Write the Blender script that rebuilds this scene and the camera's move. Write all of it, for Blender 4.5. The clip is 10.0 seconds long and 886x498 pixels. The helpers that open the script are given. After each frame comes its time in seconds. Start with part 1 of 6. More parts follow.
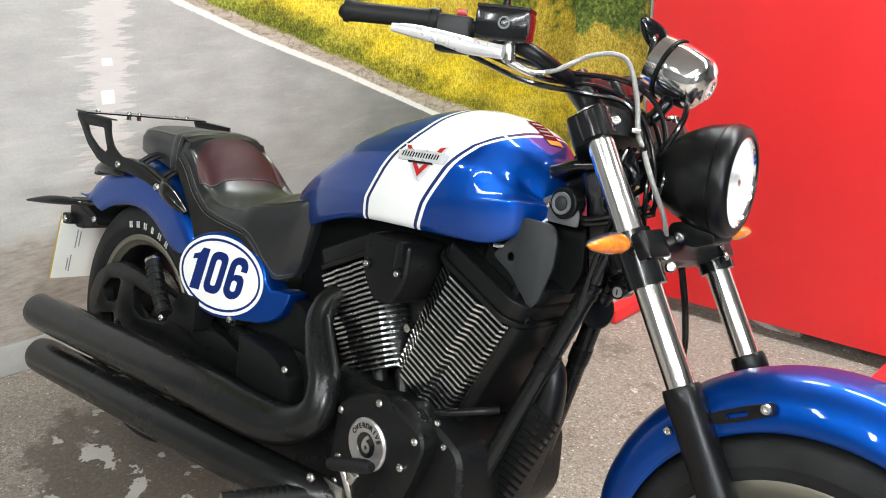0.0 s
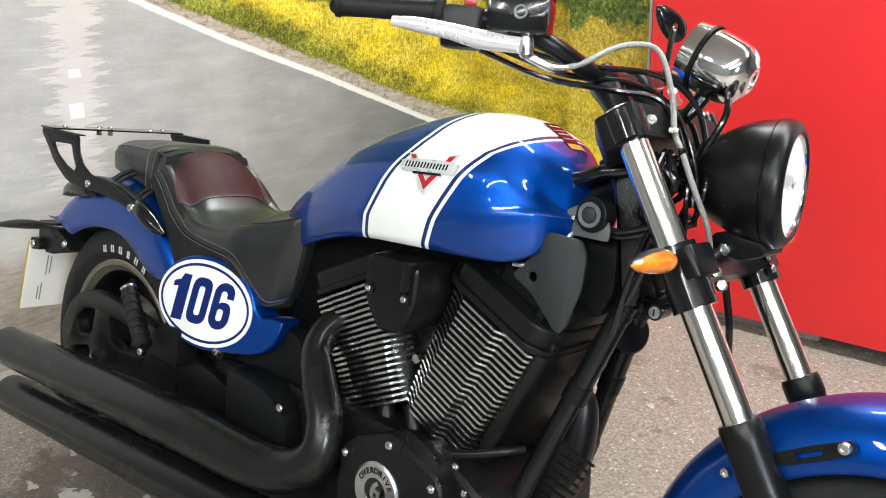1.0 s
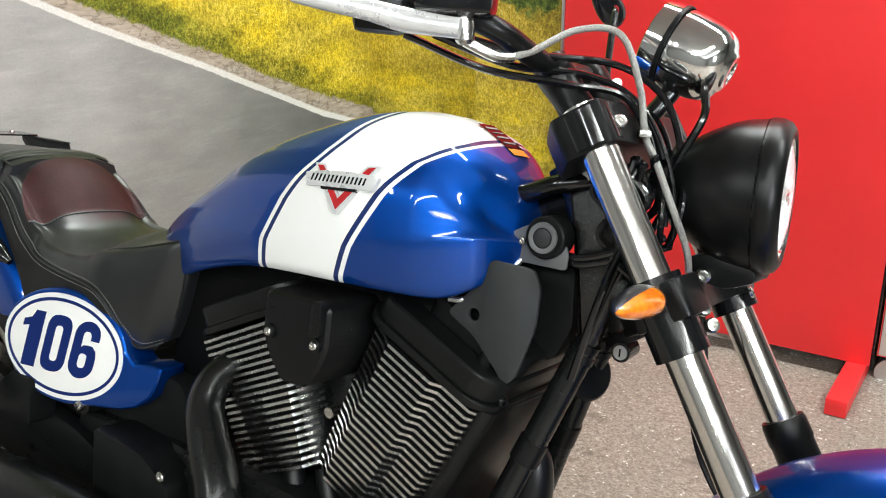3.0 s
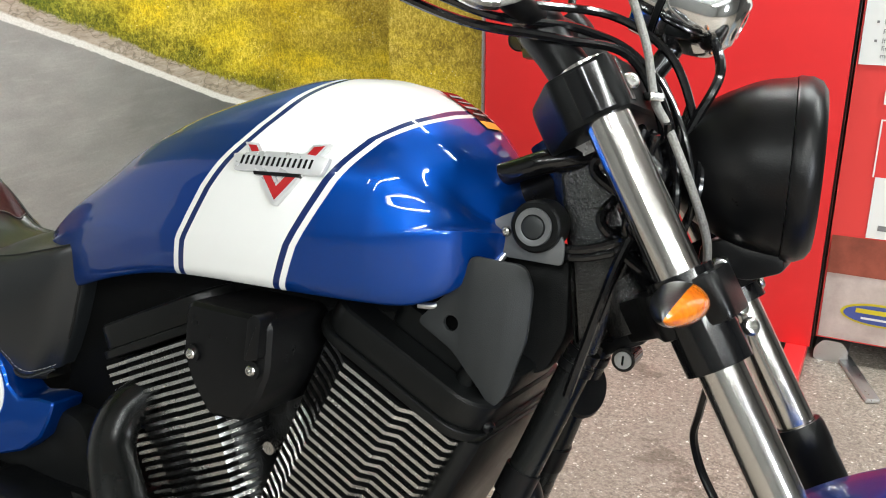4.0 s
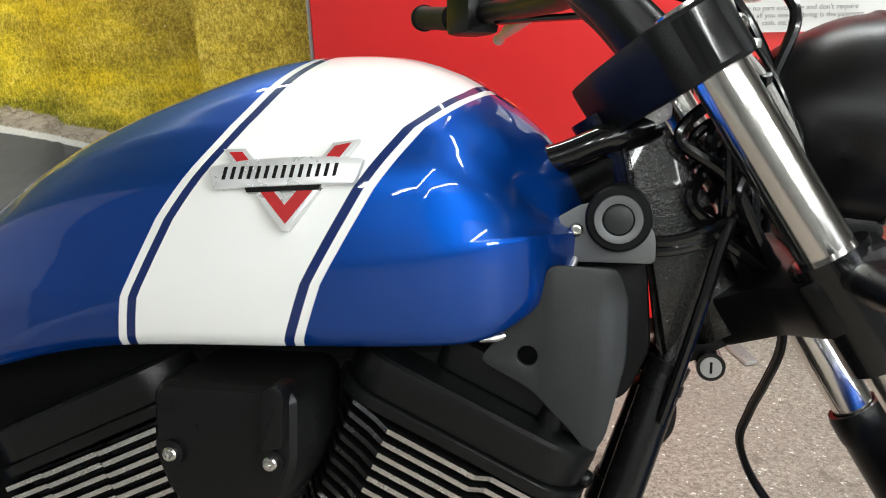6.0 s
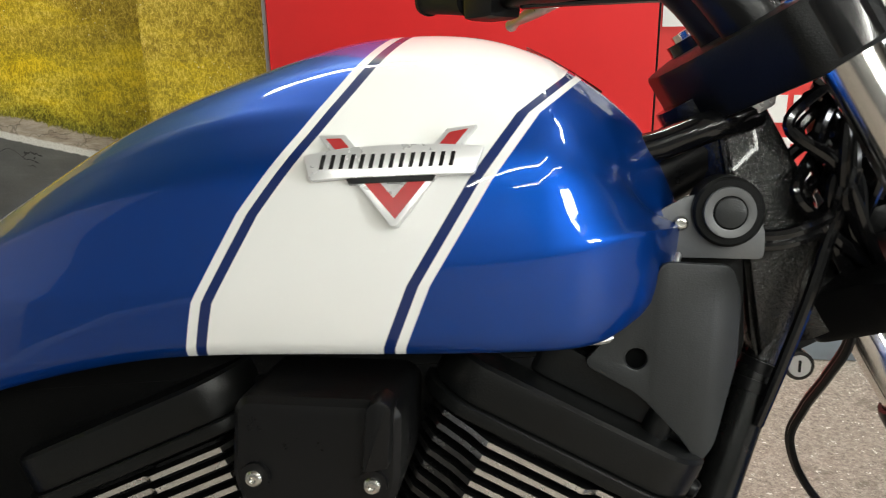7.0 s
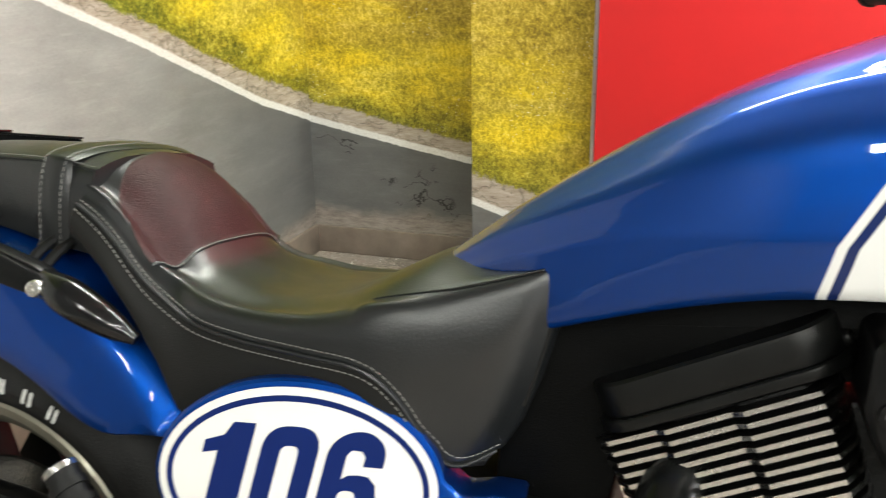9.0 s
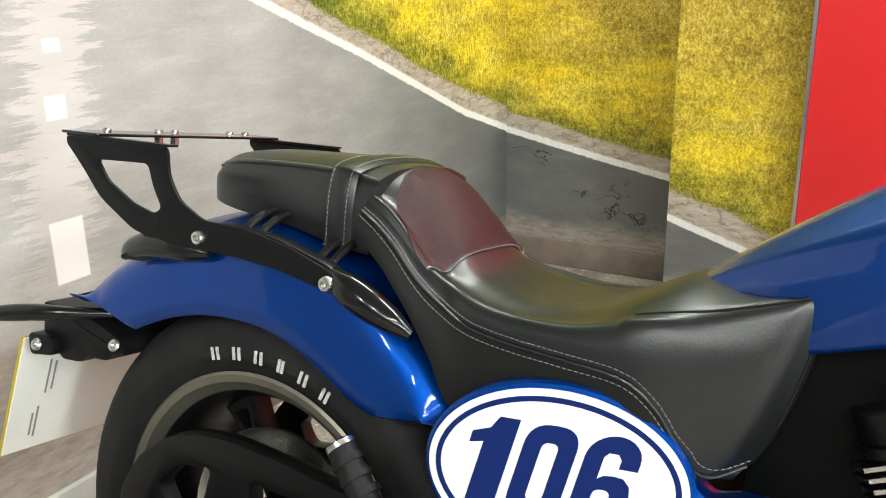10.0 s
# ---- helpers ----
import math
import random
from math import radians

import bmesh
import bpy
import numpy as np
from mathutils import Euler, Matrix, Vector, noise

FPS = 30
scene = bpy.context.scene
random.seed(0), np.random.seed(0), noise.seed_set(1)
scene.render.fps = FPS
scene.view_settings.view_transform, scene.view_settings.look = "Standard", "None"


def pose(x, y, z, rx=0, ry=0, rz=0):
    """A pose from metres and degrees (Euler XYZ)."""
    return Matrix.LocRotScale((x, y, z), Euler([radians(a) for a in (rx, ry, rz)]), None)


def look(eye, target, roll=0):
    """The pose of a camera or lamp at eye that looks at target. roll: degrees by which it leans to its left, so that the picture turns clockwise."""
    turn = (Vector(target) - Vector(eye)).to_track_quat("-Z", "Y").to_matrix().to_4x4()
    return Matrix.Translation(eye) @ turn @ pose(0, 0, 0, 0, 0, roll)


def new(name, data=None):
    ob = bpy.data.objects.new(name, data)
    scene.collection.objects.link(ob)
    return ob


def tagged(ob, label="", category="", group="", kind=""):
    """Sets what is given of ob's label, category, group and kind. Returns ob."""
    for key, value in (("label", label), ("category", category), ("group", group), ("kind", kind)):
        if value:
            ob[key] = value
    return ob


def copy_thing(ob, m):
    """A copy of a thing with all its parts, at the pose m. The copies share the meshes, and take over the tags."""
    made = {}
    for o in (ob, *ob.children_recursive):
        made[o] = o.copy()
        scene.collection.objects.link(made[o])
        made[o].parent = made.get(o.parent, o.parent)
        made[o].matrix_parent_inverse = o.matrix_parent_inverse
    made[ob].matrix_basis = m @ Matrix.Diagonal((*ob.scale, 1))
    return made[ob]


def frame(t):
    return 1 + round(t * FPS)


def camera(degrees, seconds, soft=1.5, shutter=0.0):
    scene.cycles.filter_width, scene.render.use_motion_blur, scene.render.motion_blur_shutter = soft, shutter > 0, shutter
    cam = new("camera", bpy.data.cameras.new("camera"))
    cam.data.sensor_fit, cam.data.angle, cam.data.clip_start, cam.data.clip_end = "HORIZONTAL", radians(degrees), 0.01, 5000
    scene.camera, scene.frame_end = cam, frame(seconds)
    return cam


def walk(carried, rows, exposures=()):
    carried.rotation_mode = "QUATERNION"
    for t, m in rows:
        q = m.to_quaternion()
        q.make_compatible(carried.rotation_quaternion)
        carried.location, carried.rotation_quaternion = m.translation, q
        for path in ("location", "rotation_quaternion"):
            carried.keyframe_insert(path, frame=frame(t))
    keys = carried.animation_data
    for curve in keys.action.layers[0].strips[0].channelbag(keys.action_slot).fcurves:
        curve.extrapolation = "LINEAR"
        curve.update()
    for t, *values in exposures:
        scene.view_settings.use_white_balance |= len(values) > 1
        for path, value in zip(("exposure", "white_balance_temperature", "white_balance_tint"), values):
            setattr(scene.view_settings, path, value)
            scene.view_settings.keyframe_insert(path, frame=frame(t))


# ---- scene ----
cam = camera(52.9, 10.0, soft=1.0, shutter=0.2)
PATH = [
    (0, (2.129, -0.925, 1.256), (0.703, 0.331, 0.633), 0.2),
    (0.5, (2.044, -0.887, 1.237), (0.632, 0.39, 0.624), 0.1),
    (1, (1.969, -0.842, 1.229), (0.566, 0.443, 0.612), -1.4),
    (1.5, (1.916, -0.8, 1.225), (0.594, 0.565, 0.602), -0.9),
    (2, (1.886, -0.771, 1.225), (0.625, 0.65, 0.599), -0.3),
    (2.5, (1.837, -0.737, 1.216), (0.589, 0.691, 0.582), -0.3),
    (2.7, (1.804, -0.72, 1.211), (0.56, 0.71, 0.573), -0.3),
    (3.8, (1.609, -0.588, 1.152), (0.526, 0.956, 0.487), -0.9),
    (4, (1.572, -0.579, 1.141), (0.539, 0.998, 0.473), -0.3),
    (4.5, (1.465, -0.566, 1.133), (0.579, 1.095, 0.458), -0.4),
    (5, (1.377, -0.565, 1.121), (0.655, 1.171, 0.44), -0.8),
    (5.2, (1.352, -0.562, 1.116), (0.665, 1.186, 0.427), -1.1),
    (6.3, (1.221, -0.494, 1.077), (0.726, 1.327, 0.416), -1.9),
    (6.5, (1.188, -0.493, 1.088), (0.762, 1.337, 0.403), -1.0),
    (7, (1.113, -0.488, 1.069), (0.738, 1.355, 0.391), -0.9),
    (7.5, (1.038, -0.518, 1.063), (0.643, 1.324, 0.39), -0.7),
    (8, (0.979, -0.535, 1.062), (0.544, 1.3, 0.394), -0.5),
    (8.5, (0.913, -0.559, 1.04), (0.336, 1.236, 0.373), -1.1),
    (9, (0.83, -0.644, 1.042), (0.041, 1.077, 0.398), -0.9),
    (9.5, (0.773, -0.724, 1.055), (-0.239, 0.881, 0.425), -1.2),
    (10, (0.773, -0.752, 1.075), (-0.327, 0.797, 0.45), -1.0),
]
walk(cam, [(t, look(eye, target, roll)) for t, eye, target, roll in PATH],
     [(0, 0.19, 6250, 12), (1, 0.18, 6250, 11), (2.5, 0.02, 6350, 10), (4, -0.04, 6350, 10), (5, -0.16, 6350, 10), (6.5, -0.19, 6400, 10), (7, -0.31, 6700, 10), (7.5, -0.44, 6900, 10),
      (8, -0.44, 6850, 10), (8.5, -0.10, 6850, 10), (9, 0.23, 6750, 10), (9.5, 0.34, 6550, 10), (10, 0.32, 6500, 10)])

# ---- light ----
world = bpy.data.worlds.new("showroom_dusk")
scene.world = world
world.use_nodes = True
world.node_tree.nodes["Background"].inputs[0].default_value = (0.75, 0.82, 0.95, 1)
world.node_tree.nodes["Background"].inputs[1].default_value = 0.05


# ---- materials ----
def material(name, color, rough=0.5, metal=0.0, spec=0.5, coat=0.0, bump=0.0, bscale=60.0, vary=0.0, vscale=8.0, rvary=0.0, tint=None, emit=0.0):
    """A principled surface with optional colour mottling, roughness wear and fine relief, in object space."""
    m = bpy.data.materials.new(name)
    m.use_nodes = True
    nt = m.node_tree
    b = nt.nodes["Principled BSDF"]
    b.inputs["Base Color"].default_value = (*color, 1)
    b.inputs["Roughness"].default_value = rough
    b.inputs["Metallic"].default_value = metal
    b.inputs["Specular IOR Level"].default_value = spec
    b.inputs["Coat Weight"].default_value = coat
    b.inputs["Coat Roughness"].default_value = 0.03
    if emit:
        b.inputs["Emission Color"].default_value = (*color, 1)
        b.inputs["Emission Strength"].default_value = emit
    if bump or vary or rvary:
        tc = nt.nodes.new("ShaderNodeTexCoord")
    if vary or rvary:
        n = nt.nodes.new("ShaderNodeTexNoise")
        n.inputs["Scale"].default_value = vscale
        n.inputs["Detail"].default_value = 8
        n.inputs["Roughness"].default_value = 0.65
        nt.links.new(tc.outputs["Object"], n.inputs["Vector"])
        if vary:
            r = nt.nodes.new("ShaderNodeValToRGB")
            r.color_ramp.elements[0].position, r.color_ramp.elements[1].position = 0.3, 0.7
            lo = tuple(c * (1 - vary) for c in color)
            hi = tint or tuple(min(1, c * (1 + vary)) for c in color)
            r.color_ramp.elements[0].color, r.color_ramp.elements[1].color = (*lo, 1), (*hi, 1)
            nt.links.new(n.outputs["Fac"], r.inputs["Fac"])
            nt.links.new(r.outputs["Color"], b.inputs["Base Color"])
        if rvary:
            q = nt.nodes.new("ShaderNodeMapRange")
            q.inputs["From Min"].default_value, q.inputs["From Max"].default_value = 0.3, 0.7
            q.inputs["To Min"].default_value, q.inputs["To Max"].default_value = max(0.02, rough - rvary), min(1, rough + rvary)
            nt.links.new(n.outputs["Fac"], q.inputs["Value"])
            nt.links.new(q.outputs["Result"], b.inputs["Roughness"])
    if bump:
        n2 = nt.nodes.new("ShaderNodeTexNoise")
        n2.inputs["Scale"].default_value = bscale
        n2.inputs["Detail"].default_value = 4
        nt.links.new(tc.outputs["Object"], n2.inputs["Vector"])
        bp = nt.nodes.new("ShaderNodeBump")
        bp.inputs["Strength"].default_value = bump
        bp.inputs["Distance"].default_value = 0.002
        nt.links.new(n2.outputs["Fac"], bp.inputs["Height"])
        nt.links.new(bp.outputs["Normal"], b.inputs["Normal"])
    return m


def math_node(nt, op, a, b=None, c=None, clamp=False):
    n = nt.nodes.new("ShaderNodeMath")
    n.operation, n.use_clamp = op, clamp
    for k, v in enumerate((a, b, c)):
        if v is None:
            continue
        if isinstance(v, (int, float)):
            n.inputs[k].default_value = v
        else:
            nt.links.new(v, n.inputs[k])
    return n.outputs[0]


def mix_color(nt, fac, a, b):
    n = nt.nodes.new("ShaderNodeMix")
    n.data_type = "RGBA"
    for k, v in ((0, fac), (6, a), (7, b)):
        if isinstance(v, tuple):
            n.inputs[k].default_value = (*v, 1)
        elif isinstance(v, (int, float)):
            n.inputs[k].default_value = v
        else:
            nt.links.new(v, n.inputs[k])
    return n.outputs[2]


def curve_node(nt, value, points, lo, hi):
    """value is mapped through a polyline of (input, output) pairs; inputs run from lo to hi."""
    ys = [p[1] for p in points]
    y0, y1 = min(ys), max(ys)
    m = nt.nodes.new("ShaderNodeMapRange")
    m.inputs["From Min"].default_value, m.inputs["From Max"].default_value = lo, hi
    nt.links.new(value, m.inputs["Value"])
    n = nt.nodes.new("ShaderNodeFloatCurve")
    c = n.mapping.curves[0]
    pts = [((x - lo) / (hi - lo), (y - y0) / (y1 - y0)) for x, y in points]
    c.points[0].location, c.points[1].location = pts[0], pts[-1]
    for p in pts[1:-1]:
        c.points.new(*p)
    for p in c.points:
        p.handle_type = "VECTOR"
    n.mapping.update()
    nt.links.new(m.outputs["Result"], n.inputs["Value"])
    return math_node(nt, "MULTIPLY_ADD", n.outputs[0], y1 - y0, y0)


def step(nt, value, at, soft):
    """0 below at, 1 above it, over a width soft."""
    return math_node(nt, "MULTIPLY_ADD", value, 1 / soft, -at / soft + 0.5, clamp=True)


BLUE, NAVY, WHITE = (0.0004, 0.053, 0.315), (0.004, 0.017, 0.095), (0.78, 0.78, 0.76)


def tank_paint():
    """Metallic blue with a white band edged by navy and white pinstripes, which leans forward up the tank."""
    m = material("tank_paint", BLUE, rough=0.4, metal=0.0, spec=0.12, coat=0.9)
    nt = m.node_tree
    b = nt.nodes["Principled BSDF"]
    tc = nt.nodes.new("ShaderNodeTexCoord")
    sp = nt.nodes.new("ShaderNodeSeparateXYZ")
    nt.links.new(tc.outputs["Object"], sp.inputs[0])
    x, z = sp.outputs["X"], sp.outputs["Z"]
    left = curve_node(nt, z, [(0.70, 0.838), (0.78, 0.844), (0.817, 0.853), (0.878, 0.887), (0.93, 0.925), (0.961, 0.946), (1.004, 0.974), (1.02, 0.974)], 0.70, 1.02)
    right = curve_node(nt, z, [(0.70, 0.992), (0.789, 0.999), (0.834, 1.016), (0.903, 1.055), (0.945, 1.084), (0.971, 1.116), (1.0, 1.135), (1.02, 1.14)], 0.70, 1.02)
    a = math_node(nt, "SUBTRACT", x, left)
    c = math_node(nt, "SUBTRACT", right, x)
    d = math_node(nt, "MINIMUM", a, c)
    col = mix_color(nt, step(nt, d, 0.0, 0.0008), BLUE, WHITE)
    col = mix_color(nt, step(nt, d, 0.0072, 0.0008), col, NAVY)
    col = mix_color(nt, step(nt, d, 0.0150, 0.0008), col, WHITE)
    fl = nt.nodes.new("ShaderNodeTexNoise")
    fl.inputs["Scale"].default_value = 900
    nt.links.new(tc.outputs["Object"], fl.inputs["Vector"])
    nt.links.new(col, b.inputs["Base Color"])
    inside = step(nt, d, 0.0, 0.0008)
    nt.links.new(math_node(nt, "MULTIPLY_ADD", inside, -0.80, 0.80), b.inputs["Metallic"])
    nt.links.new(math_node(nt, "MULTIPLY_ADD", fl.outputs["Fac"], 0.10, 0.38), b.inputs["Roughness"])
    return m


M_TANK = tank_paint()
M_TANK.node_tree.nodes["Principled BSDF"].inputs["Coat Roughness"].default_value = 0.012
M_BLUE = material("blue_paint", BLUE, rough=0.42, metal=0.82, spec=0.08, coat=0.55, rvary=0.05, vscale=700)
M_BLACK = material("black_gloss", (0.0052, 0.0052, 0.0059), rough=0.16, spec=0.4, coat=0.3, rvary=0.05, vscale=40)
M_SATIN = material("black_satin", (0.0045, 0.0045, 0.0048), rough=0.32, spec=0.26, bump=0.1, bscale=500, rvary=0.06, vscale=30)
M_MATT = material("black_matt", (0.0062, 0.0065, 0.0066), rough=0.38, spec=0.14, bump=0.2, bscale=700, vary=0.25, vscale=25)
M_PIPE = material("exhaust_black", (0.0059, 0.0062, 0.0060), rough=0.26, spec=0.38, bump=0.06, bscale=400, vary=0.2, vscale=9, rvary=0.03)
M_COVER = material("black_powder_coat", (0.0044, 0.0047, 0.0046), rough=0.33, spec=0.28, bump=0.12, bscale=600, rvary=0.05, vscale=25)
M_GREYPL = material("grey_plastic", (0.023, 0.0245, 0.025), rough=0.40, spec=0.3, bump=0.12, bscale=900, vary=0.12, vscale=20)
M_DULL = material("dull_grey_metal", (0.14, 0.143, 0.145), rough=0.4, metal=0.3, bump=0.1, bscale=300)
M_CAST = material("black_casting", (0.0062, 0.0063, 0.0064), rough=0.32, spec=0.24, bump=0.5, bscale=350, rvary=0.08, vscale=30)
M_ROUGHCAST = material("painted_weld_metal", (0.006, 0.006, 0.006), rough=0.16, spec=0.6, bump=0.55, bscale=420, coat=0.3)
M_CHROME = material("chrome", (0.88, 0.88, 0.87), rough=0.09, metal=1.0)
M_TUBE = material("polished_fork_tube", (0.80, 0.775, 0.745), rough=0.15, metal=1.0, rvary=0.02, vscale=60)
M_STEEL = material("stainless_bolt", (0.62, 0.61, 0.58), rough=0.25, metal=1.0, bump=0.2, bscale=300)
M_ALU = material("brushed_aluminium", (0.66, 0.66, 0.67), rough=0.33, metal=1.0, rvary=0.08, vscale=90)
M_BADGE = material("satin_silver_badge", (0.72, 0.72, 0.72), rough=0.28, metal=0.45, rvary=0.02, vscale=30)
M_FINEDGE = material("machined_fin_edge", (0.74, 0.73, 0.71), rough=0.23, metal=1.0, rvary=0.08, vscale=60)
M_RUBBER = material("tyre_rubber", (0.0130, 0.0130, 0.0130), rough=0.62, spec=0.2, bump=0.35, bscale=300, vary=0.35, vscale=14)
M_GRIP = material("grip_rubber", (0.008, 0.008, 0.008), rough=0.5, spec=0.25, bump=0.3, bscale=500)
M_LEATHER = material("black_leather", (0.0075, 0.0085, 0.0092), rough=0.35, spec=0.70, bump=0.12, bscale=420, rvary=0.06, vscale=16)
M_SKIRT = material("black_vinyl", (0.0097, 0.0094, 0.0088), rough=0.55, spec=0.2, bump=0.15, bscale=600)
M_MAROON = material("maroon_leather", (0.072, 0.020, 0.022), rough=0.5, bump=0.5, bscale=500, vary=0.3, vscale=20)
M_THREAD = material("thread", (0.22, 0.215, 0.20), rough=0.8)
M_WHITE = material("white_vinyl", (0.78, 0.77, 0.74), rough=0.28, coat=0.1, vary=0.03, vscale=9)
M_NAVY = material("navy_vinyl", (0.004, 0.016, 0.11), rough=0.35, spec=0.2)
M_LETTER = material("tyre_letter_white", (0.50, 0.50, 0.48), rough=0.7, vary=0.35, vscale=120)
M_AMBER = material("amber_lens", (0.82, 0.13, 0.004), rough=0.12, coat=1.0, bump=0.4, bscale=170, vary=0.3, vscale=35, tint=(0.98, 0.30, 0.01))
M_REDPAINT = material("emblem_red", (0.42, 0.012, 0.014), rough=0.25, coat=0.8)
M_HOSE = material("braided_hose", (0.33, 0.32, 0.30), rough=0.4, metal=0.5, bump=0.8, bscale=900, vary=0.4, vscale=500)
M_LIME = material("bronze_anodised_rim", (0.24, 0.225, 0.18), rough=0.4, metal=0.8, rvary=0.08, vscale=40)
M_PLATE = material("number_plate_white", (0.80, 0.79, 0.72), rough=0.35, coat=0.3, vary=0.06, vscale=6)
M_GAPFILL = material("gap_filler_black", (0.0026, 0.0027, 0.0027), rough=0.5, spec=0.08, bump=0.2, bscale=500)
M_BAR = material("faded_print", (0.25, 0.25, 0.24), rough=0.6)
M_LENS = bpy.data.materials.new("headlamp_glass")
M_LENS.use_nodes = True
g = M_LENS.node_tree.nodes["Principled BSDF"]
g.inputs["Transmission Weight"].default_value, g.inputs["Roughness"].default_value, g.inputs["IOR"].default_value = 1.0, 0.02, 1.45
M_REFLECT = material("lamp_reflector", (0.92, 0.92, 0.91), rough=0.25, metal=0.0, bump=0.0)


# ---- mesh helpers ----
def finish(bm, name, mats, sharp=35):
    me = bpy.data.meshes.new(name)
    bmesh.ops.recalc_face_normals(bm, faces=bm.faces)
    bm.to_mesh(me)
    bm.free()
    for m in (mats if isinstance(mats, (list, tuple)) else [mats]):
        me.materials.append(m)
    me.shade_smooth()
    me.set_sharp_from_angle(angle=radians(sharp))
    return me


def part(name, bm, mat, parent=None, label="", sharp=35, kind=""):
    ob = new(name, finish(bm, name, mat, sharp))
    ob.parent = parent
    return tagged(ob, label, kind=kind)


def spline(points, n=8):
    """Catmull-Rom through points (tuples of any length); n steps between neighbours."""
    p = [np.array(q, float) for q in points]
    p = [2 * p[0] - p[1], *p, 2 * p[-1] - p[-2]]
    out = []
    for i in range(1, len(p) - 2):
        for k in range(n):
            t = k / n
            out.append(0.5 * (2 * p[i] + (p[i + 1] - p[i - 1]) * t + (2 * p[i - 1] - 5 * p[i] + 4 * p[i + 1] - p[i + 2]) * t * t + (3 * p[i] - p[i - 1] - 3 * p[i + 1] + p[i + 2]) * t ** 3))
    out.append(p[-2])
    return out


def interp(x, table):
    xs = [t[0] for t in table]
    return float(np.interp(x, xs, [t[1] for t in table]))


def grid_mesh(bm, rows, close_u=False, close_v=False, cap=False, mat=0):
    vs = [[bm.verts.new(Vector(q)) for q in r] for r in rows]
    n, m = len(vs), len(vs[0])
    for i in range(n if close_u else n - 1):
        for j in range(m if close_v else m - 1):
            a, b, c, d = vs[i][j], vs[(i + 1) % n][j], vs[(i + 1) % n][(j + 1) % m], vs[i][(j + 1) % m]
            if len({a, b, c, d}) == 4:
                f = bm.faces.new((a, b, c, d))
                f.material_index = mat
    if cap:
        for r in (vs[0], vs[-1]):
            f = bm.faces.new(r)
            f.material_index = mat
    return vs


def tube(points, radius, seg=16, n=8, bm=None, cap=True, smooth=True, mat=0):
    """A round tube along points (x, y, z) or (x, y, z, r)."""
    bm = bm or bmesh.new()
    pts = [(*p, radius) if len(p) == 3 else p for p in points]
    pts = spline(pts, n) if smooth and len(pts) > 2 else [np.array(p, float) for p in pts]
    rows, up = [], None
    for i, p in enumerate(pts):
        q = pts[min(i + 1, len(pts) - 1)][:3] - pts[max(i - 1, 0)][:3]
        d = Vector(q).normalized()
        if up is None:
            up = d.orthogonal().normalized()
        up = (up - d * up.dot(d)).normalized()
        side = d.cross(up)
        rows.append([Vector(p[:3]) + (up * math.cos(a) + side * math.sin(a)) * p[3] for a in (2 * math.pi * k / seg for k in range(seg))])
    grid_mesh(bm, rows, close_v=True, cap=cap, mat=mat)
    return bm


def lathe(profile, origin, axis, seg=40, bm=None, mat=0, cap=False):
    """profile of (distance along the axis, radius), turned about axis through origin."""
    bm = bm or bmesh.new()
    o, d = Vector(origin), Vector(axis).normalized()
    u = Vector((0, 1, 0)) if abs(d.y) < 0.9 else Vector((0, 0, 1))
    u = (u - d * u.dot(d)).normalized()
    v = d.cross(u)
    rows = []
    for h, r in profile:
        rows.append([o + d * h + (u * math.cos(a) + v * math.sin(a)) * max(r, 1e-5) for a in (2 * math.pi * k / seg for k in range(seg))])
    grid_mesh(bm, rows, close_v=True, cap=cap, mat=mat)
    return bm


def prism(outline, y0, y1, bevel=0.0, bm=None, holes=(), mat=0, seg=2):
    """An outline of (x, z) between the planes y0 and y1."""
    bm = bm or bmesh.new()
    fresh = bmesh.new()
    loops = []
    for loop in (outline, *holes):
        vs = [fresh.verts.new((x, y0, z)) for x, z in loop]
        es = [fresh.edges.new((vs[i], vs[(i + 1) % len(vs)])) for i in range(len(vs))]
        loops += es
    if holes:
        bmesh.ops.triangle_fill(fresh, edges=loops, use_beauty=True)
        bmesh.ops.dissolve_limit(fresh, angle_limit=0.01, verts=fresh.verts, edges=fresh.edges)
    else:
        fresh.faces.new(fresh.verts)
    faces = list(fresh.faces)
    ret = bmesh.ops.extrude_face_region(fresh, geom=faces)
    bmesh.ops.translate(fresh, vec=(0, y1 - y0, 0), verts=[g for g in ret["geom"] if isinstance(g, bmesh.types.BMVert)])
    bmesh.ops.recalc_face_normals(fresh, faces=fresh.faces)
    if bevel:
        es = [e for e in fresh.edges if len(e.link_faces) == 2 and e.calc_face_angle(0) > 0.6]
        bmesh.ops.bevel(fresh, geom=es, offset=bevel, segments=seg, profile=0.6, affect="EDGES")
    for f in fresh.faces:
        f.material_index = mat
    tmp = bpy.data.meshes.new("tmp")
    fresh.to_mesh(tmp)
    fresh.free()
    bm.from_mesh(tmp)
    bpy.data.meshes.remove(tmp)
    return bm


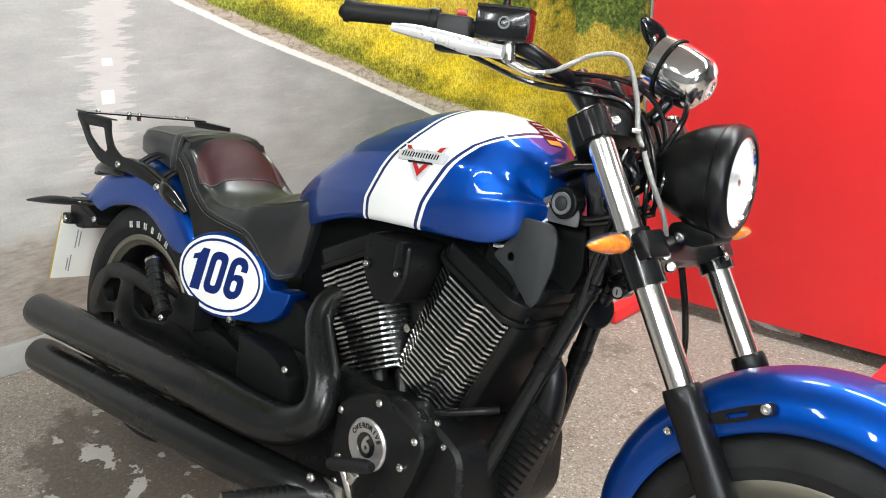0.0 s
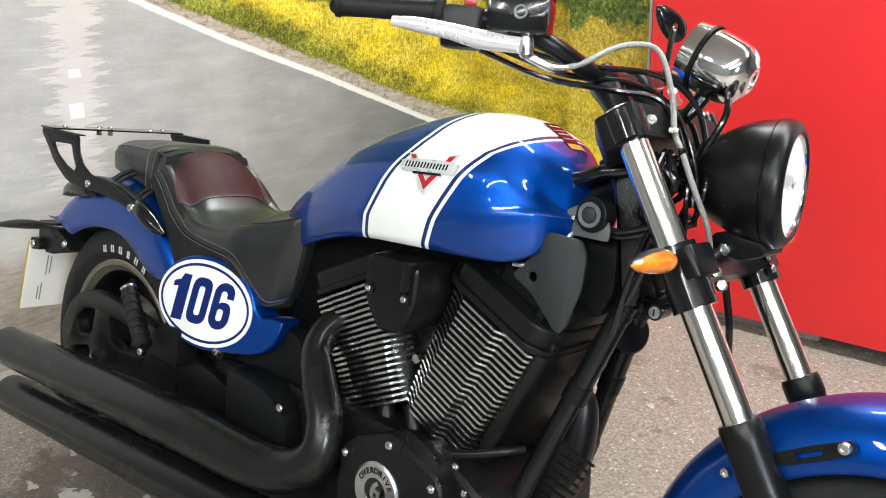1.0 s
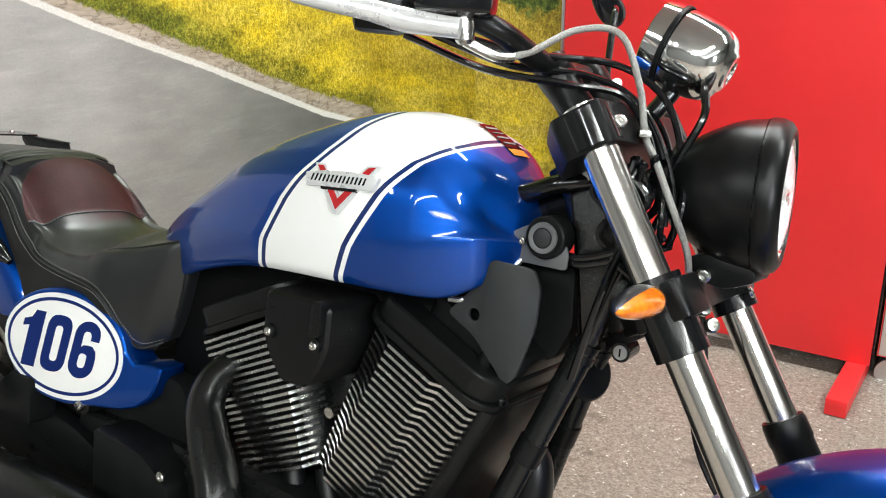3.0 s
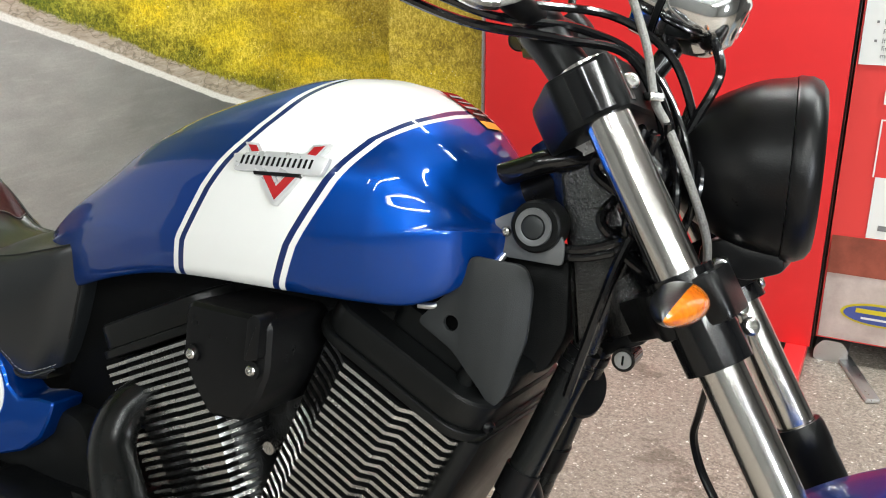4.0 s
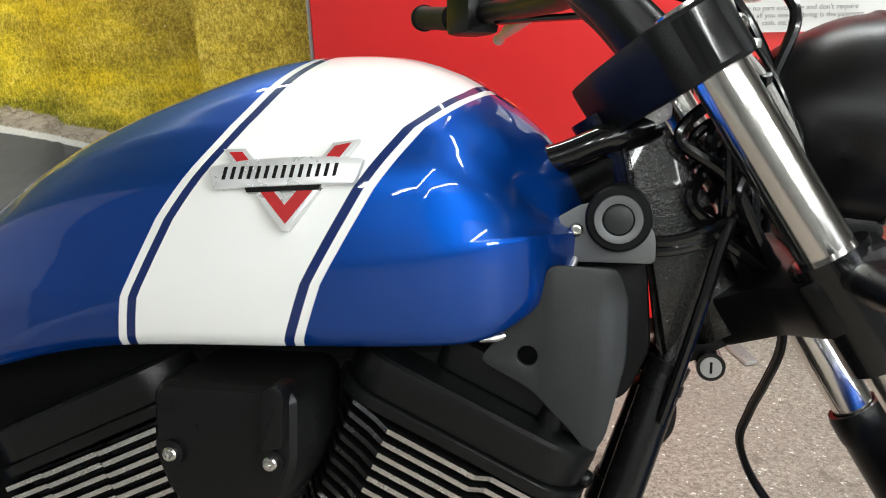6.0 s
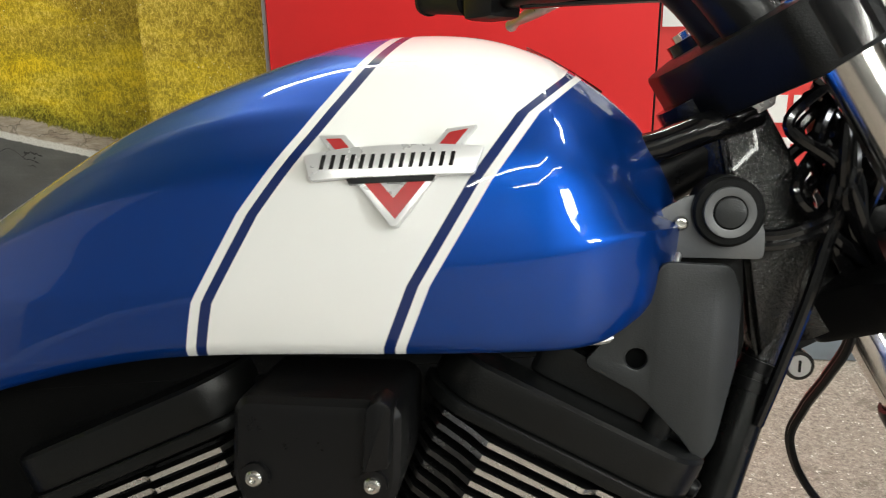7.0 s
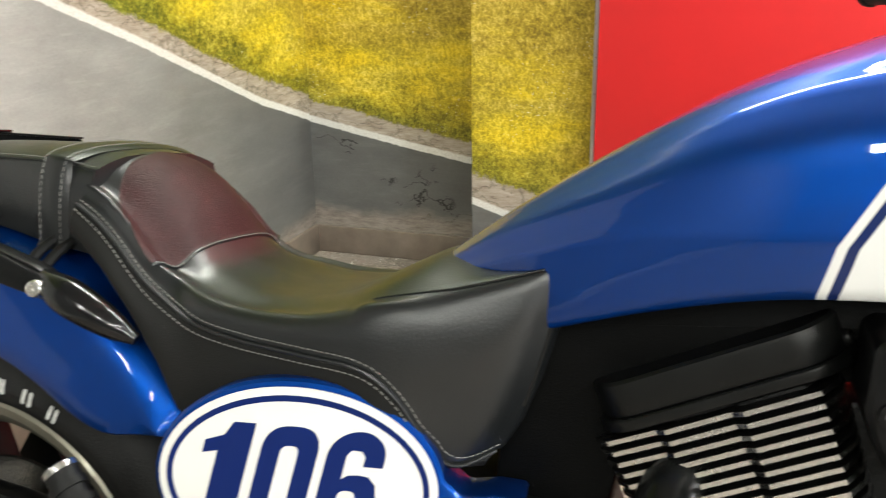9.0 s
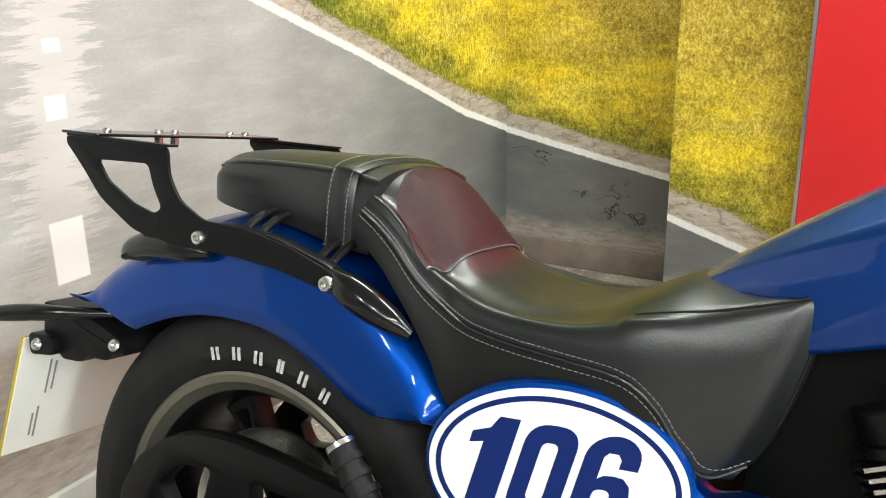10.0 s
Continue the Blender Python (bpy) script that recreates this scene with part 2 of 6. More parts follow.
def block(center, size, bevel=0.004, m=None, bm=None, mat=0, seg=2):
    """A bevelled box; m turns it about its centre."""
    bm = bm or bmesh.new()
    fresh = bmesh.new()
    bmesh.ops.create_cube(fresh, size=1)
    bmesh.ops.scale(fresh, vec=size, verts=fresh.verts)
    if bevel:
        bmesh.ops.bevel(fresh, geom=fresh.edges[:], offset=bevel, segments=seg, profile=0.6, affect="EDGES")
    t = Matrix.Translation(center) @ (m or Matrix.Identity(4))
    bmesh.ops.transform(fresh, matrix=t, verts=fresh.verts)
    for f in fresh.faces:
        f.material_index = mat
    tmp = bpy.data.meshes.new("tmp")
    fresh.to_mesh(tmp)
    fresh.free()
    bm.from_mesh(tmp)
    bpy.data.meshes.remove(tmp)
    return bm


def rounded(points, r=0.01, n=4):
    """The polygon with its corners rounded."""
    out = []
    k = len(points)
    for i in range(k):
        p, a, b = (np.array(points[j % k], float) for j in (i, i - 1, i + 1))
        da, db = a - p, b - p
        la, lb = np.linalg.norm(da), np.linalg.norm(db)
        q = min(r, la * 0.45, lb * 0.45)
        s, e = p + da / la * q, p + db / lb * q
        for j in range(n + 1):
            t = j / n
            out.append(tuple((1 - t) ** 2 * s + 2 * t * (1 - t) * p + t * t * e))
    return out


def bolt(parent, place, normal, r=0.006, h=0.005, name="bolt", mat=None):
    """A hexagon-socket button head."""
    bm = lathe([(0, r), (h * 0.55, r), (h * 0.9, r * 0.8), (h, r * 0.55), (h, r * 0.42), (h * 0.4, r * 0.40), (h * 0.4, 0)], place, normal, seg=18)
    return part(name, bm, mat or M_STEEL, parent)


def letters(body, size, place, m, mat, parent, name="lettering", depth=0.0004, bold=0.0, sx=1.0, shear=0.0, label="", spacing=1.0):
    """Text in the built-in font, as a thin mesh centred on place; m turns its x right, y up, z out."""
    cu = bpy.data.curves.new(name, "FONT")
    cu.body, cu.size, cu.extrude, cu.offset, cu.shear, cu.space_character = body, size, depth, bold, shear, spacing
    cu.align_x, cu.align_y = "CENTER", "CENTER"
    tmp = bpy.data.objects.new("tmp", cu)
    me = bpy.data.meshes.new_from_object(tmp)
    bpy.data.objects.remove(tmp)
    me.name = name
    me.materials.clear()
    me.materials.append(mat)
    me.transform(Matrix.Translation(place) @ m.to_4x4() @ Matrix.Diagonal((sx, 1, 1, 1)))
    ob = new(name, me)
    ob.parent = parent
    return tagged(ob, label)


# ---- the showroom corner ----
ROOM = 6.0  # degrees by which the room's axes are turned from the motorcycle's
ALONG = Vector((0.9945, 0.1045, 0))
CORNER = Vector((-0.87, 1.97, 0))
WEST = Vector((0.0792, -0.9969, 0))


def noise_tex(nt, vec, scale, detail=5, rough=0.6, stretch=None):
    if stretch:
        mp = nt.nodes.new("ShaderNodeMapping")
        mp.inputs["Scale"].default_value = stretch
        nt.links.new(vec, mp.inputs["Vector"])
        vec = mp.outputs[0]
    n = nt.nodes.new("ShaderNodeTexNoise")
    n.inputs["Scale"].default_value, n.inputs["Detail"].default_value, n.inputs["Roughness"].default_value = scale, detail, rough
    nt.links.new(vec, n.inputs["Vector"])
    return n.outputs["Fac"]


def ramp(nt, value, stops):
    r = nt.nodes.new("ShaderNodeValToRGB")
    while len(r.color_ramp.elements) < len(stops):
        r.color_ramp.elements.new(0.5)
    for e, (p, c) in zip(r.color_ramp.elements, stops):
        e.position, e.color = p, (*c, 1)
    nt.links.new(value, r.inputs["Fac"])
    return r.outputs["Color"]


def mural(name, line, span, verge, asphalt, shift=0.0, dashes=(), centre=None, bush=None, green=0.0, cracks=False, foot_top=((-0.2, 0.10), (1.0, 0.101))):
    """Printed wallpaper of a country road: asphalt, white edge line, stony verge and a flowering meadow. line: (along, height) pairs."""
    m = bpy.data.materials.new(name)
    m.use_nodes = True
    nt = m.node_tree
    b = nt.nodes["Principled BSDF"]
    b.inputs["Roughness"].default_value = 0.42
    b.inputs["Specular IOR Level"].default_value = 0.4
    tc = nt.nodes.new("ShaderNodeTexCoord")
    mp = nt.nodes.new("ShaderNodeMapping")
    mp.inputs["Location"].default_value = (shift, 0.3719, 0.137)
    nt.links.new(tc.outputs["Object"], mp.inputs["Vector"])
    vec = mp.outputs[0]
    sp = nt.nodes.new("ShaderNodeSeparateXYZ")
    nt.links.new(tc.outputs["Object"], sp.inputs[0])
    x, z = sp.outputs["X"], sp.outputs["Z"]
    lo, hi = span
    h = math_node(nt, "SUBTRACT", z, curve_node(nt, x, line, lo, hi))
    # asphalt, its tone tabled along x (west wall: darker towards the corner), streaked across the road
    fine = noise_tex(nt, vec, 190, 4, 0.7)
    broad = noise_tex(nt, vec, 5, 6, 0.6, (1, 1, 2.5))
    streak = noise_tex(nt, vec, 7, 7, 0.72, (0.9, 1, 7.0))
    tone = curve_node(nt, x, asphalt, lo, hi)
    tone = math_node(nt, "MULTIPLY", tone, math_node(nt, "MULTIPLY_ADD", fine, 0.36, 0.82))
    tone = math_node(nt, "MULTIPLY", tone, math_node(nt, "MULTIPLY_ADD", broad, 0.7, 0.65))
    tone = math_node(nt, "MULTIPLY", tone, math_node(nt, "MULTIPLY_ADD", step(nt, streak, 0.58, 0.14), 0.10, 0.97))
    road = nt.nodes.new("ShaderNodeCombineColor")
    nt.links.new(tone, road.inputs[0])
    nt.links.new(math_node(nt, "MULTIPLY", tone, 1.0), road.inputs[1])
    nt.links.new(math_node(nt, "MULTIPLY", tone, 0.95), road.inputs[2])
    col = road.outputs[0]
    if cracks:
        v = nt.nodes.new("ShaderNodeTexVoronoi")
        v.feature = "DISTANCE_TO_EDGE"
        v.inputs["Scale"].default_value = 4.0
        w = nt.nodes.new("ShaderNodeMapping")
        w.inputs["Scale"].default_value = (0.8, 1, 3.0)
        nt.links.new(vec, w.inputs["Vector"])
        nz = nt.nodes.new("ShaderNodeTexNoise")
        nz.inputs["Scale"].default_value, nz.inputs["Detail"].default_value = 14, 6
        nt.links.new(vec, nz.inputs["Vector"])
        ad = nt.nodes.new("ShaderNodeVectorMath")
        ad.operation = "MULTIPLY_ADD"
        nt.links.new(nz.outputs["Color"], ad.inputs[0])
        ad.inputs[1].default_value = (0.35, 0.35, 0.35)
        nt.links.new(w.outputs[0], ad.inputs[2])
        nt.links.new(ad.outputs[0], v.inputs["Vector"])
        gap = math_node(nt, "LESS_THAN", v.outputs["Distance"], 0.022)
        gap = math_node(nt, "MULTIPLY", gap, step(nt, noise_tex(nt, vec, 4.5, 2), 0.56, 0.03))
        col = mix_color(nt, math_node(nt, "MULTIPLY", gap, 0.9), col, (0.025, 0.024, 0.022))
    if centre:
        # worn pale patch along the crown of the road
        c0, c1, c2 = centre
        rag = noise_tex(nt, vec, 9, 7, 0.75, (0.5, 1, 6))
        d = math_node(nt, "ABSOLUTE", math_node(nt, "SUBTRACT", x, curve_node(nt, z, [(0.0, c2), (0.5, c1 + 0.03), (0.8, c1), (1.3, c0)], 0.0, 1.3)))
        wide = math_node(nt, "MULTIPLY_ADD", rag, 0.46, -0.160)
        pale = step(nt, math_node(nt, "SUBTRACT", wide, d), 0.0, 0.02)
        col = mix_color(nt, math_node(nt, "MULTIPLY", math_node(nt, "MULTIPLY", pale, step(nt, z, 0.55, 0.3)), 0.55), col, (0.70, 0.66, 0.62))
    for x0, x1, z0, z1 in dashes:
        ix = math_node(nt, "MULTIPLY", step(nt, x, x0, 0.003), math_node(nt, "SUBTRACT", 1.0, step(nt, x, x1, 0.003)))
        iz = math_node(nt, "MULTIPLY", step(nt, z, z0, 0.003), math_node(nt, "SUBTRACT", 1.0, step(nt, z, z1, 0.003)))
        col = mix_color(nt, math_node(nt, "MULTIPLY", ix, iz), col, (0.84, 0.84, 0.82))
    # low band of stone paving printed along the foot of the picture
    slab = noise_tex(nt, vec, 16, 6, 0.7, (1, 1, 4))
    foot = math_node(nt, "MULTIPLY_ADD", noise_tex(nt, vec, 5, 6), 0.16, math_node(nt, "SUBTRACT", curve_node(nt, x, foot_top, lo, hi), 0.08))
    low = math_node(nt, "SUBTRACT", 1.0, step(nt, math_node(nt, "SUBTRACT", z, foot), 0.0, 0.05))
    col = mix_color(nt, math_node(nt, "MULTIPLY", low, 0.8), col, ramp(nt, slab, [(0.3, (0.16, 0.13, 0.105)), (0.6, (0.35, 0.30, 0.255))]))
    # edge line and verge
    edge = curve_node(nt, x, verge, lo, hi)
    wob = math_node(nt, "MULTIPLY_ADD", noise_tex(nt, vec, 60, 4), 0.010, -0.005)
    hl = math_node(nt, "ADD", h, wob)
    col = mix_color(nt, step(nt, hl, -0.013, 0.004), col, ramp(nt, fine, [(0.25, (0.58, 0.56, 0.52)), (0.6, (0.78, 0.77, 0.73))]))
    stones = noise_tex(nt, vec, 26, 8, 0.72, (0.7, 1, 3))
    stone = ramp(nt, stones, [(0.30, (0.20, 0.155, 0.115)), (0.42, (0.36, 0.30, 0.235)), (0.60, (0.47, 0.405, 0.335)), (0.74, (0.56, 0.50, 0.42))])
    crk = nt.nodes.new("ShaderNodeTexVoronoi")
    crk.feature = "DISTANCE_TO_EDGE"
    crk.inputs["Scale"].default_value = 9
    cm = nt.nodes.new("ShaderNodeMapping")
    cm.inputs["Scale"].default_value = (0.7, 1, 2.4)
    nt.links.new(vec, cm.inputs["Vector"])
    cn = nt.nodes.new("ShaderNodeTexNoise")
    cn.inputs["Scale"].default_value, cn.inputs["Detail"].default_value = 18, 6
    nt.links.new(vec, cn.inputs["Vector"])
    ca = nt.nodes.new("ShaderNodeVectorMath")
    ca.operation = "MULTIPLY_ADD"
    nt.links.new(cn.outputs["Color"], ca.inputs[0])
    ca.inputs[1].default_value = (0.16, 0.16, 0.16)
    nt.links.new(cm.outputs[0], ca.inputs[2])
    nt.links.new(ca.outputs[0], crk.inputs["Vector"])
    joint = math_node(nt, "SUBTRACT", 1.0, step(nt, crk.outputs["Distance"], 0.03, 0.03))
    stone = mix_color(nt, math_node(nt, "MULTIPLY", joint, 0.45), stone, (0.085, 0.075, 0.045))
    col = mix_color(nt, step(nt, hl, 0.010, 0.006), col, stone)
    # meadow: drifts of colour, broken up by fine curly stalks
    above = math_node(nt, "SUBTRACT", h, edge)
    fleck = noise_tex(nt, vec, 170, 4, 0.8)
    blades = noise_tex(nt, vec, 38, 8, 0.85, (1.25, 1, 0.8))
    clump = noise_tex(nt, vec, 6, 5, 0.6, (0.8, 1, 1.8))
    drift = noise_tex(nt, vec, 3.2, 5, 0.65, (0.8, 1, 2.4))
    mixed = math_node(nt, "ADD", math_node(nt, "MULTIPLY", fleck, 0.38), math_node(nt, "MULTIPLY_ADD", blades, 0.62, math_node(nt, "MULTIPLY_ADD", clump, 0.24, -0.12)))
    curl = math_node(nt, "ABSOLUTE", math_node(nt, "SUBTRACT", noise_tex(nt, vec, 62, 2, 0.5, (1.15, 1, 0.75)), 0.5))
    curl = math_node(nt, "SUBTRACT", 1.0, step(nt, curl, 0.045, 0.06))
    mixed = math_node(nt, "MULTIPLY_ADD", mixed, 0.68, 0.150)
    mixed = math_node(nt, "MULTIPLY_ADD", curl, 0.065, mixed)
    gold = ramp(nt, mixed, [(0.40, (0.34, 0.235, 0.010)), (0.47, (0.55, 0.395, 0.013)), (0.53, (0.80, 0.585, 0.020)), (0.60, (0.92, 0.73, 0.07)), (0.67, (0.95, 0.86, 0.35))])
    olive = ramp(nt, mixed, [(0.40, (0.17, 0.145, 0.010)), (0.47, (0.33, 0.265, 0.018)), (0.53, (0.57, 0.44, 0.033)), (0.60, (0.78, 0.62, 0.10)), (0.67, (0.92, 0.82, 0.35))])
    brown = ramp(nt, mixed, [(0.40, (0.15, 0.098, 0.010)), (0.47, (0.28, 0.19, 0.018)), (0.54, (0.50, 0.35, 0.042)), (0.63, (0.80, 0.61, 0.16))])
    meadow = mix_color(nt, step(nt, drift, 0.47, 0.16), gold, olive)
    haze = step(nt, math_node(nt, "ADD", math_node(nt, "MULTIPLY_ADD", drift, 0.9, -0.45), above), 0.30, 0.26)
    meadow = mix_color(nt, math_node(nt, "MULTIPLY", haze, 0.85), meadow, brown)
    if green:
        lush = math_node(nt, "MULTIPLY", math_node(nt, "MULTIPLY", step(nt, noise_tex(nt, vec, 4.5, 4, 0.6), 0.40, 0.12), step(nt, x, 0.78, 0.3)), math_node(nt, "SUBTRACT", 1.0, step(nt, above, green, green)))
        meadow = mix_color(nt, math_node(nt, "MULTIPLY", lush, 0.85), meadow, ramp(nt, mixed, [(0.38, (0.03, 0.05, 0.006)), (0.50, (0.17, 0.25, 0.022)), (0.64, (0.46, 0.54, 0.09))]))
    dark = math_node(nt, "SUBTRACT", 1.0, step(nt, math_node(nt, "ADD", above, math_node(nt, "MULTIPLY_ADD", clump, 0.26, -0.13)), 0.080, 0.09))
    meadow = mix_color(nt, math_node(nt, "MULTIPLY", dark, 0.80), meadow, ramp(nt, mixed, [(0.42, (0.018, 0.024, 0.005)), (0.52, (0.11, 0.125, 0.015)), (0.62, (0.40, 0.38, 0.05)), (0.72, (0.7, 0.66, 0.25))]))
    flick = math_node(nt, "GREATER_THAN", noise_tex(nt, vec, 150, 2, 0.5), 0.70)
    meadow = mix_color(nt, math_node(nt, "MULTIPLY", flick, step(nt, noise_tex(nt, vec, 5, 2), 0.56, 0.1)), meadow, (0.92, 0.90, 0.78))
    if bush:
        leaf = noise_tex(nt, vec, 60, 8, 0.75)
        shape = math_node(nt, "ADD", math_node(nt, "MULTIPLY_ADD", noise_tex(nt, vec, 6, 5, 0.6), 0.5, -0.25), math_node(nt, "SUBTRACT", z, bush))
        meadow = mix_color(nt, step(nt, shape, 0.02, 0.03), meadow, ramp(nt, leaf, [(0.36, (0.012, 0.022, 0.005)), (0.52, (0.09, 0.13, 0.018)), (0.68, (0.36, 0.38, 0.09))]))
    ragged = math_node(nt, "MULTIPLY_ADD", blades, 0.12, -0.06)
    ragged = math_node(nt, "ADD", ragged, math_node(nt, "MULTIPLY_ADD", clump, 0.10, -0.05))
    ragged = math_node(nt, "MULTIPLY", ragged, math_node(nt, "MULTIPLY_ADD", edge, 7.0, 0.1))
    col = mix_color(nt, step(nt, math_node(nt, "ADD", above, ragged), 0.0, 0.008), col, meadow)
    nt.links.new(col, b.inputs["Base Color"])
    return m


def wall(name, origin, along, length, height, thick, mat, label=""):
    """A wall whose face is local y = 0, with local x along it."""
    bm = bmesh.new()
    block((length / 2, -thick / 2 if along.y < -0.5 else thick / 2, height / 2), (length, thick, height), 0.0, bm=bm)
    ob = new(name, finish(bm, name, mat))
    ob.matrix_world = Matrix.Translation(origin) @ Matrix.Rotation(math.atan2(along.y, along.x), 4, "Z")
    return tagged(ob, label, kind="structure", category="wall")


M_MURAL_W = mural("mural_road", [(-0.3, 0.40), (0.0, 0.487), (0.31, 0.592), (0.56, 0.70), (0.86, 0.83), (1.0, 0.885), (1.27, 0.994), (1.55, 1.12), (1.75, 1.22), (4.6, 3.0)], (-0.3, 4.6), [(-0.3, 0.072), (0.0, 0.070), (0.25, 0.074), (0.5, 0.064), (1.2, 0.050), (1.75, 0.034), (4.6, 0.020)],
                  [(-0.3, 0.10), (0.05, 0.105), (0.3, 0.14), (0.8, 0.28), (1.3, 0.37), (2.0, 0.42), (4.6, 0.43)], dashes=((1.795, 1.838, 0.805, 0.848), (1.79, 1.824, 0.925, 0.948), (1.795, 1.868, 0.50, 0.62)), centre=(1.76, 1.82, 1.98), bush=1.12, green=0.08, foot_top=((-0.3, 0.14), (1.2, 0.16), (1.9, 0.40), (4.6, 0.43)))
M_MURAL_N = mural("mural_kerbside", [(-0.2, 0.52), (0.0, 0.483), (0.33, 0.415), (0.6, 0.363), (1.4, 0.20)], (-0.2, 1.4), [(-0.2, 0.070), (0.0, 0.070), (0.35, 0.060), (0.68, 0.055), (1.4, 0.06)], [(-0.2, 0.135), (0.0, 0.135), (1.4, 0.10)], shift=3.7, bush=1.02, green=0.0, cracks=True, foot_top=((-0.2, 0.16), (1.4, 0.161)))
M_MURAL_P = mural("mural_meadow", [(-0.2, 0.37), (0.034, 0.292), (0.224, 0.232), (1.0, -0.03)], (-0.2, 1.0), [(-0.2, 0.085), (1.0, 0.10)], [(-0.2, 0.14), (1.0, 0.12)], shift=7.1, bush=1.0, green=0.05)

M_FLOOR = material("painted_concrete", (0.30, 0.255, 0.225), rough=0.55)


def floor_paint():
    nt = M_FLOOR.node_tree
    b = nt.nodes["Principled BSDF"]
    tc = nt.nodes.new("ShaderNodeTexCoord")
    lift = nt.nodes.new("ShaderNodeMapping")
    lift.inputs["Location"].default_value = (0, 0, 0.3719)
    nt.links.new(tc.outputs["Object"], lift.inputs["Vector"])
    v = lift.outputs[0]
    grain = noise_tex(nt, v, 120, 8, 0.82)
    mid = noise_tex(nt, v, 26, 7, 0.7)
    big = noise_tex(nt, v, 2.4, 6, 0.6)
    col = ramp(nt, grain, [(0.33, (0.052, 0.042, 0.033)), (0.44, (0.182, 0.152, 0.126)), (0.53, (0.295, 0.250, 0.210)), (0.61, (0.41, 0.362, 0.31)), (0.70, (0.75, 0.70, 0.63))])
    col = mix_color(nt, math_node(nt, "MULTIPLY", step(nt, big, 0.52, 0.18), 0.35), col, (0.20, 0.17, 0.145))
    fleck = noise_tex(nt, v, 75, 3, 0.6)
    col = mix_color(nt, math_node(nt, "MULTIPLY", step(nt, fleck, 0.665, 0.02), 0.85), col, (0.80, 0.77, 0.72))
    col = mix_color(nt, math_node(nt, "MULTIPLY", math_node(nt, "SUBTRACT", 1.0, step(nt, fleck, 0.36, 0.03)), 0.6), col, (0.07, 0.058, 0.048))
    chip = math_node(nt, "MULTIPLY", step(nt, mid, 0.655, 0.012), step(nt, big, 0.44, 0.1))
    col = mix_color(nt, math_node(nt, "MULTIPLY", chip, 0.8), col, (0.66, 0.64, 0.59))
    # old oil stain under the rear of the motorcycle, with bare pale flakes in it
    sp = nt.nodes.new("ShaderNodeSeparateXYZ")
    nt.links.new(v, sp.inputs[0])
    dx = math_node(nt, "MULTIPLY", math_node(nt, "SUBTRACT", sp.outputs["X"], 0.22), 0.8)
    dy = math_node(nt, "MULTIPLY", math_node(nt, "SUBTRACT", sp.outputs["Y"], -0.12), 1.25)
    dist = math_node(nt, "SQRT", math_node(nt, "ADD", math_node(nt, "MULTIPLY", dx, dx), math_node(nt, "MULTIPLY", dy, dy)))
    edge = math_node(nt, "ADD", dist, math_node(nt, "MULTIPLY_ADD", noise_tex(nt, v, 5, 7, 0.65), 0.7, -0.35))
    stain = math_node(nt, "SUBTRACT", 1.0, step(nt, edge, 0.42, 0.06))
    wet = math_node(nt, "MULTIPLY", step(nt, noise_tex(nt, v, 3.1, 7, 0.72), 0.60, 0.02), 0.5)
    wet = math_node(nt, "MAXIMUM", wet, math_node(nt, "MULTIPLY", stain, 0.72))
    col = mix_color(nt, wet, col, (0.065, 0.052, 0.036))
    bare = math_node(nt, "MULTIPLY", stain, step(nt, noise_tex(nt, v, 11, 4, 0.55), 0.60, 0.012))
    col = mix_color(nt, math_node(nt, "MULTIPLY", bare, 0.85), col, (0.50, 0.48, 0.43))
    nt.links.new(col, b.inputs["Base Color"])
    nt.links.new(math_node(nt, "MULTIPLY_ADD", big, 0.3, 0.35), b.inputs["Roughness"])
    bp = nt.nodes.new("ShaderNodeBump")
    bp.inputs["Strength"].default_value, bp.inputs["Distance"].default_value = 0.5, 0.003
    nt.links.new(grain, bp.inputs["Height"])
    nt.links.new(bp.outputs["Normal"], b.inputs["Normal"])


floor_paint()
M_RED = material("red_panel_paint", (0.76, 0.024, 0.026), rough=0.40, vary=0.05, vscale=3, bump=0.1, bscale=120)
# kept dark so the unseen walls throw little reflection onto the motorcycle
M_PLASTER = material("grey_plaster", (0.13, 0.13, 0.126), rough=0.8, vary=0.06, vscale=2, bump=0.3, bscale=80)
M_CEIL = material("ceiling_tile", (0.36, 0.36, 0.35), rough=0.85, vary=0.05, vscale=3)
M_SLAT = material("dark_slatwall", (0.055, 0.052, 0.047), rough=0.5, vary=0.2, vscale=6)

bm = bmesh.new()
block((2.0, -1.6, -0.06), (9.0, 9.6, 0.12), 0.0, bm=bm)
tagged(part("floor", bm, M_FLOOR, kind="structure", label="worn speckled painted concrete showroom floor with chips"), category="floor")
wall("wall_west", CORNER, WEST, 3.0, 3.1, 0.12, M_MURAL_W, "wall papered with a printed country road mural")
# unseen wall added past the mural, to darken the tank's reflections
wall("wall_west_plain", CORNER + WEST * 3.0, WEST, 4.6, 3.1, 0.12, M_PLASTER, "unseen plain dark grey wall closing the showroom")
wall("wall_north", CORNER, ALONG, 1.05, 3.1, 0.12, M_MURAL_N, "short wall papered with cracked asphalt and meadow mural")
wall("wall_pilaster", Vector((-0.185, 1.79, 0)), ALONG, 1.0, 3.1, 0.16, M_MURAL_P, "projecting pier papered with yellow meadow mural")


M_BASE = material("skirting_grey", (0.38, 0.385, 0.36), rough=0.5, vary=0.15, vscale=7, bump=0.2, bscale=90)


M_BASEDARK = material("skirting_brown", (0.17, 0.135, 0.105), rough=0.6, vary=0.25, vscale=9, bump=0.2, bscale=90)


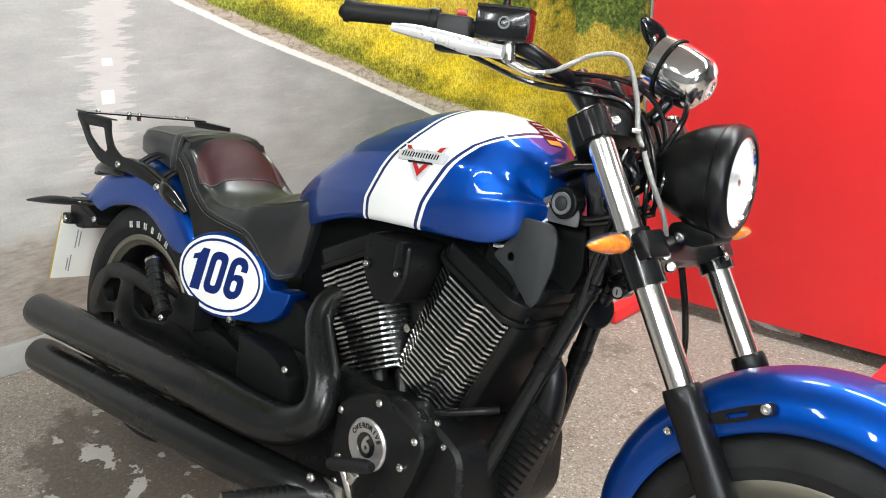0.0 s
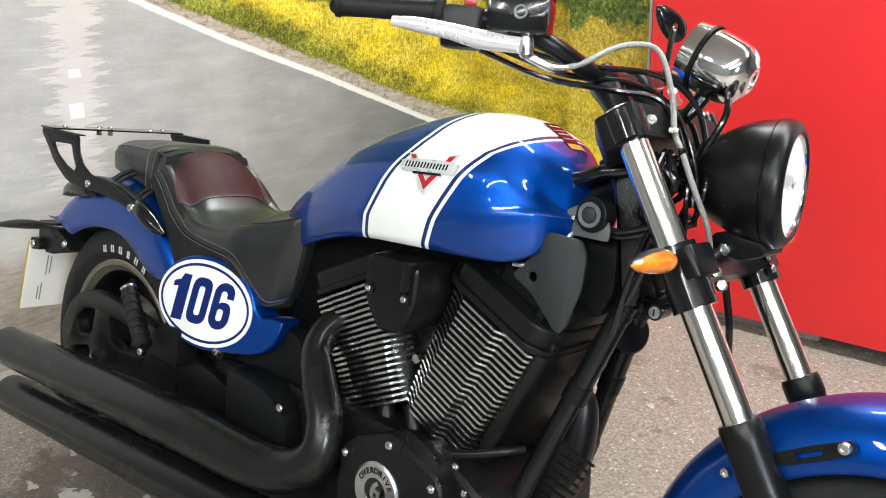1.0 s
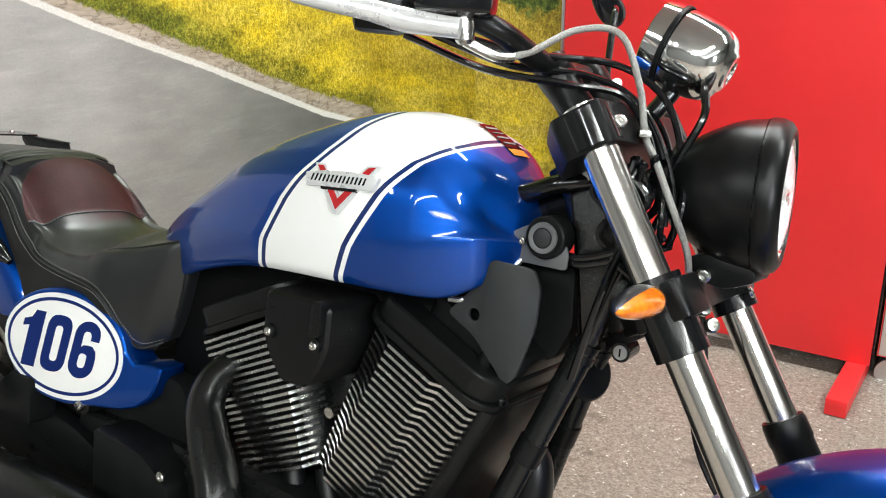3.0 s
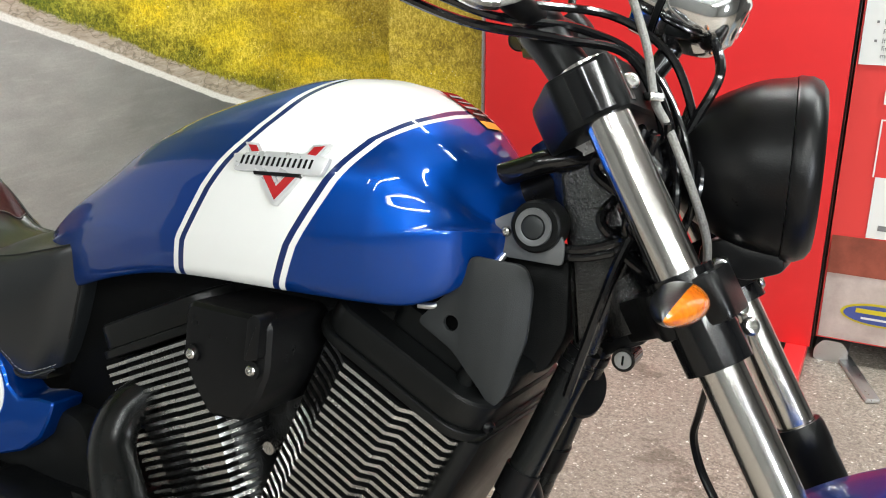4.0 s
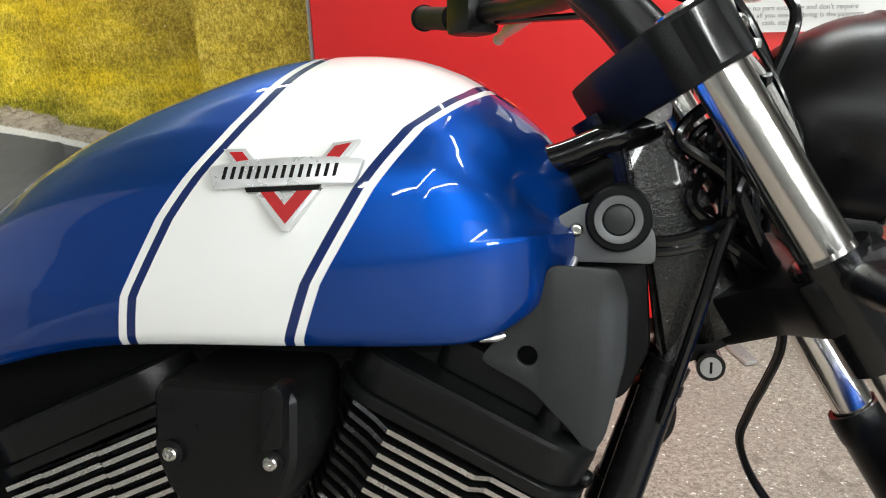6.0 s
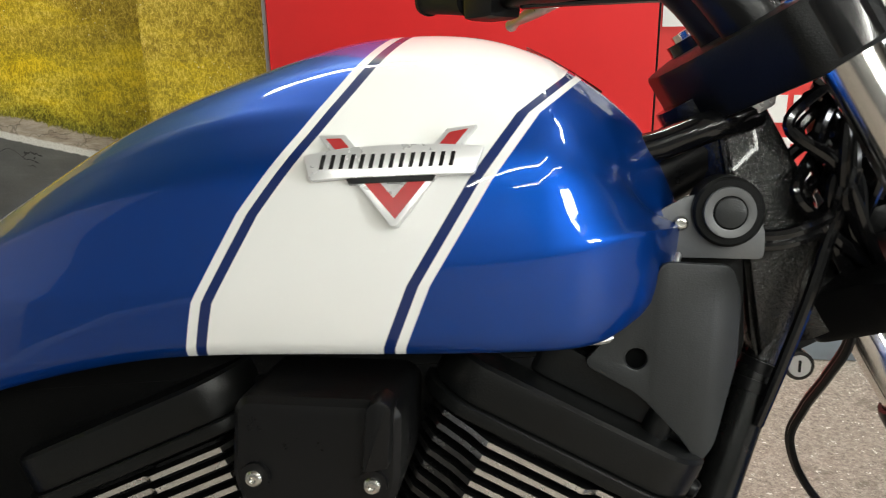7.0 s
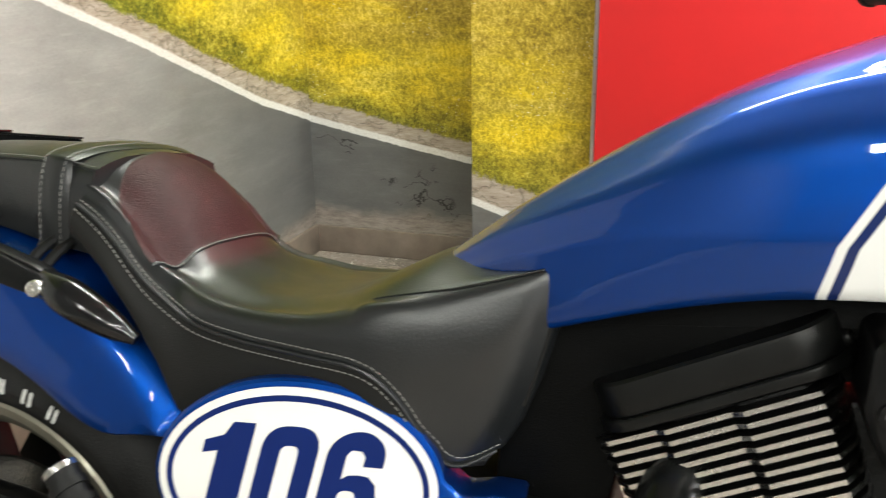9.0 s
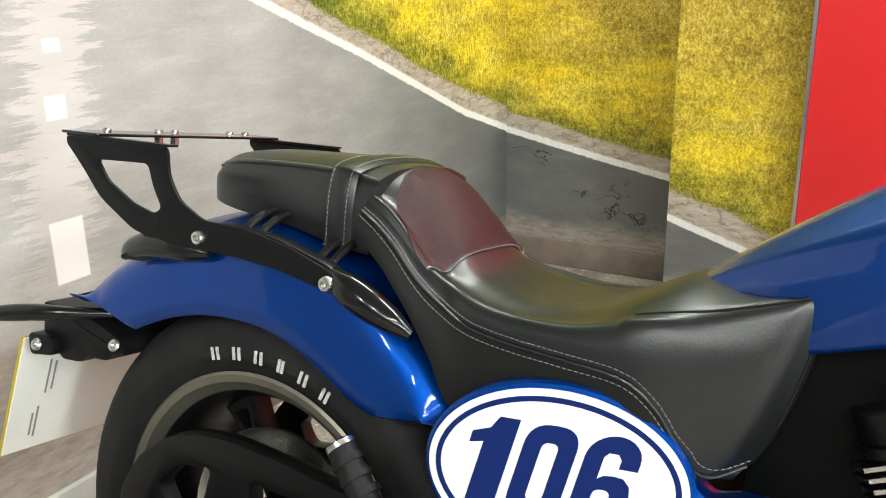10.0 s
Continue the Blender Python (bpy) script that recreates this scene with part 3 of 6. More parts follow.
def baseboard(origin, along, length, side, mat, label):
    bm = block((length / 2, side * 0.008, 0.049), (length, 0.016, 0.098), 0.004)
    ob = part("baseboard", bm, mat, kind="structure", label=label)
    ob.matrix_world = Matrix.Translation(origin) @ Matrix.Rotation(math.atan2(along.y, along.x), 4, "Z")
    return tagged(ob, category="skirting")


baseboard(CORNER + WEST * 1.5, WEST, 6.0, 1, M_BASE, "low pale grey skirting strip along the wall")
# brown lengths on both walls next to the room corner
baseboard(CORNER, WEST, 1.5, 1, M_BASEDARK, "low brown skirting strip along the wall")
baseboard(CORNER, ALONG, 0.68, -1, M_BASEDARK, "low brown skirting strip along the wall")


def slat_wall():
    """Dark slatted display wall behind the panel and banner."""
    o = Vector((0.75, 2.12, 0))
    bm = bmesh.new()
    block((2.6, 0.10, 1.55), (5.2, 0.10, 3.1), 0.0, bm=bm)
    ob = new("wall_display", finish(bm, "wall_display", M_SLAT))
    place = Matrix.Translation(o) @ Matrix.Rotation(math.radians(ROOM), 4, "Z")
    ob.matrix_world = place
    tagged(ob, "dark slatted display wall with horizontal grooves", "wall", kind="structure")
    me = None
    for k in range(28):
        if me is None:
            b2 = bmesh.new()
            block((0, 0, 0), (5.2, 0.03, 0.088), 0.006, bm=b2, seg=1)
            me = finish(b2, "slat", M_SLAT)
        s = new("slat", me)
        s.parent = ob
        s.location = (2.6, 0.035, 0.055 + k * 0.104)


slat_wall()
# plain walls and ceiling that close the showroom
for name, c, s in (("wall_south", (2.0, -6.3, 1.55), (9.0, 0.12, 3.1)), ("wall_west_far", (-1.6, -5.5, 1.55), (2.2, 0.12, 3.1))):
    bm = block(c, s, 0.0)
    tagged(part(name, bm, M_PLASTER, kind="structure", label="unseen plain dark grey wall closing the showroom"), category="wall")


def east_window():
    """The far wall with a glazed opening that lets the daylight in."""
    y0, y1, z0, z1 = -2.75, -1.75, 1.35, 2.55
    bm = bmesh.new()
    for c, s in (((6.4, (y0 - 6.4) / 2, 1.55), (0.12, y0 + 6.4, 3.1)), ((6.4, (y1 + 2.6) / 2, 1.55), (0.12, 2.6 - y1, 3.1)), ((6.4, (y0 + y1) / 2, z0 / 2), (0.12, y1 - y0, z0)), ((6.4, (y0 + y1) / 2, (z1 + 3.1) / 2), (0.12, y1 - y0, 3.1 - z1))):
        block(c, s, 0.0, bm=bm)
    tagged(part("wall_east", bm, M_PLASTER, kind="structure", label="unseen plain dark grey wall closing the showroom with a window"), category="wall")
    win = tagged(new("window_1"), "white framed showroom window with daylight behind", "window", kind="structure")
    ym = (y0 + y1) / 2
    for c, s in (((6.37, ym, z0 + 0.03), (0.07, y1 - y0, 0.06)), ((6.37, ym, z1 - 0.03), (0.07, y1 - y0, 0.06)), ((6.37, y0 + 0.03, (z0 + z1) / 2), (0.07, 0.06, z1 - z0 - 0.12)), ((6.37, y1 - 0.03, (z0 + z1) / 2), (0.07, 0.06, z1 - z0 - 0.12)), ((6.37, ym, (z0 + z1) / 2), (0.05, 0.05, z1 - z0 - 0.12))):
        part("frame_bar", block(c, s, 0.006), M_HOUSING, win)
    la = bpy.data.lights.new("window_daylight", "AREA")
    la.shape, la.size, la.size_y, la.energy, la.color = "RECTANGLE", y1 - y0 - 0.12, z1 - z0 - 0.12, 235, (0.90, 0.96, 1.0)
    lo = new("window_daylight", la)
    lo.location = (6.43, ym, (z0 + z1) / 2)
    lo.rotation_euler = (0, radians(90), 0)


M_HOUSING = material("light_housing", (0.75, 0.75, 0.74), rough=0.4)
east_window()
bm = block((2.0, -1.9, 3.14), (10.0, 9.4, 0.08), 0.0)
tagged(part("ceiling", bm, M_CEIL, kind="structure", label="plain grey showroom ceiling"), category="ceiling")

M_TUBELIGHT = material("light_diffuser", (1.0, 0.97, 0.92), rough=0.4, emit=9.0)


def ceiling_light():
    """Twin fluorescent batten on a white tray, with its lamp."""
    e = new("ceiling_light")
    part("tray", block((0, 0, 0.03), (1.25, 0.30, 0.04), 0.006), M_HOUSING, e)
    for dy in (-0.07, 0.07):
        part("tube", tube([(-0.6, dy, -0.01), (0.6, dy, -0.01)], 0.019, seg=12, smooth=False), M_TUBELIGHT, e, "glowing fluorescent tube")
    return tagged(e, "white twin-tube fluorescent ceiling batten, lit", "ceiling light", "rows of ceiling lights")


first = ceiling_light()
spots = [(x, 1.5) for x in (-0.1, 1.4, 2.9)] + [(x, y) for y in (-1.2, -2.2, -3.2, -4.2, -5.2) for x in (3.0, 4.8)] + [(0.5, -3.5), (1.6, -3.9)]
for k, (x, y) in enumerate(spots):
    at = pose(x, y, 3.04, 0, 0, 90 if y < 0 else 0)
    if k == 0:
        first.matrix_world = at
    else:
        copy_thing(first, at)
    la = bpy.data.lights.new("batten_light", "AREA")
    la.shape, la.size, la.size_y, la.energy, la.color = "RECTANGLE", 1.2, 0.12, 48 if y > 0 else 28 if x > 2 else 42, (0.95, 1.0, 0.955)
    lo = new("batten_light", la)
    lo.location = (x, y, 3.00)
    lo.rotation_euler = (0, 0, radians(90 if y < 0 else 0))


def red_panel():
    """Free-standing red exhibition panel on two block feet, aluminium edge strips."""
    e = new("exhibition_panel")
    e.matrix_world = Matrix.Translation((0.2, 1.75, 0)) @ Matrix.Rotation(math.radians(ROOM), 4, "Z")
    part("board", block((0.5, 0.015, 1.24), (1.0, 0.024, 2.38), 0.002), M_RED, e)
    part("edge_strip", block((-0.006, 0.015, 1.24), (0.010, 0.032, 2.38), 0.002), M_ALU, e, "thin aluminium edge strip")
    part("edge_strip", block((1.003, 0.018, 1.24), (0.005, 0.026, 2.38), 0.001), M_SATIN, e, "thin black edge strip")
    for x in (0.965, 0.06):
        part("foot", block((x, -0.09, 0.026), (0.055, 0.34, 0.048), 0.003), M_RED, e, "red painted block foot")
    return tagged(e, "tall plain red freestanding display panel on block feet", "display panel")


red_panel()


def banner():
    """Roll-up banner: white text block, red offer block, landscape photo, oval badge, silver cassette."""
    e = new("roll_up_banner")
    e.matrix_world = Matrix.Translation((1.2, 1.9, 0)) @ Matrix.Rotation(math.radians(ROOM), 4, "Z")
    white = material("banner_white", (0.80, 0.79, 0.77), rough=0.5)
    red = material("banner_red", (0.74, 0.055, 0.05), rough=0.36)
    grey = material("banner_text_grey", (0.20, 0.195, 0.195), rough=0.6)
    photo = material("banner_photo_sand", (0.48, 0.34, 0.30), rough=0.5, vary=0.35, vscale=5, tint=(0.70, 0.60, 0.55))
    hill = material("banner_photo_hill", (0.26, 0.06, 0.035), rough=0.5, vary=0.5, vscale=9)
    part("sheet", block((0.425, 0, 1.06), (0.85, 0.002, 1.98), 0.0), red, e, "printed banner sheet")

    def panel(name, x0, x1, z0, z1, mat, lift=0.004, label=""):
        return part(name, block(((x0 + x1) / 2, -lift, (z0 + z1) / 2), (x1 - x0, 0.001, z1 - z0), 0.0), mat, e, label)

    panel("text_block", 0.005, 0.845, 0.825, 1.62, white, label="white block with small print")
    panel("offer_block", 0.085, 0.76, 0.375, 0.54, white, label="white offer block")
    for x0, x1, z0, z1 in ((0.078, 0.767, 0.687, 0.691), (0.078, 0.082, 0.54, 0.687), (0.763, 0.767, 0.54, 0.687)):
        panel("rule", x0, x1, z0, z1, white, 0.006)
    panel("photo", 0.005, 0.845, 0.075, 0.370, photo, label="printed photo of sandy track")
    panel("photo_hill", 0.005, 0.845, 0.265, 0.372, hill, 0.006, "printed red-brown hillside")
    face = Matrix.Rotation(math.radians(90), 3, "X")

    def words(text, size, x, z, mat, bold=0.0):
        """Printed words that begin at x."""
        ob = letters(text, size, (0, -0.0062, 0), face, mat, e, "lettering", bold=bold, depth=0.0003)
        ob.data.transform(Matrix.Translation((x - min(v.co.x for v in ob.data.vertices), 0, z)))
        return ob

    lines = (("If you have no part exchange and don't require", 0.884), ("finance then all you need to bring is the payment", 0.866), ("method (card, cash, etc)", 0.848), ("If you would like finance", 0.930), ("passport - in date and current address.", 0.911))
    for text, z in lines:
        words(text, 0.0172, 0.052, z, grey)
    for z in (0.8875, 0.9335):
        panel("print_bullet", 0.034, 0.040, z - 0.006, z, grey, 0.006)
    rnd = random.Random(5)
    for k in range(22):
        z = 0.958 + 0.018 * k + 0.010 * (k // 3)
        x = 0.052
        for _ in range(rnd.randint(6, 9)):
            w = rnd.uniform(0.018, 0.06)
            panel("print_line", x, x + w, z - 0.004, z + 0.005, grey, 0.006)
            x += w + 0.008
        if k % 3 == 2:
            panel("print_bullet", 0.034, 0.040, z - 0.004, z + 0.002, grey, 0.006)
    words("Look for the logo", 0.050, 0.077, 0.745, white, 0.0012)
    words("SA", 0.105, 0.130, 0.615, white, 0.003)
    for x0, x1 in ((0.275, 0.335), (0.35, 0.41), (0.47, 0.53), (0.545, 0.605), (0.62, 0.68)):
        panel("word_bar", x0, x1, 0.580, 0.652, white, 0.006, "white heading bars")
    words("R", 0.105, 0.165, 0.487, red, 0.003)
    for x0, x1 in ((0.245, 0.262), (0.28, 0.34), (0.355, 0.41), (0.46, 0.52), (0.535, 0.59)):
        panel("word_bar", x0, x1, 0.452, 0.524, red, 0.006, "red heading bars")
    panel("print_line", 0.11, 0.19, 0.398, 0.412, grey, 0.006)
    words("with", 0.040, 0.205, 0.407, grey)
    panel("print_line", 0.30, 0.46, 0.398, 0.412, grey, 0.006)
    tyre = lathe([(0.0, 0.022), (0.0, 0.036), (0.001, 0.036), (0.001, 0.022)], (0.43, -0.006, 0.215), (0, -1, 0), seg=32)
    part("photo_wheel", tyre, M_BAR, e, "printed dark wheel in the photo")
    badge = bmesh.new()
    lathe([(0, 0.001), (0, 1.0)], (0, 0, 0), (0, -1, 0), seg=48, bm=badge)
    bmesh.ops.transform(badge, matrix=Matrix.Translation((0.15, -0.006, 0.160)) @ Matrix.Diagonal((0.098, 1, 0.033, 1)), verts=badge.verts)
    part("badge", badge, material("badge_yellow", (0.62, 0.50, 0.02), rough=0.5), e, "yellow rimmed oval badge")
    badge = bmesh.new()
    lathe([(0, 0.001), (0, 1.0)], (0, 0, 0), (0, -1, 0), seg=48, bm=badge)
    bmesh.ops.transform(badge, matrix=Matrix.Translation((0.15, -0.008, 0.160)) @ Matrix.Diagonal((0.090, 1, 0.027, 1)), verts=badge.verts)
    part("badge_field", badge, material("badge_blue", (0.06, 0.09, 0.33), rough=0.5), e, "blue oval badge field")
    panel("badge_bar", 0.09, 0.20, 0.163, 0.176, bpy.data.materials["badge_yellow"], 0.010)
    panel("badge_bar", 0.105, 0.195, 0.146, 0.152, white, 0.010)
    part("cassette", prism(rounded([(0, 0), (0.09, 0), (0.09, 0.035), (0.07, 0.062), (0.02, 0.062), (0, 0.035)], 0.012), 0, 0.87, bm=None), M_ALU, e, "silver roll-up cassette")
    c = e.children[-1]
    c.matrix_local = Matrix.Translation((-0.01, -0.045, 0.012)) @ Matrix.Rotation(math.radians(-90), 4, "Z") @ Matrix.Diagonal((-1, 1, 1, 1))
    for x in (0.12, 0.70):
        part("swing_foot", block((x, -0.09, 0.008), (0.035, 0.26, 0.012), 0.002, Matrix.Rotation(0.35, 4, "Z")), M_ALU, e, "flat grey swing-out foot")
    part("pole", tube([(0.425, 0.03, 0.05), (0.425, 0.03, 2.06)], 0.008, seg=10, smooth=False), M_ALU, e)
    part("top_rail", block((0.425, 0, 2.06), (0.86, 0.022, 0.03), 0.004), M_ALU, e)
    return tagged(e, "red and white roll-up advertising banner in silver cassette", "banner")


banner()
bm = block((0, 0, 0.035), (1.6, 0.5, 0.066), 0.004)
base = part("display_plinth", bm, material("plinth_blue_grey", (0.17, 0.20, 0.23), rough=0.5, vary=0.15, vscale=9))
base.matrix_world = Matrix.Translation((2.30, 2.05, 0)) @ Matrix.Rotation(math.radians(ROOM), 4, "Z")
tagged(base, "low blue-grey plinth standing on the showroom floor", "plinth")


# ---- the motorcycle: x ahead from the rear axle, y to its left, z up, leaning on its stand ----
bike = new("motorcycle")
bike.matrix_world = pose(-0.015, -0.046, 0, -11, 0, 5)
tagged(bike, "blue and white cruiser motorcycle leaning on its side stand", "motorcycle")

TANK_T = [(0.50, 0.752), (0.52, 0.770), (0.62, 0.842), (0.70, 0.893), (0.752, 0.925), (0.81, 0.954), (0.871, 0.977), (0.929, 0.998), (0.965, 1.004), (1.046, 1.004), (1.103, 0.980), (1.157, 0.942), (1.182, 0.905), (1.199, 0.862)]
TANK_B = [(0.50, 0.70), (0.60, 0.705), (0.663, 0.727), (0.735, 0.751), (0.835, 0.774), (0.985, 0.783), (1.09, 0.785), (1.135, 0.787), (1.168, 0.812), (1.199, 0.855)]
TANK_W = [(0.50, 0.05), (0.56, 0.085), (0.65, 0.125), (0.75, 0.152), (0.85, 0.168), (0.95, 0.176), (1.03, 0.174), (1.10, 0.158), (1.15, 0.130), (1.178, 0.092), (1.199, 0.030)]
TANK_K = [(0.50, 0.735), (0.60, 0.778), (0.70, 0.808), (0.78, 0.816), (0.87, 0.825), (0.985, 0.846), (1.08, 0.853), (1.15, 0.866), (1.199, 0.860)]
# crease between crown and flank: x, half width, height, bulge of the flank below it
TANK_U = [(0.50, 0.040, 0.748, 0.000), (0.60, 0.078, 0.815, 0.004), (0.69, 0.104, 0.862, 0.008), (0.75, 0.118, 0.899, 0.011), (0.80, 0.126, 0.921, 0.013), (0.86, 0.134, 0.938, 0.014), (0.93, 0.140, 0.946, 0.015), (1.0, 0.142, 0.949, 0.015),
          (1.085, 0.134, 0.948, 0.012), (1.1125, 0.122, 0.932, 0.008), (1.137, 0.104, 0.908, 0.006), (1.154, 0.086, 0.886, 0.004), (1.165, 0.074, 0.872, 0.0), (1.18, 0.058, 0.868, 0.0), (1.199, 0.018, 0.8605, 0.0)]


def smooth_table(table, n=6):
    return [tuple(p) for p in spline(table, n)]


TT, TB, TW, TK, TU = (smooth_table(t) for t in (TANK_T, TANK_B, TANK_W, TANK_K, TANK_U))


def tank_section(x):
    """Half section (y outward, z) from the top ridge over the crease to the underside."""
    t, b, w, k = interp(x, TT), interp(x, TB), interp(x, TW), interp(x, TK)
    yu, zu, g = (interp(x, [(q[0], q[j]) for q in TU]) for j in (1, 2, 3))
    d, low = max(0.002, t - zu), k - b
    crown = spline([(0, t), (0.38 * yu, t - 0.09 * d), (0.74 * yu, t - 0.42 * d), (yu, zu)], 6)
    flank = spline([(yu, zu), (yu + 0.36 * (w - yu) + g, zu + 0.36 * (k - zu) + 0.004 * (g > 0)), (yu + 0.70 * (w - yu) + 0.62 * g, zu + 0.70 * (k - zu)), (w, k)], 5)
    under = spline([(w, k), (0.990 * w, k - 0.24 * low), (0.968 * w, k - 0.58 * low), (0.93 * w, b + 0.10 * low), (0.84 * w, b), (0.45 * w, b + 0.012), (0, b + 0.014)], 4)
    return crown + flank[1:] + under[1:]


def fuel_tank():
    rows = []
    xs = np.linspace(0.50, 1.199, 141)
    halves = np.array([tank_section(x) for x in xs])
    for k in range(60):
        even = 0.25 * halves[:-2] + 0.5 * halves[1:-1] + 0.25 * halves[2:]
        last = 140 if k < 10 else 132 if k < 24 else 118
        halves[1:last] = even[:last - 1]
    for x, half in zip(xs, halves):
        ring = [(x, -p[0], p[1]) for p in half] + [(x, p[0], p[1]) for p in half[-2:0:-1]]
        rows.append(ring)
    bm = bmesh.new()
    grid_mesh(bm, rows, close_v=True, cap=True)
    tank = part("fuel_tank", bm, M_TANK, bike, "glossy blue fuel tank with white pinstriped band", sharp=50)
    # emblem
    o = Vector((0.992, -0.1712, 0.905))
    ex, ez = Vector((1, 0, 0.04)).normalized(), Vector((0, -0.955, 0.297))
    ey = ez.cross(ex)
    basis = Matrix((ex, ey, ez)).transposed().to_4x4()

    def plate(name, outline, z0, z1, mat, parent, bevel=0.0006, label="", holes=()):
        bm = prism(outline, -z1, -z0, bevel, holes=holes)
        # prism lies in x-z with depth along -y: turn it into x right, y up, z out
        bmesh.ops.transform(bm, matrix=Matrix.Translation(o) @ basis @ Matrix(((1, 0, 0, 0), (0, 0, 1, 0), (0, -1, 0, 0), (0, 0, 0, 1))), verts=bm.verts)
        return part(name, bm, mat, parent, label)

    badge = plate("emblem", [(-0.049, 0.027), (-0.031, 0.027), (0.001, -0.011), (0.035, 0.029), (0.054, 0.031), (0.003, -0.0335), (-0.001, -0.0335)], -0.004, 0.0035, M_BADGE, tank, 0.0008, "silver chevron emblem with red inlay")
    plate("inlay", [(-0.0435, 0.0243), (-0.0335, 0.0243), (0.001, -0.0155), (0.0365, 0.0263), (0.0485, 0.0283), (0.002, -0.0290)], 0.002, 0.0040, M_REDPAINT, badge, 0.0, "red enamel inlay")
    plate("banner_bar", rounded([(-0.058, 0.0135), (-0.053, -0.0035), (-0.03, -0.0025), (0, -0.0020), (0.03, -0.0015), (0.052, -0.0015), (0.0585, 0.0165), (0.03, 0.0185), (0, 0.0190), (-0.03, 0.0175)], 0.002, 3), 0.000, 0.0062, M_BADGE, badge, 0.0008, "brushed silver nameplate bar")
    for k in range(14):
        x, up = -0.0470 + k * 0.0064, 0.0035 + 0.012 * max(0, k - 7) * 0.0064
        plate("name_mark", [(x, up), (x + 0.0026, up), (x + 0.0046, up + 0.0092), (x + 0.0020, up + 0.0092)], 0.0050, 0.0068, M_BLACK, badge, 0.0)
    plate("small_strip", [(-0.030, -0.0020), (0.028, -0.0012), (0.026, -0.0052), (-0.028, -0.0060)], 0.0, 0.0050, M_BLACK, badge, 0.0, "black strip under the nameplate")
    # warning label on the crown ahead of the band
    for mt, x0, x1 in ((M_BLACK, 1.072, 1.122), (material("label_orange", (0.8, 0.3, 0.02), rough=0.5), 1.122, 1.133), (M_BAR, 1.080, 1.084), (M_BAR, 1.091, 1.093), (M_BAR, 1.099, 1.103), (M_BAR, 1.110, 1.113)):
        wide, lift = ((-3.2, -1.5, 0, 1.0), 0.0008) if mt is not M_BAR else ((-2.6, -1.5, -0.5, 0.4), 0.0013)
        rows = [[(x, s * 0.010 + 0.030, interp(x, TT)) for s in wide] for x in np.linspace(x0, x1, 4)]
        rows = [[(x, y, np.interp(abs(y), *zip(*[(p[0], p[1]) for p in tank_section(x)[:19]])) + lift) for x, y, _ in r] for r in rows]
        b2 = bmesh.new()
        grid_mesh(b2, rows)
        part("warning_label", b2, mt, tank, "small printed warning label")
    # pale seam trim under the nose
    rows = spline([(1.120, -0.102, 0.7825), (1.136, -0.098, 0.7840), (1.154, -0.089, 0.794), (1.172, -0.077, 0.810), (1.187, -0.060, 0.835), (1.192, -0.045, 0.850)], 6)
    part("seam_trim", tube([tuple(r) for r in rows], 0.0036, seg=10, smooth=False), M_ALU, tank, "pale metal seam at the tank edge")
    return tank


fuel_tank()

# seat: (x, ridge z, edge half width, edge z, flank half width, flank z, seam half width, seam z)
SEAT = [(0.650, 0.757, 0.105, 0.778, 0.108, 0.700, 0.106, 0.600), (0.632, 0.760, 0.116, 0.770, 0.127, 0.700, 0.124, 0.588), (0.605, 0.764, 0.122, 0.761, 0.138, 0.690, 0.133, 0.592), (0.560, 0.768, 0.129, 0.748, 0.148, 0.690, 0.145, 0.617),
        (0.520, 0.768, 0.133, 0.740, 0.156, 0.700, 0.156, 0.652), (0.482, 0.751, 0.132, 0.731, 0.160, 0.702, 0.161, 0.673), (0.418, 0.719, 0.125, 0.711, 0.157, 0.698, 0.158, 0.678), (0.355, 0.713, 0.120, 0.706, 0.150, 0.698, 0.151, 0.681),
        (0.305, 0.721, 0.114, 0.713, 0.144, 0.704, 0.145, 0.688), (0.270, 0.740, 0.100, 0.722, 0.130, 0.712, 0.141, 0.703), (0.235, 0.788, 0.102, 0.741, 0.128, 0.732, 0.138, 0.725), (0.200, 0.821, 0.102, 0.778, 0.122, 0.766, 0.133, 0.757),
        (0.175, 0.834, 0.100, 0.798, 0.120, 0.786, 0.130, 0.776), (0.150, 0.842, 0.098, 0.810, 0.118, 0.799, 0.128, 0.790)]
VALANCE = [(0.150, 0.140, 0.768), (0.200, 0.150, 0.730), (0.235, 0.154, 0.692), (0.270, 0.156, 0.645), (0.288, 0.157, 0.610), (0.305, 0.156, 0.595), (0.42, 0.155, 0.600), (0.52, 0.147, 0.600), (0.56, 0.137, 0.590), (0.60, 0.124, 0.578), (0.650, 0.112, 0.585)]
SEAT_FINE = sorted(tuple(v) for v in spline(SEAT, 8))


def seat_point(x, v, lift=0.0):
    """A point of the right half of the seat: v runs from 0 on the ridge to 1 at the seam."""
    zc, we, ze, wm, zm, wb, zb = (interp(x, [(s[0], s[k]) for s in SEAT_FINE]) for k in range(1, 8))
    half = spline([(0, zc), (0.38 * we, zc + 0.10 * (ze - zc)), (0.72 * we, zc + 0.50 * (ze - zc) + 0.002), (we, ze), (0.45 * we + 0.55 * wm + 0.003, 0.45 * ze + 0.55 * zm + (0.012 if x > 0.47 else 0.007)), (wm, zm), (wb, zb)], 6)
    u = v * (len(half) - 1)
    i = min(int(u), len(half) - 2)
    q = half[i] * (1 - u + i) + half[i + 1] * (u - i)
    d = half[i + 1] - half[i]
    n = np.array([-d[1], d[0]]) / max(1e-9, math.hypot(d[0], d[1]))
    q = q + n * lift
    return (x, float(q[0]), float(q[1]))


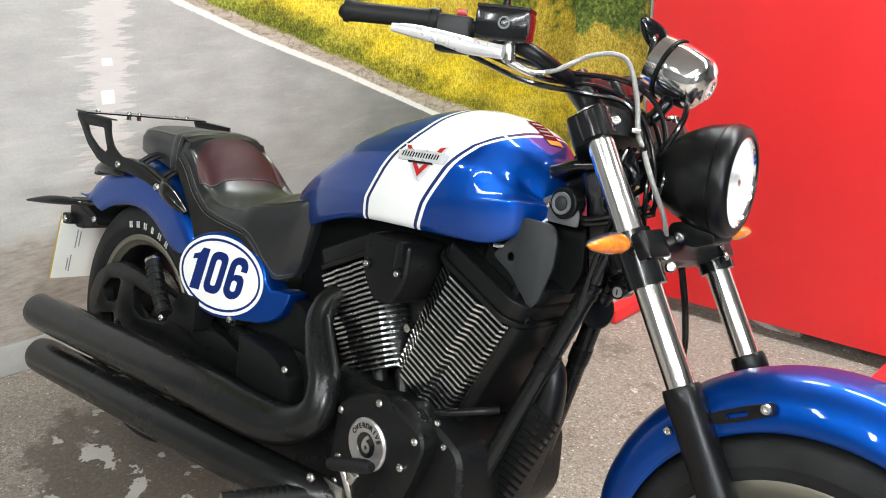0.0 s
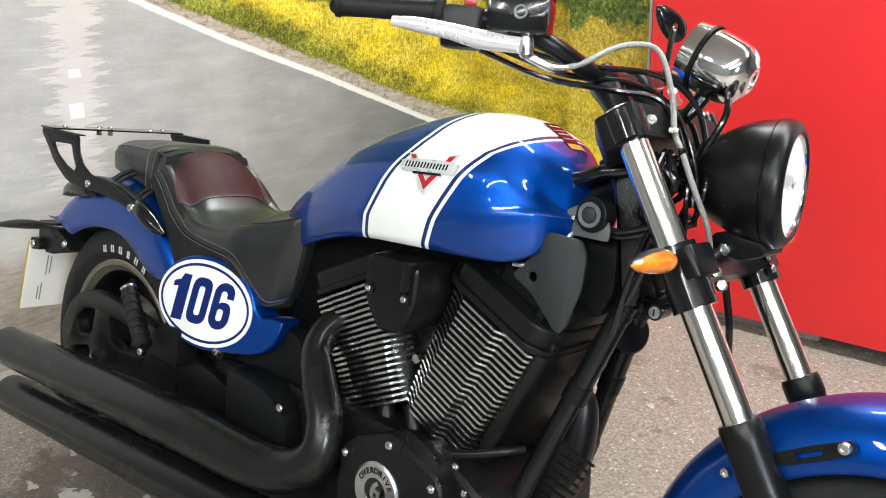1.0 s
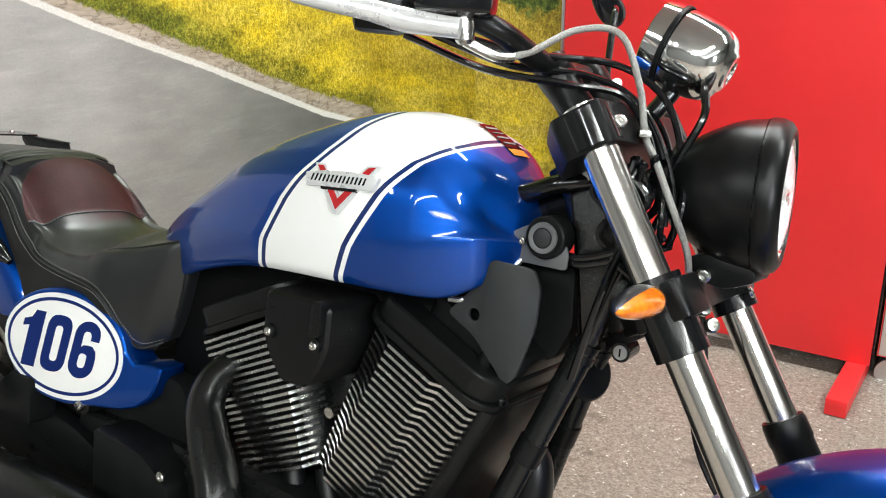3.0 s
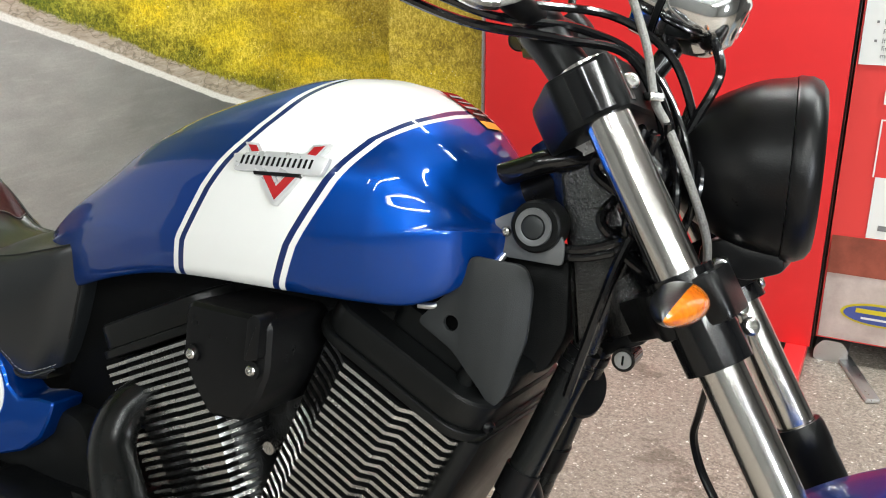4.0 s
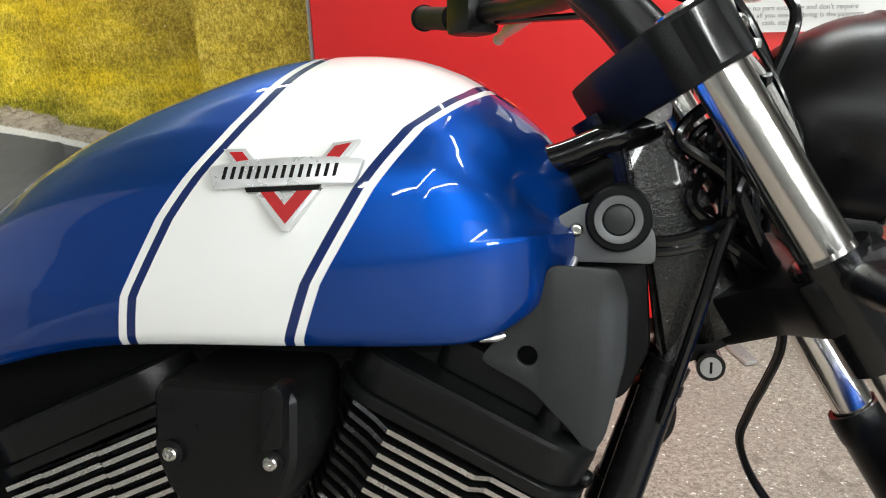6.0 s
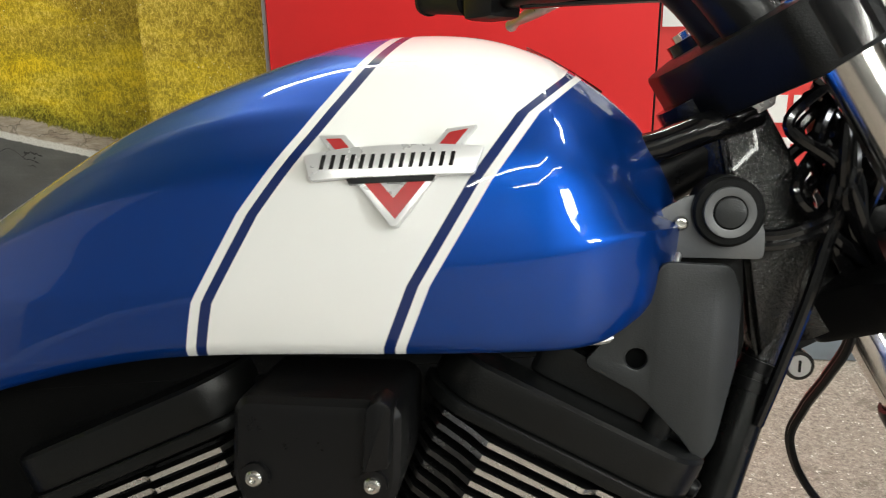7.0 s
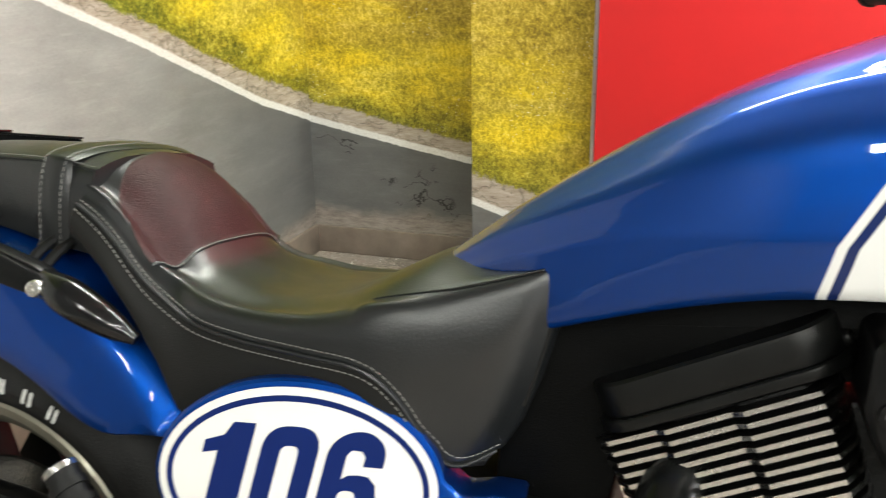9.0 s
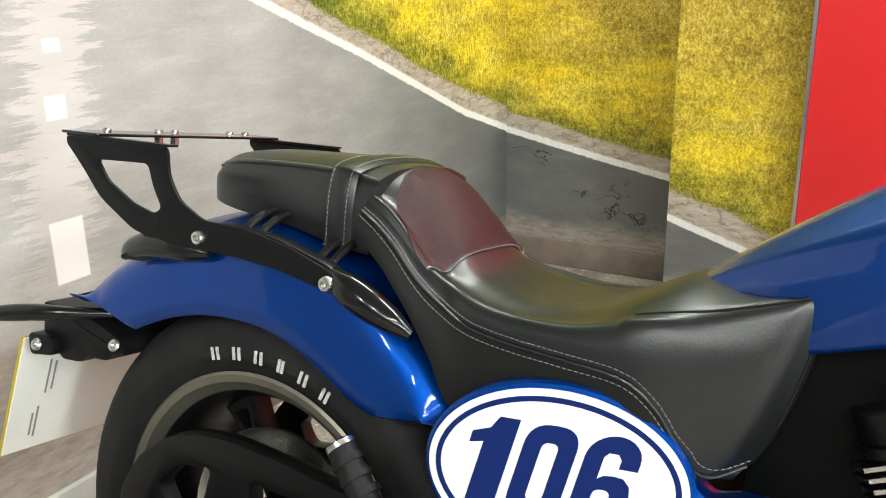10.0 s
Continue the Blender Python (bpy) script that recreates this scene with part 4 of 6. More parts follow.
def swept(p):
    """The seat's front end leans back towards its foot."""
    x, y, z = p
    d = interp(z, [(0.560, 0.074), (0.589, 0.062), (0.612, 0.046), (0.665, 0.028), (0.705, 0.018), (0.745, 0.009), (0.775, 0.002)])
    k = min(1.0, max(0.0, (x - 0.47) / 0.18))
    return (x - d * k * k * (3 - 2 * k), y, z)


def above_seam(x, gap, lift):
    """The point of the flank at a fixed distance above the seam."""
    foot, v = np.array(seat_point(x, 1.0)), 1.0
    while v > 0.7 and np.linalg.norm(np.array(seat_point(x, v)) - foot) < gap:
        v -= 0.004
    return seat_point(x, v, lift)


def stitches(line, parent, dash=0.0042, gap=0.0022, r=0.00055, label="pale stitching along the seam"):
    """Thread dashes along a line of points."""
    pts = [Vector(p) for p in line]
    bm = bmesh.new()
    left, on, start = dash, True, pts[0]
    for a, b in zip(pts, pts[1:]):
        seg, d, pos = (b - a).length, (b - a).normalized(), 0.0
        while seg - pos > left:
            pos += left
            p = a + d * pos
            if on:
                tube([tuple(start), tuple(p)], r, seg=4, bm=bm, smooth=False)
            on, start, left = not on, p, gap if on else dash
        left -= seg - pos
    return part("stitching", bm, M_THREAD, parent, label)


def saddle():
    xs = np.concatenate([np.linspace(0.150, 0.40, 40), np.linspace(0.41, 0.650, 30)])
    rows = []
    for x in xs:
        h = [swept(seat_point(x, v)) for v in np.linspace(0, 1, 30)]
        rows.append([(q, -y, z) for q, y, z in h[::-1]] + h[1:])
    # rounded front edge
    for dx, f in ((0.003, 0.978), (0.0055, 0.940), (0.0065, 0.885)):
        rows.append([(x + dx, y * f, 0.69 + (z - 0.69) * (0.5 + 0.5 * f)) for x, y, z in rows[69]])
    rim = rows[70]
    bm = bmesh.new()
    grid_mesh(bm, rows, cap=True)
    seat = part("saddle", bm, M_LEATHER, bike, "black leather rider saddle with maroon backrest panel", sharp=70)
    part("front_welt", tube(rim[2:-2], 0.0016, seg=8, smooth=False), M_SKIRT, seat, "worn dark welt round the front edge")
    # maroon lumbar panel on the rise
    edge = [(0.0, 0.80), (0.12, 0.80), (0.30, 0.76), (0.55, 0.67), (0.75, 0.55), (0.88, 0.42), (0.96, 0.27), (1.0, 0.06)]
    rows = []
    for t in np.linspace(0, 1, 24):
        f = interp(t, edge)
        h = []
        for j in range(15):
            v = f * j / 14
            x = 0.260 - 0.030 * (v / 0.94) ** 2 * (1 - t) - t * 0.104
            h.append(seat_point(x, v * 0.92, 0.0010))
        rows.append([(q, -y, z) for q, y, z in h[::-1]] + h[1:])
    bm = bmesh.new()
    grid_mesh(bm, rows)
    bmesh.ops.solidify(bm, geom=bm.faces[:], thickness=0.0012)
    panel = part("lumbar_panel", bm, M_MAROON, seat, "dark maroon textured backrest panel", sharp=60)
    part("piping", tube(rows[0], 0.0018, seg=6, smooth=False), M_LEATHER, panel)
    stitches([(x + 0.002, y, z + 0.001) for x, y, z in rows[0]], panel)
    for s in (-1, 1):
        def side(v, lift):
            return [(q, s * y, z) for q, y, z in (swept(seat_point(x, v, lift)) for x in xs)]
        part("piping", tube(side(1.0, 0.0012), 0.0023, seg=8, smooth=False), M_LEATHER, seat)
        stitches([(q, s * y, z) for q, y, z in (swept(above_seam(x, 0.0065, 0.0006)) for x in xs)], seat)
        # plain lower skirt under the seam
        rows = []
        for x in xs:
            _, y0, z0 = seat_point(x, 1.0)
            w, z1 = interp(x, [(q[0], q[1]) for q in VALANCE]), interp(x, [(q[0], q[2]) for q in VALANCE])
            row = [(x, s * (y0 * (1 - t) + w * t + 0.004 * math.sin(math.pi * t)), z0 * (1 - t) + min(z1, z0 - 0.004) * t) for t in np.linspace(0, 1, 7)] + [(x, s * (w - 0.03), min(z1, z0 - 0.004))]
            rows.append([swept(q) for q in row])
        bm = bmesh.new()
        grid_mesh(bm, rows)
        skirt = part("skirt", bm, M_SKIRT, seat, "matt black lower seat skirt", sharp=60)
        stitches([(r[1][0], r[1][1] + s * 0.0012, max(r[1][2], r[0][2] - 0.007)) for r in rows], skirt)
        # crease at the upper front edge
        crease = [(q, s * y, z) for q, y, z in (swept(seat_point(x, 0.50, 0.0004)) for x in np.linspace(0.48, 0.648, 24))]
        part("piping", tube(crease, 0.0009, seg=6, smooth=False), M_LEATHER, seat)
        stitches([(a, b, c - 0.0035) for a, b, c in ((q, s * y, z) for q, y, z in (swept(seat_point(x, 0.515, 0.0008)) for x in np.linspace(0.49, 0.648, 24)))], seat)
    # rows of small perforations with pale rims across the nose of the seat
    bm = bmesh.new()
    for k in range(3):
        for x in np.linspace(0.545, 0.640, 34):
            p = swept(seat_point(x + 0.0014 * (k % 2), 0.06 + 0.045 * k, 0.0003))
            tube([p, (p[0], p[1], p[2] + 0.0005)], 0.0008, seg=5, bm=bm, smooth=False)
    part("perforation", bm, M_THREAD, seat, "rows of pale perforations on the nose", kind="stuff")
    return seat


saddle()


def pillion():
    """Long narrow passenger pad with a retaining strap."""
    sec = [(-0.132, 0.808, 0.055, 0.785), (-0.116, 0.833, 0.082, 0.772), (-0.07, 0.842, 0.096, 0.764), (0.02, 0.846, 0.107, 0.757), (0.10, 0.846, 0.116, 0.745), (0.155, 0.840, 0.117, 0.738)]
    rows = []
    for x, t, w, b in spline(sec, 5):
        half = spline([(0, t), (0.5 * w, t - 0.003), (0.84 * w, t - 0.013), (0.93 * w, t - 0.022), (w, 0.50 * t + 0.50 * b), (0.99 * w, b + 0.006), (0.9 * w, b), (0, b - 0.004)], 3)
        rows.append([(x, -p[0], p[1]) for p in half] + [(x, p[0], p[1]) for p in half[-2:0:-1]])
    bm = bmesh.new()
    grid_mesh(bm, rows, close_v=True, cap=True)
    pad = part("pillion_pad", bm, M_LEATHER, bike, "black leather pillion pad", sharp=60)
    for s in (-1, 1):
        line = [(x, s * 0.905 * w, t - 0.0165) for x, t, w, b in spline(sec[1:], 5)]
        part("piping", tube(line, 0.0016, seg=6, smooth=False), M_LEATHER, pad)
        stitches([(x, y, z + 0.004) for x, y, z in line], pad)
    x0, x1, lift = 0.090, 0.130, 0.0050
    rows = []
    for x in np.linspace(x0, x1, 5):
        t, w, b = (interp(x, [(s[0], s[k]) for s in sec]) for k in (1, 2, 3))
        w += lift
        edge = 0.0 if x0 < x < x1 else -0.004
        half = spline([(0, t + lift + edge), (0.5 * w, t - 0.003 + lift + edge), (0.84 * w, t - 0.011 + lift + edge), (0.94 * w + edge, t - 0.021 + lift), (w + edge, 0.50 * t + 0.50 * b), (1.0 * w + edge, b + 0.004), (1.00 * w, b - 0.004)], 5)
        rows.append([(x, -p[0], p[1]) for p in half[::-1]] + [(x, p[0], p[1]) for p in half[1:]])
    bm = bmesh.new()
    grid_mesh(bm, rows)
    strap = part("strap", bm, M_LEATHER, pad, "broad stitched leather strap", sharp=60)
    for r, dx in ((rows[1], -0.003), (rows[3], 0.003)):
        stitches([(x + dx, y * 1.006, z + 0.0006) for x, y, z in r], strap)
    # short black tie straps between the pad and the mudguard rail
    for x, z in ((-0.005, 0.770), (0.018, 0.768), (0.108, 0.752), (0.126, 0.749)):
        for s in (-1, 1):
            part("tie_strap", tube([(x + 0.010, s * 0.100, z + 0.006, 0.005), (x + 0.004, s * 0.128, z - 0.006, 0.0055), (x, s * 0.148, z - 0.024, 0.0055), (x - 0.002, s * 0.152, z - 0.045, 0.005)], 0.006, seg=8), M_GRIP, pad, "short black tie strap")
    return pad


pillion()


def arc_fender(name, c, sections, mat, label, n=6):
    """sections: (angle in degrees, crown radius, half width, skirt radius) about the wheel centre c = (x, z)."""
    rows = []
    for a, r, w, lo in spline(sections, n):
        ca, sa = math.cos(radians(a)), math.sin(radians(a))
        half = spline([(0, r), (0.5 * w, r - 0.006), (0.85 * w, r - 0.026), (w, r - 0.055 if r - 0.055 > lo else lo + 0.003), (w + 0.001, lo)], 4)
        inner = [(y - 0.004 if y > 0.02 else y, q - 0.004) for y, q in half]
        out = [(-y, q) for y, q in half[::-1]] + [tuple(p) for p in half[1:]]
        inn = [(y, q) for y, q in inner[::-1]] + [(-y, q) for y, q in inner[1:]]
        rows.append([(c[0] + ca * q, y, c[1] + sa * q) for y, q in out + inn])
    bm = bmesh.new()
    grid_mesh(bm, rows, close_v=True, cap=True)
    return part(name, bm, mat, bike, label, sharp=50)


REAR, FRONT = (0.0, 0.3285), (1.715, 0.322)
arc_fender("rear_fender", REAR, [(35, 0.412, 0.146, 0.385), (40.5, 0.415, 0.148, 0.374), (45, 0.418, 0.149, 0.342), (49, 0.421, 0.149, 0.314), (54, 0.424, 0.149, 0.300), (60, 0.428, 0.149, 0.296), (67, 0.432, 0.148, 0.298), (82, 0.438, 0.148, 0.308), (96, 0.440, 0.148, 0.312), (113, 0.441, 0.147, 0.319), (124, 0.442, 0.145, 0.326), (128, 0.444, 0.144, 0.334), (132, 0.446, 0.142, 0.368), (136, 0.449, 0.139, 0.408), (139, 0.451, 0.136, 0.432), (140, 0.451, 0.134, 0.438)], M_BLUE, "glossy blue rear mudguard", n=4)
arc_fender("front_fender", FRONT, [(52, 0.375, 0.075, 0.335), (62, 0.388, 0.082, 0.328), (80, 0.398, 0.085, 0.325), (100, 0.400, 0.085, 0.322), (120, 0.394, 0.084, 0.315), (140, 0.384, 0.083, 0.308), (160, 0.368, 0.080, 0.300), (172, 0.352, 0.070, 0.305)], M_BLUE, "glossy blue front mudguard")


def wheel(name, c, R, half, rim, spokes, label):
    w = new(name)
    w.parent = bike
    tagged(w, label)
    o = (c[0], 0, c[1])
    prof = [(-0.84 * half, rim), (-0.97 * half, rim + 0.022), (-half, rim + 0.36 * (R - rim)), (-0.93 * half, rim + 0.70 * (R - rim)), (-0.74 * half, R - 0.011), (-0.4 * half, R - 0.003), (0, R)]
    prof = spline(prof + [(-h, r) for h, r in prof[-2::-1]], 3)
    tyre = part("tyre", lathe([tuple(p) for p in prof], o, (0, 1, 0), seg=72), M_RUBBER, w, "black road tyre with white sidewall lettering", sharp=60)
    barrel = [(-0.80 * half, rim - 0.021), (-0.62 * half, rim - 0.034), (0, rim - 0.046), (0.62 * half, rim - 0.034), (0.80 * half, rim - 0.021)]
    rimob = part("rim", lathe(barrel, o, (0, 1, 0), seg=72), M_SATIN, w, "black alloy rim")
    for s in (-1, 1):
        part("rim_lip", lathe([(s * 0.84 * half, rim - 0.004), (s * 0.90 * half, rim + 0.006), (s * 0.92 * half, rim + 0.002), (s * 0.90 * half, rim - 0.008), (s * 0.84 * half, rim - 0.014), (s * 0.79 * half, rim - 0.022)], o, (0, 1, 0), seg=72), M_LIME, rimob, "bronze-tinted rim lip")
    part("hub", lathe([(-0.5 * half, 0.0), (-0.5 * half, 0.040), (-0.3 * half, 0.052), (0.3 * half, 0.052), (0.5 * half, 0.04), (0.5 * half, 0)], o, (0, 1, 0), seg=32), M_SATIN, w)
    me = None
    for k in range(spokes):
        if me is None:
            out = rounded([(0.045, -0.022), (0.12, -0.012), (rim - 0.05, -0.022), (rim - 0.024, -0.036), (rim - 0.022, 0.036), (rim - 0.05, 0.022), (0.12, 0.012), (0.045, 0.022)], 0.008)
            hole = rounded([(0.14, -0.004), (rim - 0.055, -0.013), (rim - 0.055, 0.013), (0.14, 0.004)], 0.004, 2)
            bm = prism(out, -0.30 * half, 0.05 * half, 0.004, holes=(hole,))
            me = finish(bm, "spoke", M_SATIN)
        s = new("spoke", me)
        s.parent = w
        s.matrix_local = Matrix.Translation(o) @ Matrix.Rotation(2 * math.pi * k / spokes + 0.35, 4, "Y")
    return w, tyre


def sidewall_marks(tyre, c, r, y, start, steps, sizes):
    """Raised white sidewall marks: pairs of upright bars."""
    for k, (dw, dh) in enumerate(sizes):
        a = radians(start - k * steps)
        w, h, t = dw / 2, dh / 2, 0.0042
        b2 = bmesh.new()
        for x0 in ((-w, w - t) if dw > 0.009 else (-t / 2,)):
            prism(rounded([(x0, -h), (x0 + t, -h), (x0 + t, h), (x0, h)], 0.001, 2), -0.0008, 0.0008, bm=b2)
        m = Matrix.Translation((c[0] + r * math.cos(a), y, c[1] + r * math.sin(a))) @ Matrix.Rotation(math.pi / 2 - a, 4, "Y")
        bmesh.ops.transform(b2, matrix=m, verts=b2.verts)
        part("sidewall_mark", b2, M_LETTER, tyre)


rw, rt = wheel("rear_wheel", REAR, 0.3285, 0.124, 0.226, 5, "wide rear wheel with black spokes")
sidewall_marks(rt, REAR, 0.258, -0.1245, 105, 8.1, [(0.013, 0.017), (0.013, 0.017), (0.013, 0.017), (0.010, 0.017), (0.013, 0.017), (0.012, 0.017)])
sidewall_marks(rt, REAR, 0.268, -0.1242, 245, 5.0, [(0.006, 0.017), (0.012, 0.017), (0.012, 0.017)])
fw, ft = wheel("front_wheel", FRONT, 0.318, 0.064, 0.238, 5, "front wheel with black spokes")
sidewall_marks(ft, FRONT, 0.272, -0.0645, 62, 6.0, [(0.014, 0.018)] * 5)
part("brake_disc", lathe([(-0.060, 0.105), (-0.060, 0.145), (-0.066, 0.145), (-0.066, 0.105), (-0.060, 0.105)], (0, 0, REAR[1]), (0, 1, 0), seg=48), M_STEEL, rw, "drilled steel brake disc")
for s in (-1, 1):
    part("brake_disc", lathe([(s * 0.070, 0.085), (s * 0.070, 0.150), (s * 0.075, 0.150), (s * 0.075, 0.085)], (FRONT[0], 0, FRONT[1]), (0, 1, 0), seg=48), M_STEEL, fw, "drilled steel brake disc")


def rear_struts():
    """Mudguard struts and the flat black luggage rack over them."""
    for s in (-1, 1):
        y0, y1 = s * 0.152, s * 0.172
        strut = part("fender_strut", prism(rounded([(-0.20, 0.688), (-0.165, 0.715), (-0.12, 0.744), (-0.03, 0.757), (0.06, 0.752), (0.14, 0.731), (0.185, 0.703), (0.175, 0.692), (0.12, 0.703), (0.05, 0.717), (-0.04, 0.722), (-0.10, 0.712), (-0.15, 0.690)], 0.012), min(y0, y1), max(y0, y1), 0.004), M_SATIN, bike, "black mudguard strut")
        pod = tube([(-0.204, s * 0.156, 0.688, 0.005), (-0.180, s * 0.160, 0.703, 0.015), (-0.13, s * 0.162, 0.716, 0.020), (-0.08, s * 0.161, 0.716, 0.016), (-0.05, s * 0.158, 0.714, 0.006)], 0.01, seg=18)
        part("strut_cover", pod, M_BLACK, strut, "gloss black streamlined strut cover")
        pod = tube([(0.140, s * 0.164, 0.720, 0.010), (0.165, s * 0.169, 0.709, 0.0180), (0.190, s * 0.169, 0.698, 0.0190), (0.222, s * 0.165, 0.682, 0.0145), (0.246, s * 0.160, 0.669, 0.006)], 0.01, seg=18)
        part("strut_cover", pod, M_BLACK, strut, "gloss black streamlined strut cover")
    rack = new("luggage_rack")
    rack.parent = bike
    tagged(rack, "flat black steel luggage rack with side brackets")
    for s in (-1, 1):
        out = rounded([(-0.293, 0.840), (-0.108, 0.842), (-0.104, 0.806), (-0.085, 0.778), (-0.045, 0.758), (0.02, 0.757), (0.09, 0.744), (0.152, 0.724), (0.162, 0.711), (0.150, 0.702), (0.08, 0.716), (0.0, 0.722), (-0.055, 0.722), (-0.12, 0.722), (-0.165, 0.732), (-0.225, 0.765), (-0.262, 0.803), (-0.292, 0.830)], 0.012)
        hole = rounded([(-0.232, 0.814), (-0.140, 0.817), (-0.130, 0.790), (-0.114, 0.764), (-0.128, 0.756), (-0.165, 0.765), (-0.212, 0.789)], 0.008)
        y0 = s * 0.1745
        part("side_bracket", prism(out, min(y0, y0 + s * 0.005), max(y0, y0 + s * 0.005), 0.001, holes=(hole,)), M_MATT, rack, "black cut-out side bracket")
        for x, z in ((-0.047, 0.737), (0.146, 0.712)):
            bolt(rack, (x, y0 + s * 0.005, z), (0, s, 0), 0.0095, 0.008)
        part("flange", block((-0.20, s * 0.170, 0.8415), (0.186, 0.018, 0.003), 0.001), M_MATT, rack)
    for y in (-0.135, -0.045, -0.015, 0.10, 0.135):
        bolt(rack, (-0.268, y, 0.8475), (0, 0, 1), 0.0065, 0.005)
    for y in (-0.045, -0.015):
        part("nut", lathe([(0, 0), (0, 0.007), (0.012, 0.007), (0.012, 0)], (-0.268, y, 0.842), (0, 0, -1), seg=6), M_STEEL, rack)
    part("top_plate", prism(rounded([(-0.306, -0.180), (-0.232, -0.180), (-0.232, 0.180), (-0.306, 0.180)], 0.008), 0, 0.004, 0.001), M_BLACK, rack, "thin black rack plate")
    p = rack.children[-1]
    p.matrix_local = Matrix.Translation((0, 0, 0.843)) @ Matrix.Rotation(math.pi / 2, 4, "X") @ Matrix.Diagonal((1, 1, -1, 1))


rear_struts()


def fork_x(z):
    return 1.286 + (0.992 - z) * 0.622


AX = Vector((0.528, 0, -0.849))  # down the fork
LEGS = (-0.092, 0.205)
MID = 0.020


def turned(y):
    """The steering stands turned a little to the left: points set back towards the far leg."""
    return -0.105 * (y - LEGS[0])


def along_fork(y, z0, z1, r0, r1=None, seg=24):
    return tube([(fork_x(z0) + turned(y), y, z0, r0), (fork_x(z1) + turned(y), y, z1, r1 or r0)], r0, seg=seg, smooth=False)


def front_end():
    for k, y in enumerate(LEGS):
        part("fork_tube", along_fork(y, 1.03, 0.56, 0.0215, seg=32), M_TUBE, bike, "polished silver fork tube")
        o = (fork_x(0.652) + turned(y), y, 0.652)
        prof = [(0, 0.0225), (0.0, 0.0275), (0.006, 0.0295), (0.03, 0.0300), (0.034, 0.0285), (0.16, 0.0290), (0.30, 0.0275), (0.36, 0.024), (0.36, 0)]
        sl = part("fork_slider", lathe(prof, o, AX, seg=32), M_SATIN, bike, "satin black lower fork leg")
        s = -1 if k == 0 else 1
        # mudguard bracket with slot
        out = rounded([(1.545, 0.627), (1.60, 0.658), (1.636, 0.676), (1.642, 0.659), (1.61, 0.641), (1.56, 0.614)], 0.008)
        slot = rounded([(1.572, 0.636), (1.602, 0.652), (1.605, 0.645), (1.576, 0.629)], 0.002, 2)
        ys = -0.092 if s < 0 else 0.092
        part("fender_bracket", prism(out, ys - 0.002, ys + 0.002, 0.0008, holes=(slot,)), M_SATIN, sl, "black slotted mudguard bracket")
        bolt(sl, (1.488, s * 0.085, 0.578), (0, s, 0), 0.007, 0.005)
        bolt(sl, (1.628, ys + s * 0.002, 0.663), (0, s, 0), 0.0085, 0.007)
        part("caliper", block((fork_x(0.40) - 0.045, y, 0.36), (0.10, 0.055, 0.055), 0.012, Matrix.Rotation(0.6, 4, "Y")), M_SATIN, sl, "black brake caliper")
        # clamps round this leg
        for z0, z1, r in ((1.024, 0.988, 0.0300), (0.856, 0.782, 0.0305)):
            part("fork_clamp", along_fork(y, z0, z1, r), M_BLACK, bike, "gloss black fork clamp")
    # upper yoke
    yoke = [(-0.030, -0.028), (0.03, -0.022), (0.03 + turned(0.205), 0.32), (-0.030 + turned(0.205), 0.325), (-0.100, 0.20), (-0.102, 0.110), (-0.080, 0.050)]
    up = Matrix((Vector((0.849, 0, 0.528)), Vector((0, 1, 0)), -AX)).transposed().to_4x4()

    def yoke_plate(name, z0, z1, outline, label, mat=M_BLACK, bevel=0.005):
        bm = prism(rounded(outline, 0.010), 0, (z0 - z1) / 0.849, bevel)
        base = Matrix.Translation((fork_x(z1), LEGS[0], z1)) @ up @ Matrix(((1, 0, 0, 0), (0, 0, 1, 0), (0, -1, 0, 0), (0, 0, 0, 1))) @ Matrix.Diagonal((1, -1, 1, 1))
        bmesh.ops.transform(bm, matrix=base, verts=bm.verts)
        return part(name, bm, mat, bike, label)

    yoke_plate("top_yoke", 1.028, 0.984, yoke, "satin black upper fork yoke", M_MATT, 0.005)
    yoke_plate("lower_yoke", 0.850, 0.812, [(-0.03, -0.025), (0.036, -0.028), (0.040, 0.030), (0.010, 0.062), (0.010 + turned(0.14), 0.235), (0.036 + turned(0.175), 0.268), (0.034 + turned(0.205), 0.325), (-0.03 + turned(0.205), 0.32), (-0.060, 0.20), (-0.100, 0.165), (-0.100, 0.090), (-0.055, 0.040)], "satin black lower fork yoke", M_SATIN, 0.006)
    for x, z in ((1.4215, 0.8305), (1.4330, 0.8145)):
        bolt(bike, (x, -0.066, z), (0.62, -0.66, 0.42), 0.0085, 0.007, "clamp_bolt")
        bolt(bike, (x + turned(0.17), 0.176, z), (0.75, 0.35, 0.45), 0.008, 0.006, "clamp_bolt")
    bolt(bike, (1.3035, -0.0785, 1.0185), (0.6, -0.6, 0.45), 0.008, 0.006, "clamp_bolt")
    for y in LEGS:
        part("fork_cap", lathe([(0, 0.0), (0, 0.017), (0.006, 0.017), (0.008, 0.012), (0.008, 0)], (fork_x(1.024) + turned(y), y, 1.024), -AX, seg=6), M_ALU, bike, "alloy fork cap")
    # steering head and stem
    part("steering_head", tube([(1.208, MID, 0.960), (1.318, MID, 0.775)], 0.034, seg=24, smooth=False), M_ROUGHCAST, bike, "black painted steering head")
    # headlamp
    lamp = new("headlamp")
    lamp.parent = bike
    tagged(lamp, "round black headlamp with clear glass lens")
    ax = Vector((0.985, 0.140, 0.035)).normalized()
    o = Vector((1.335, 0.058, 0.946))
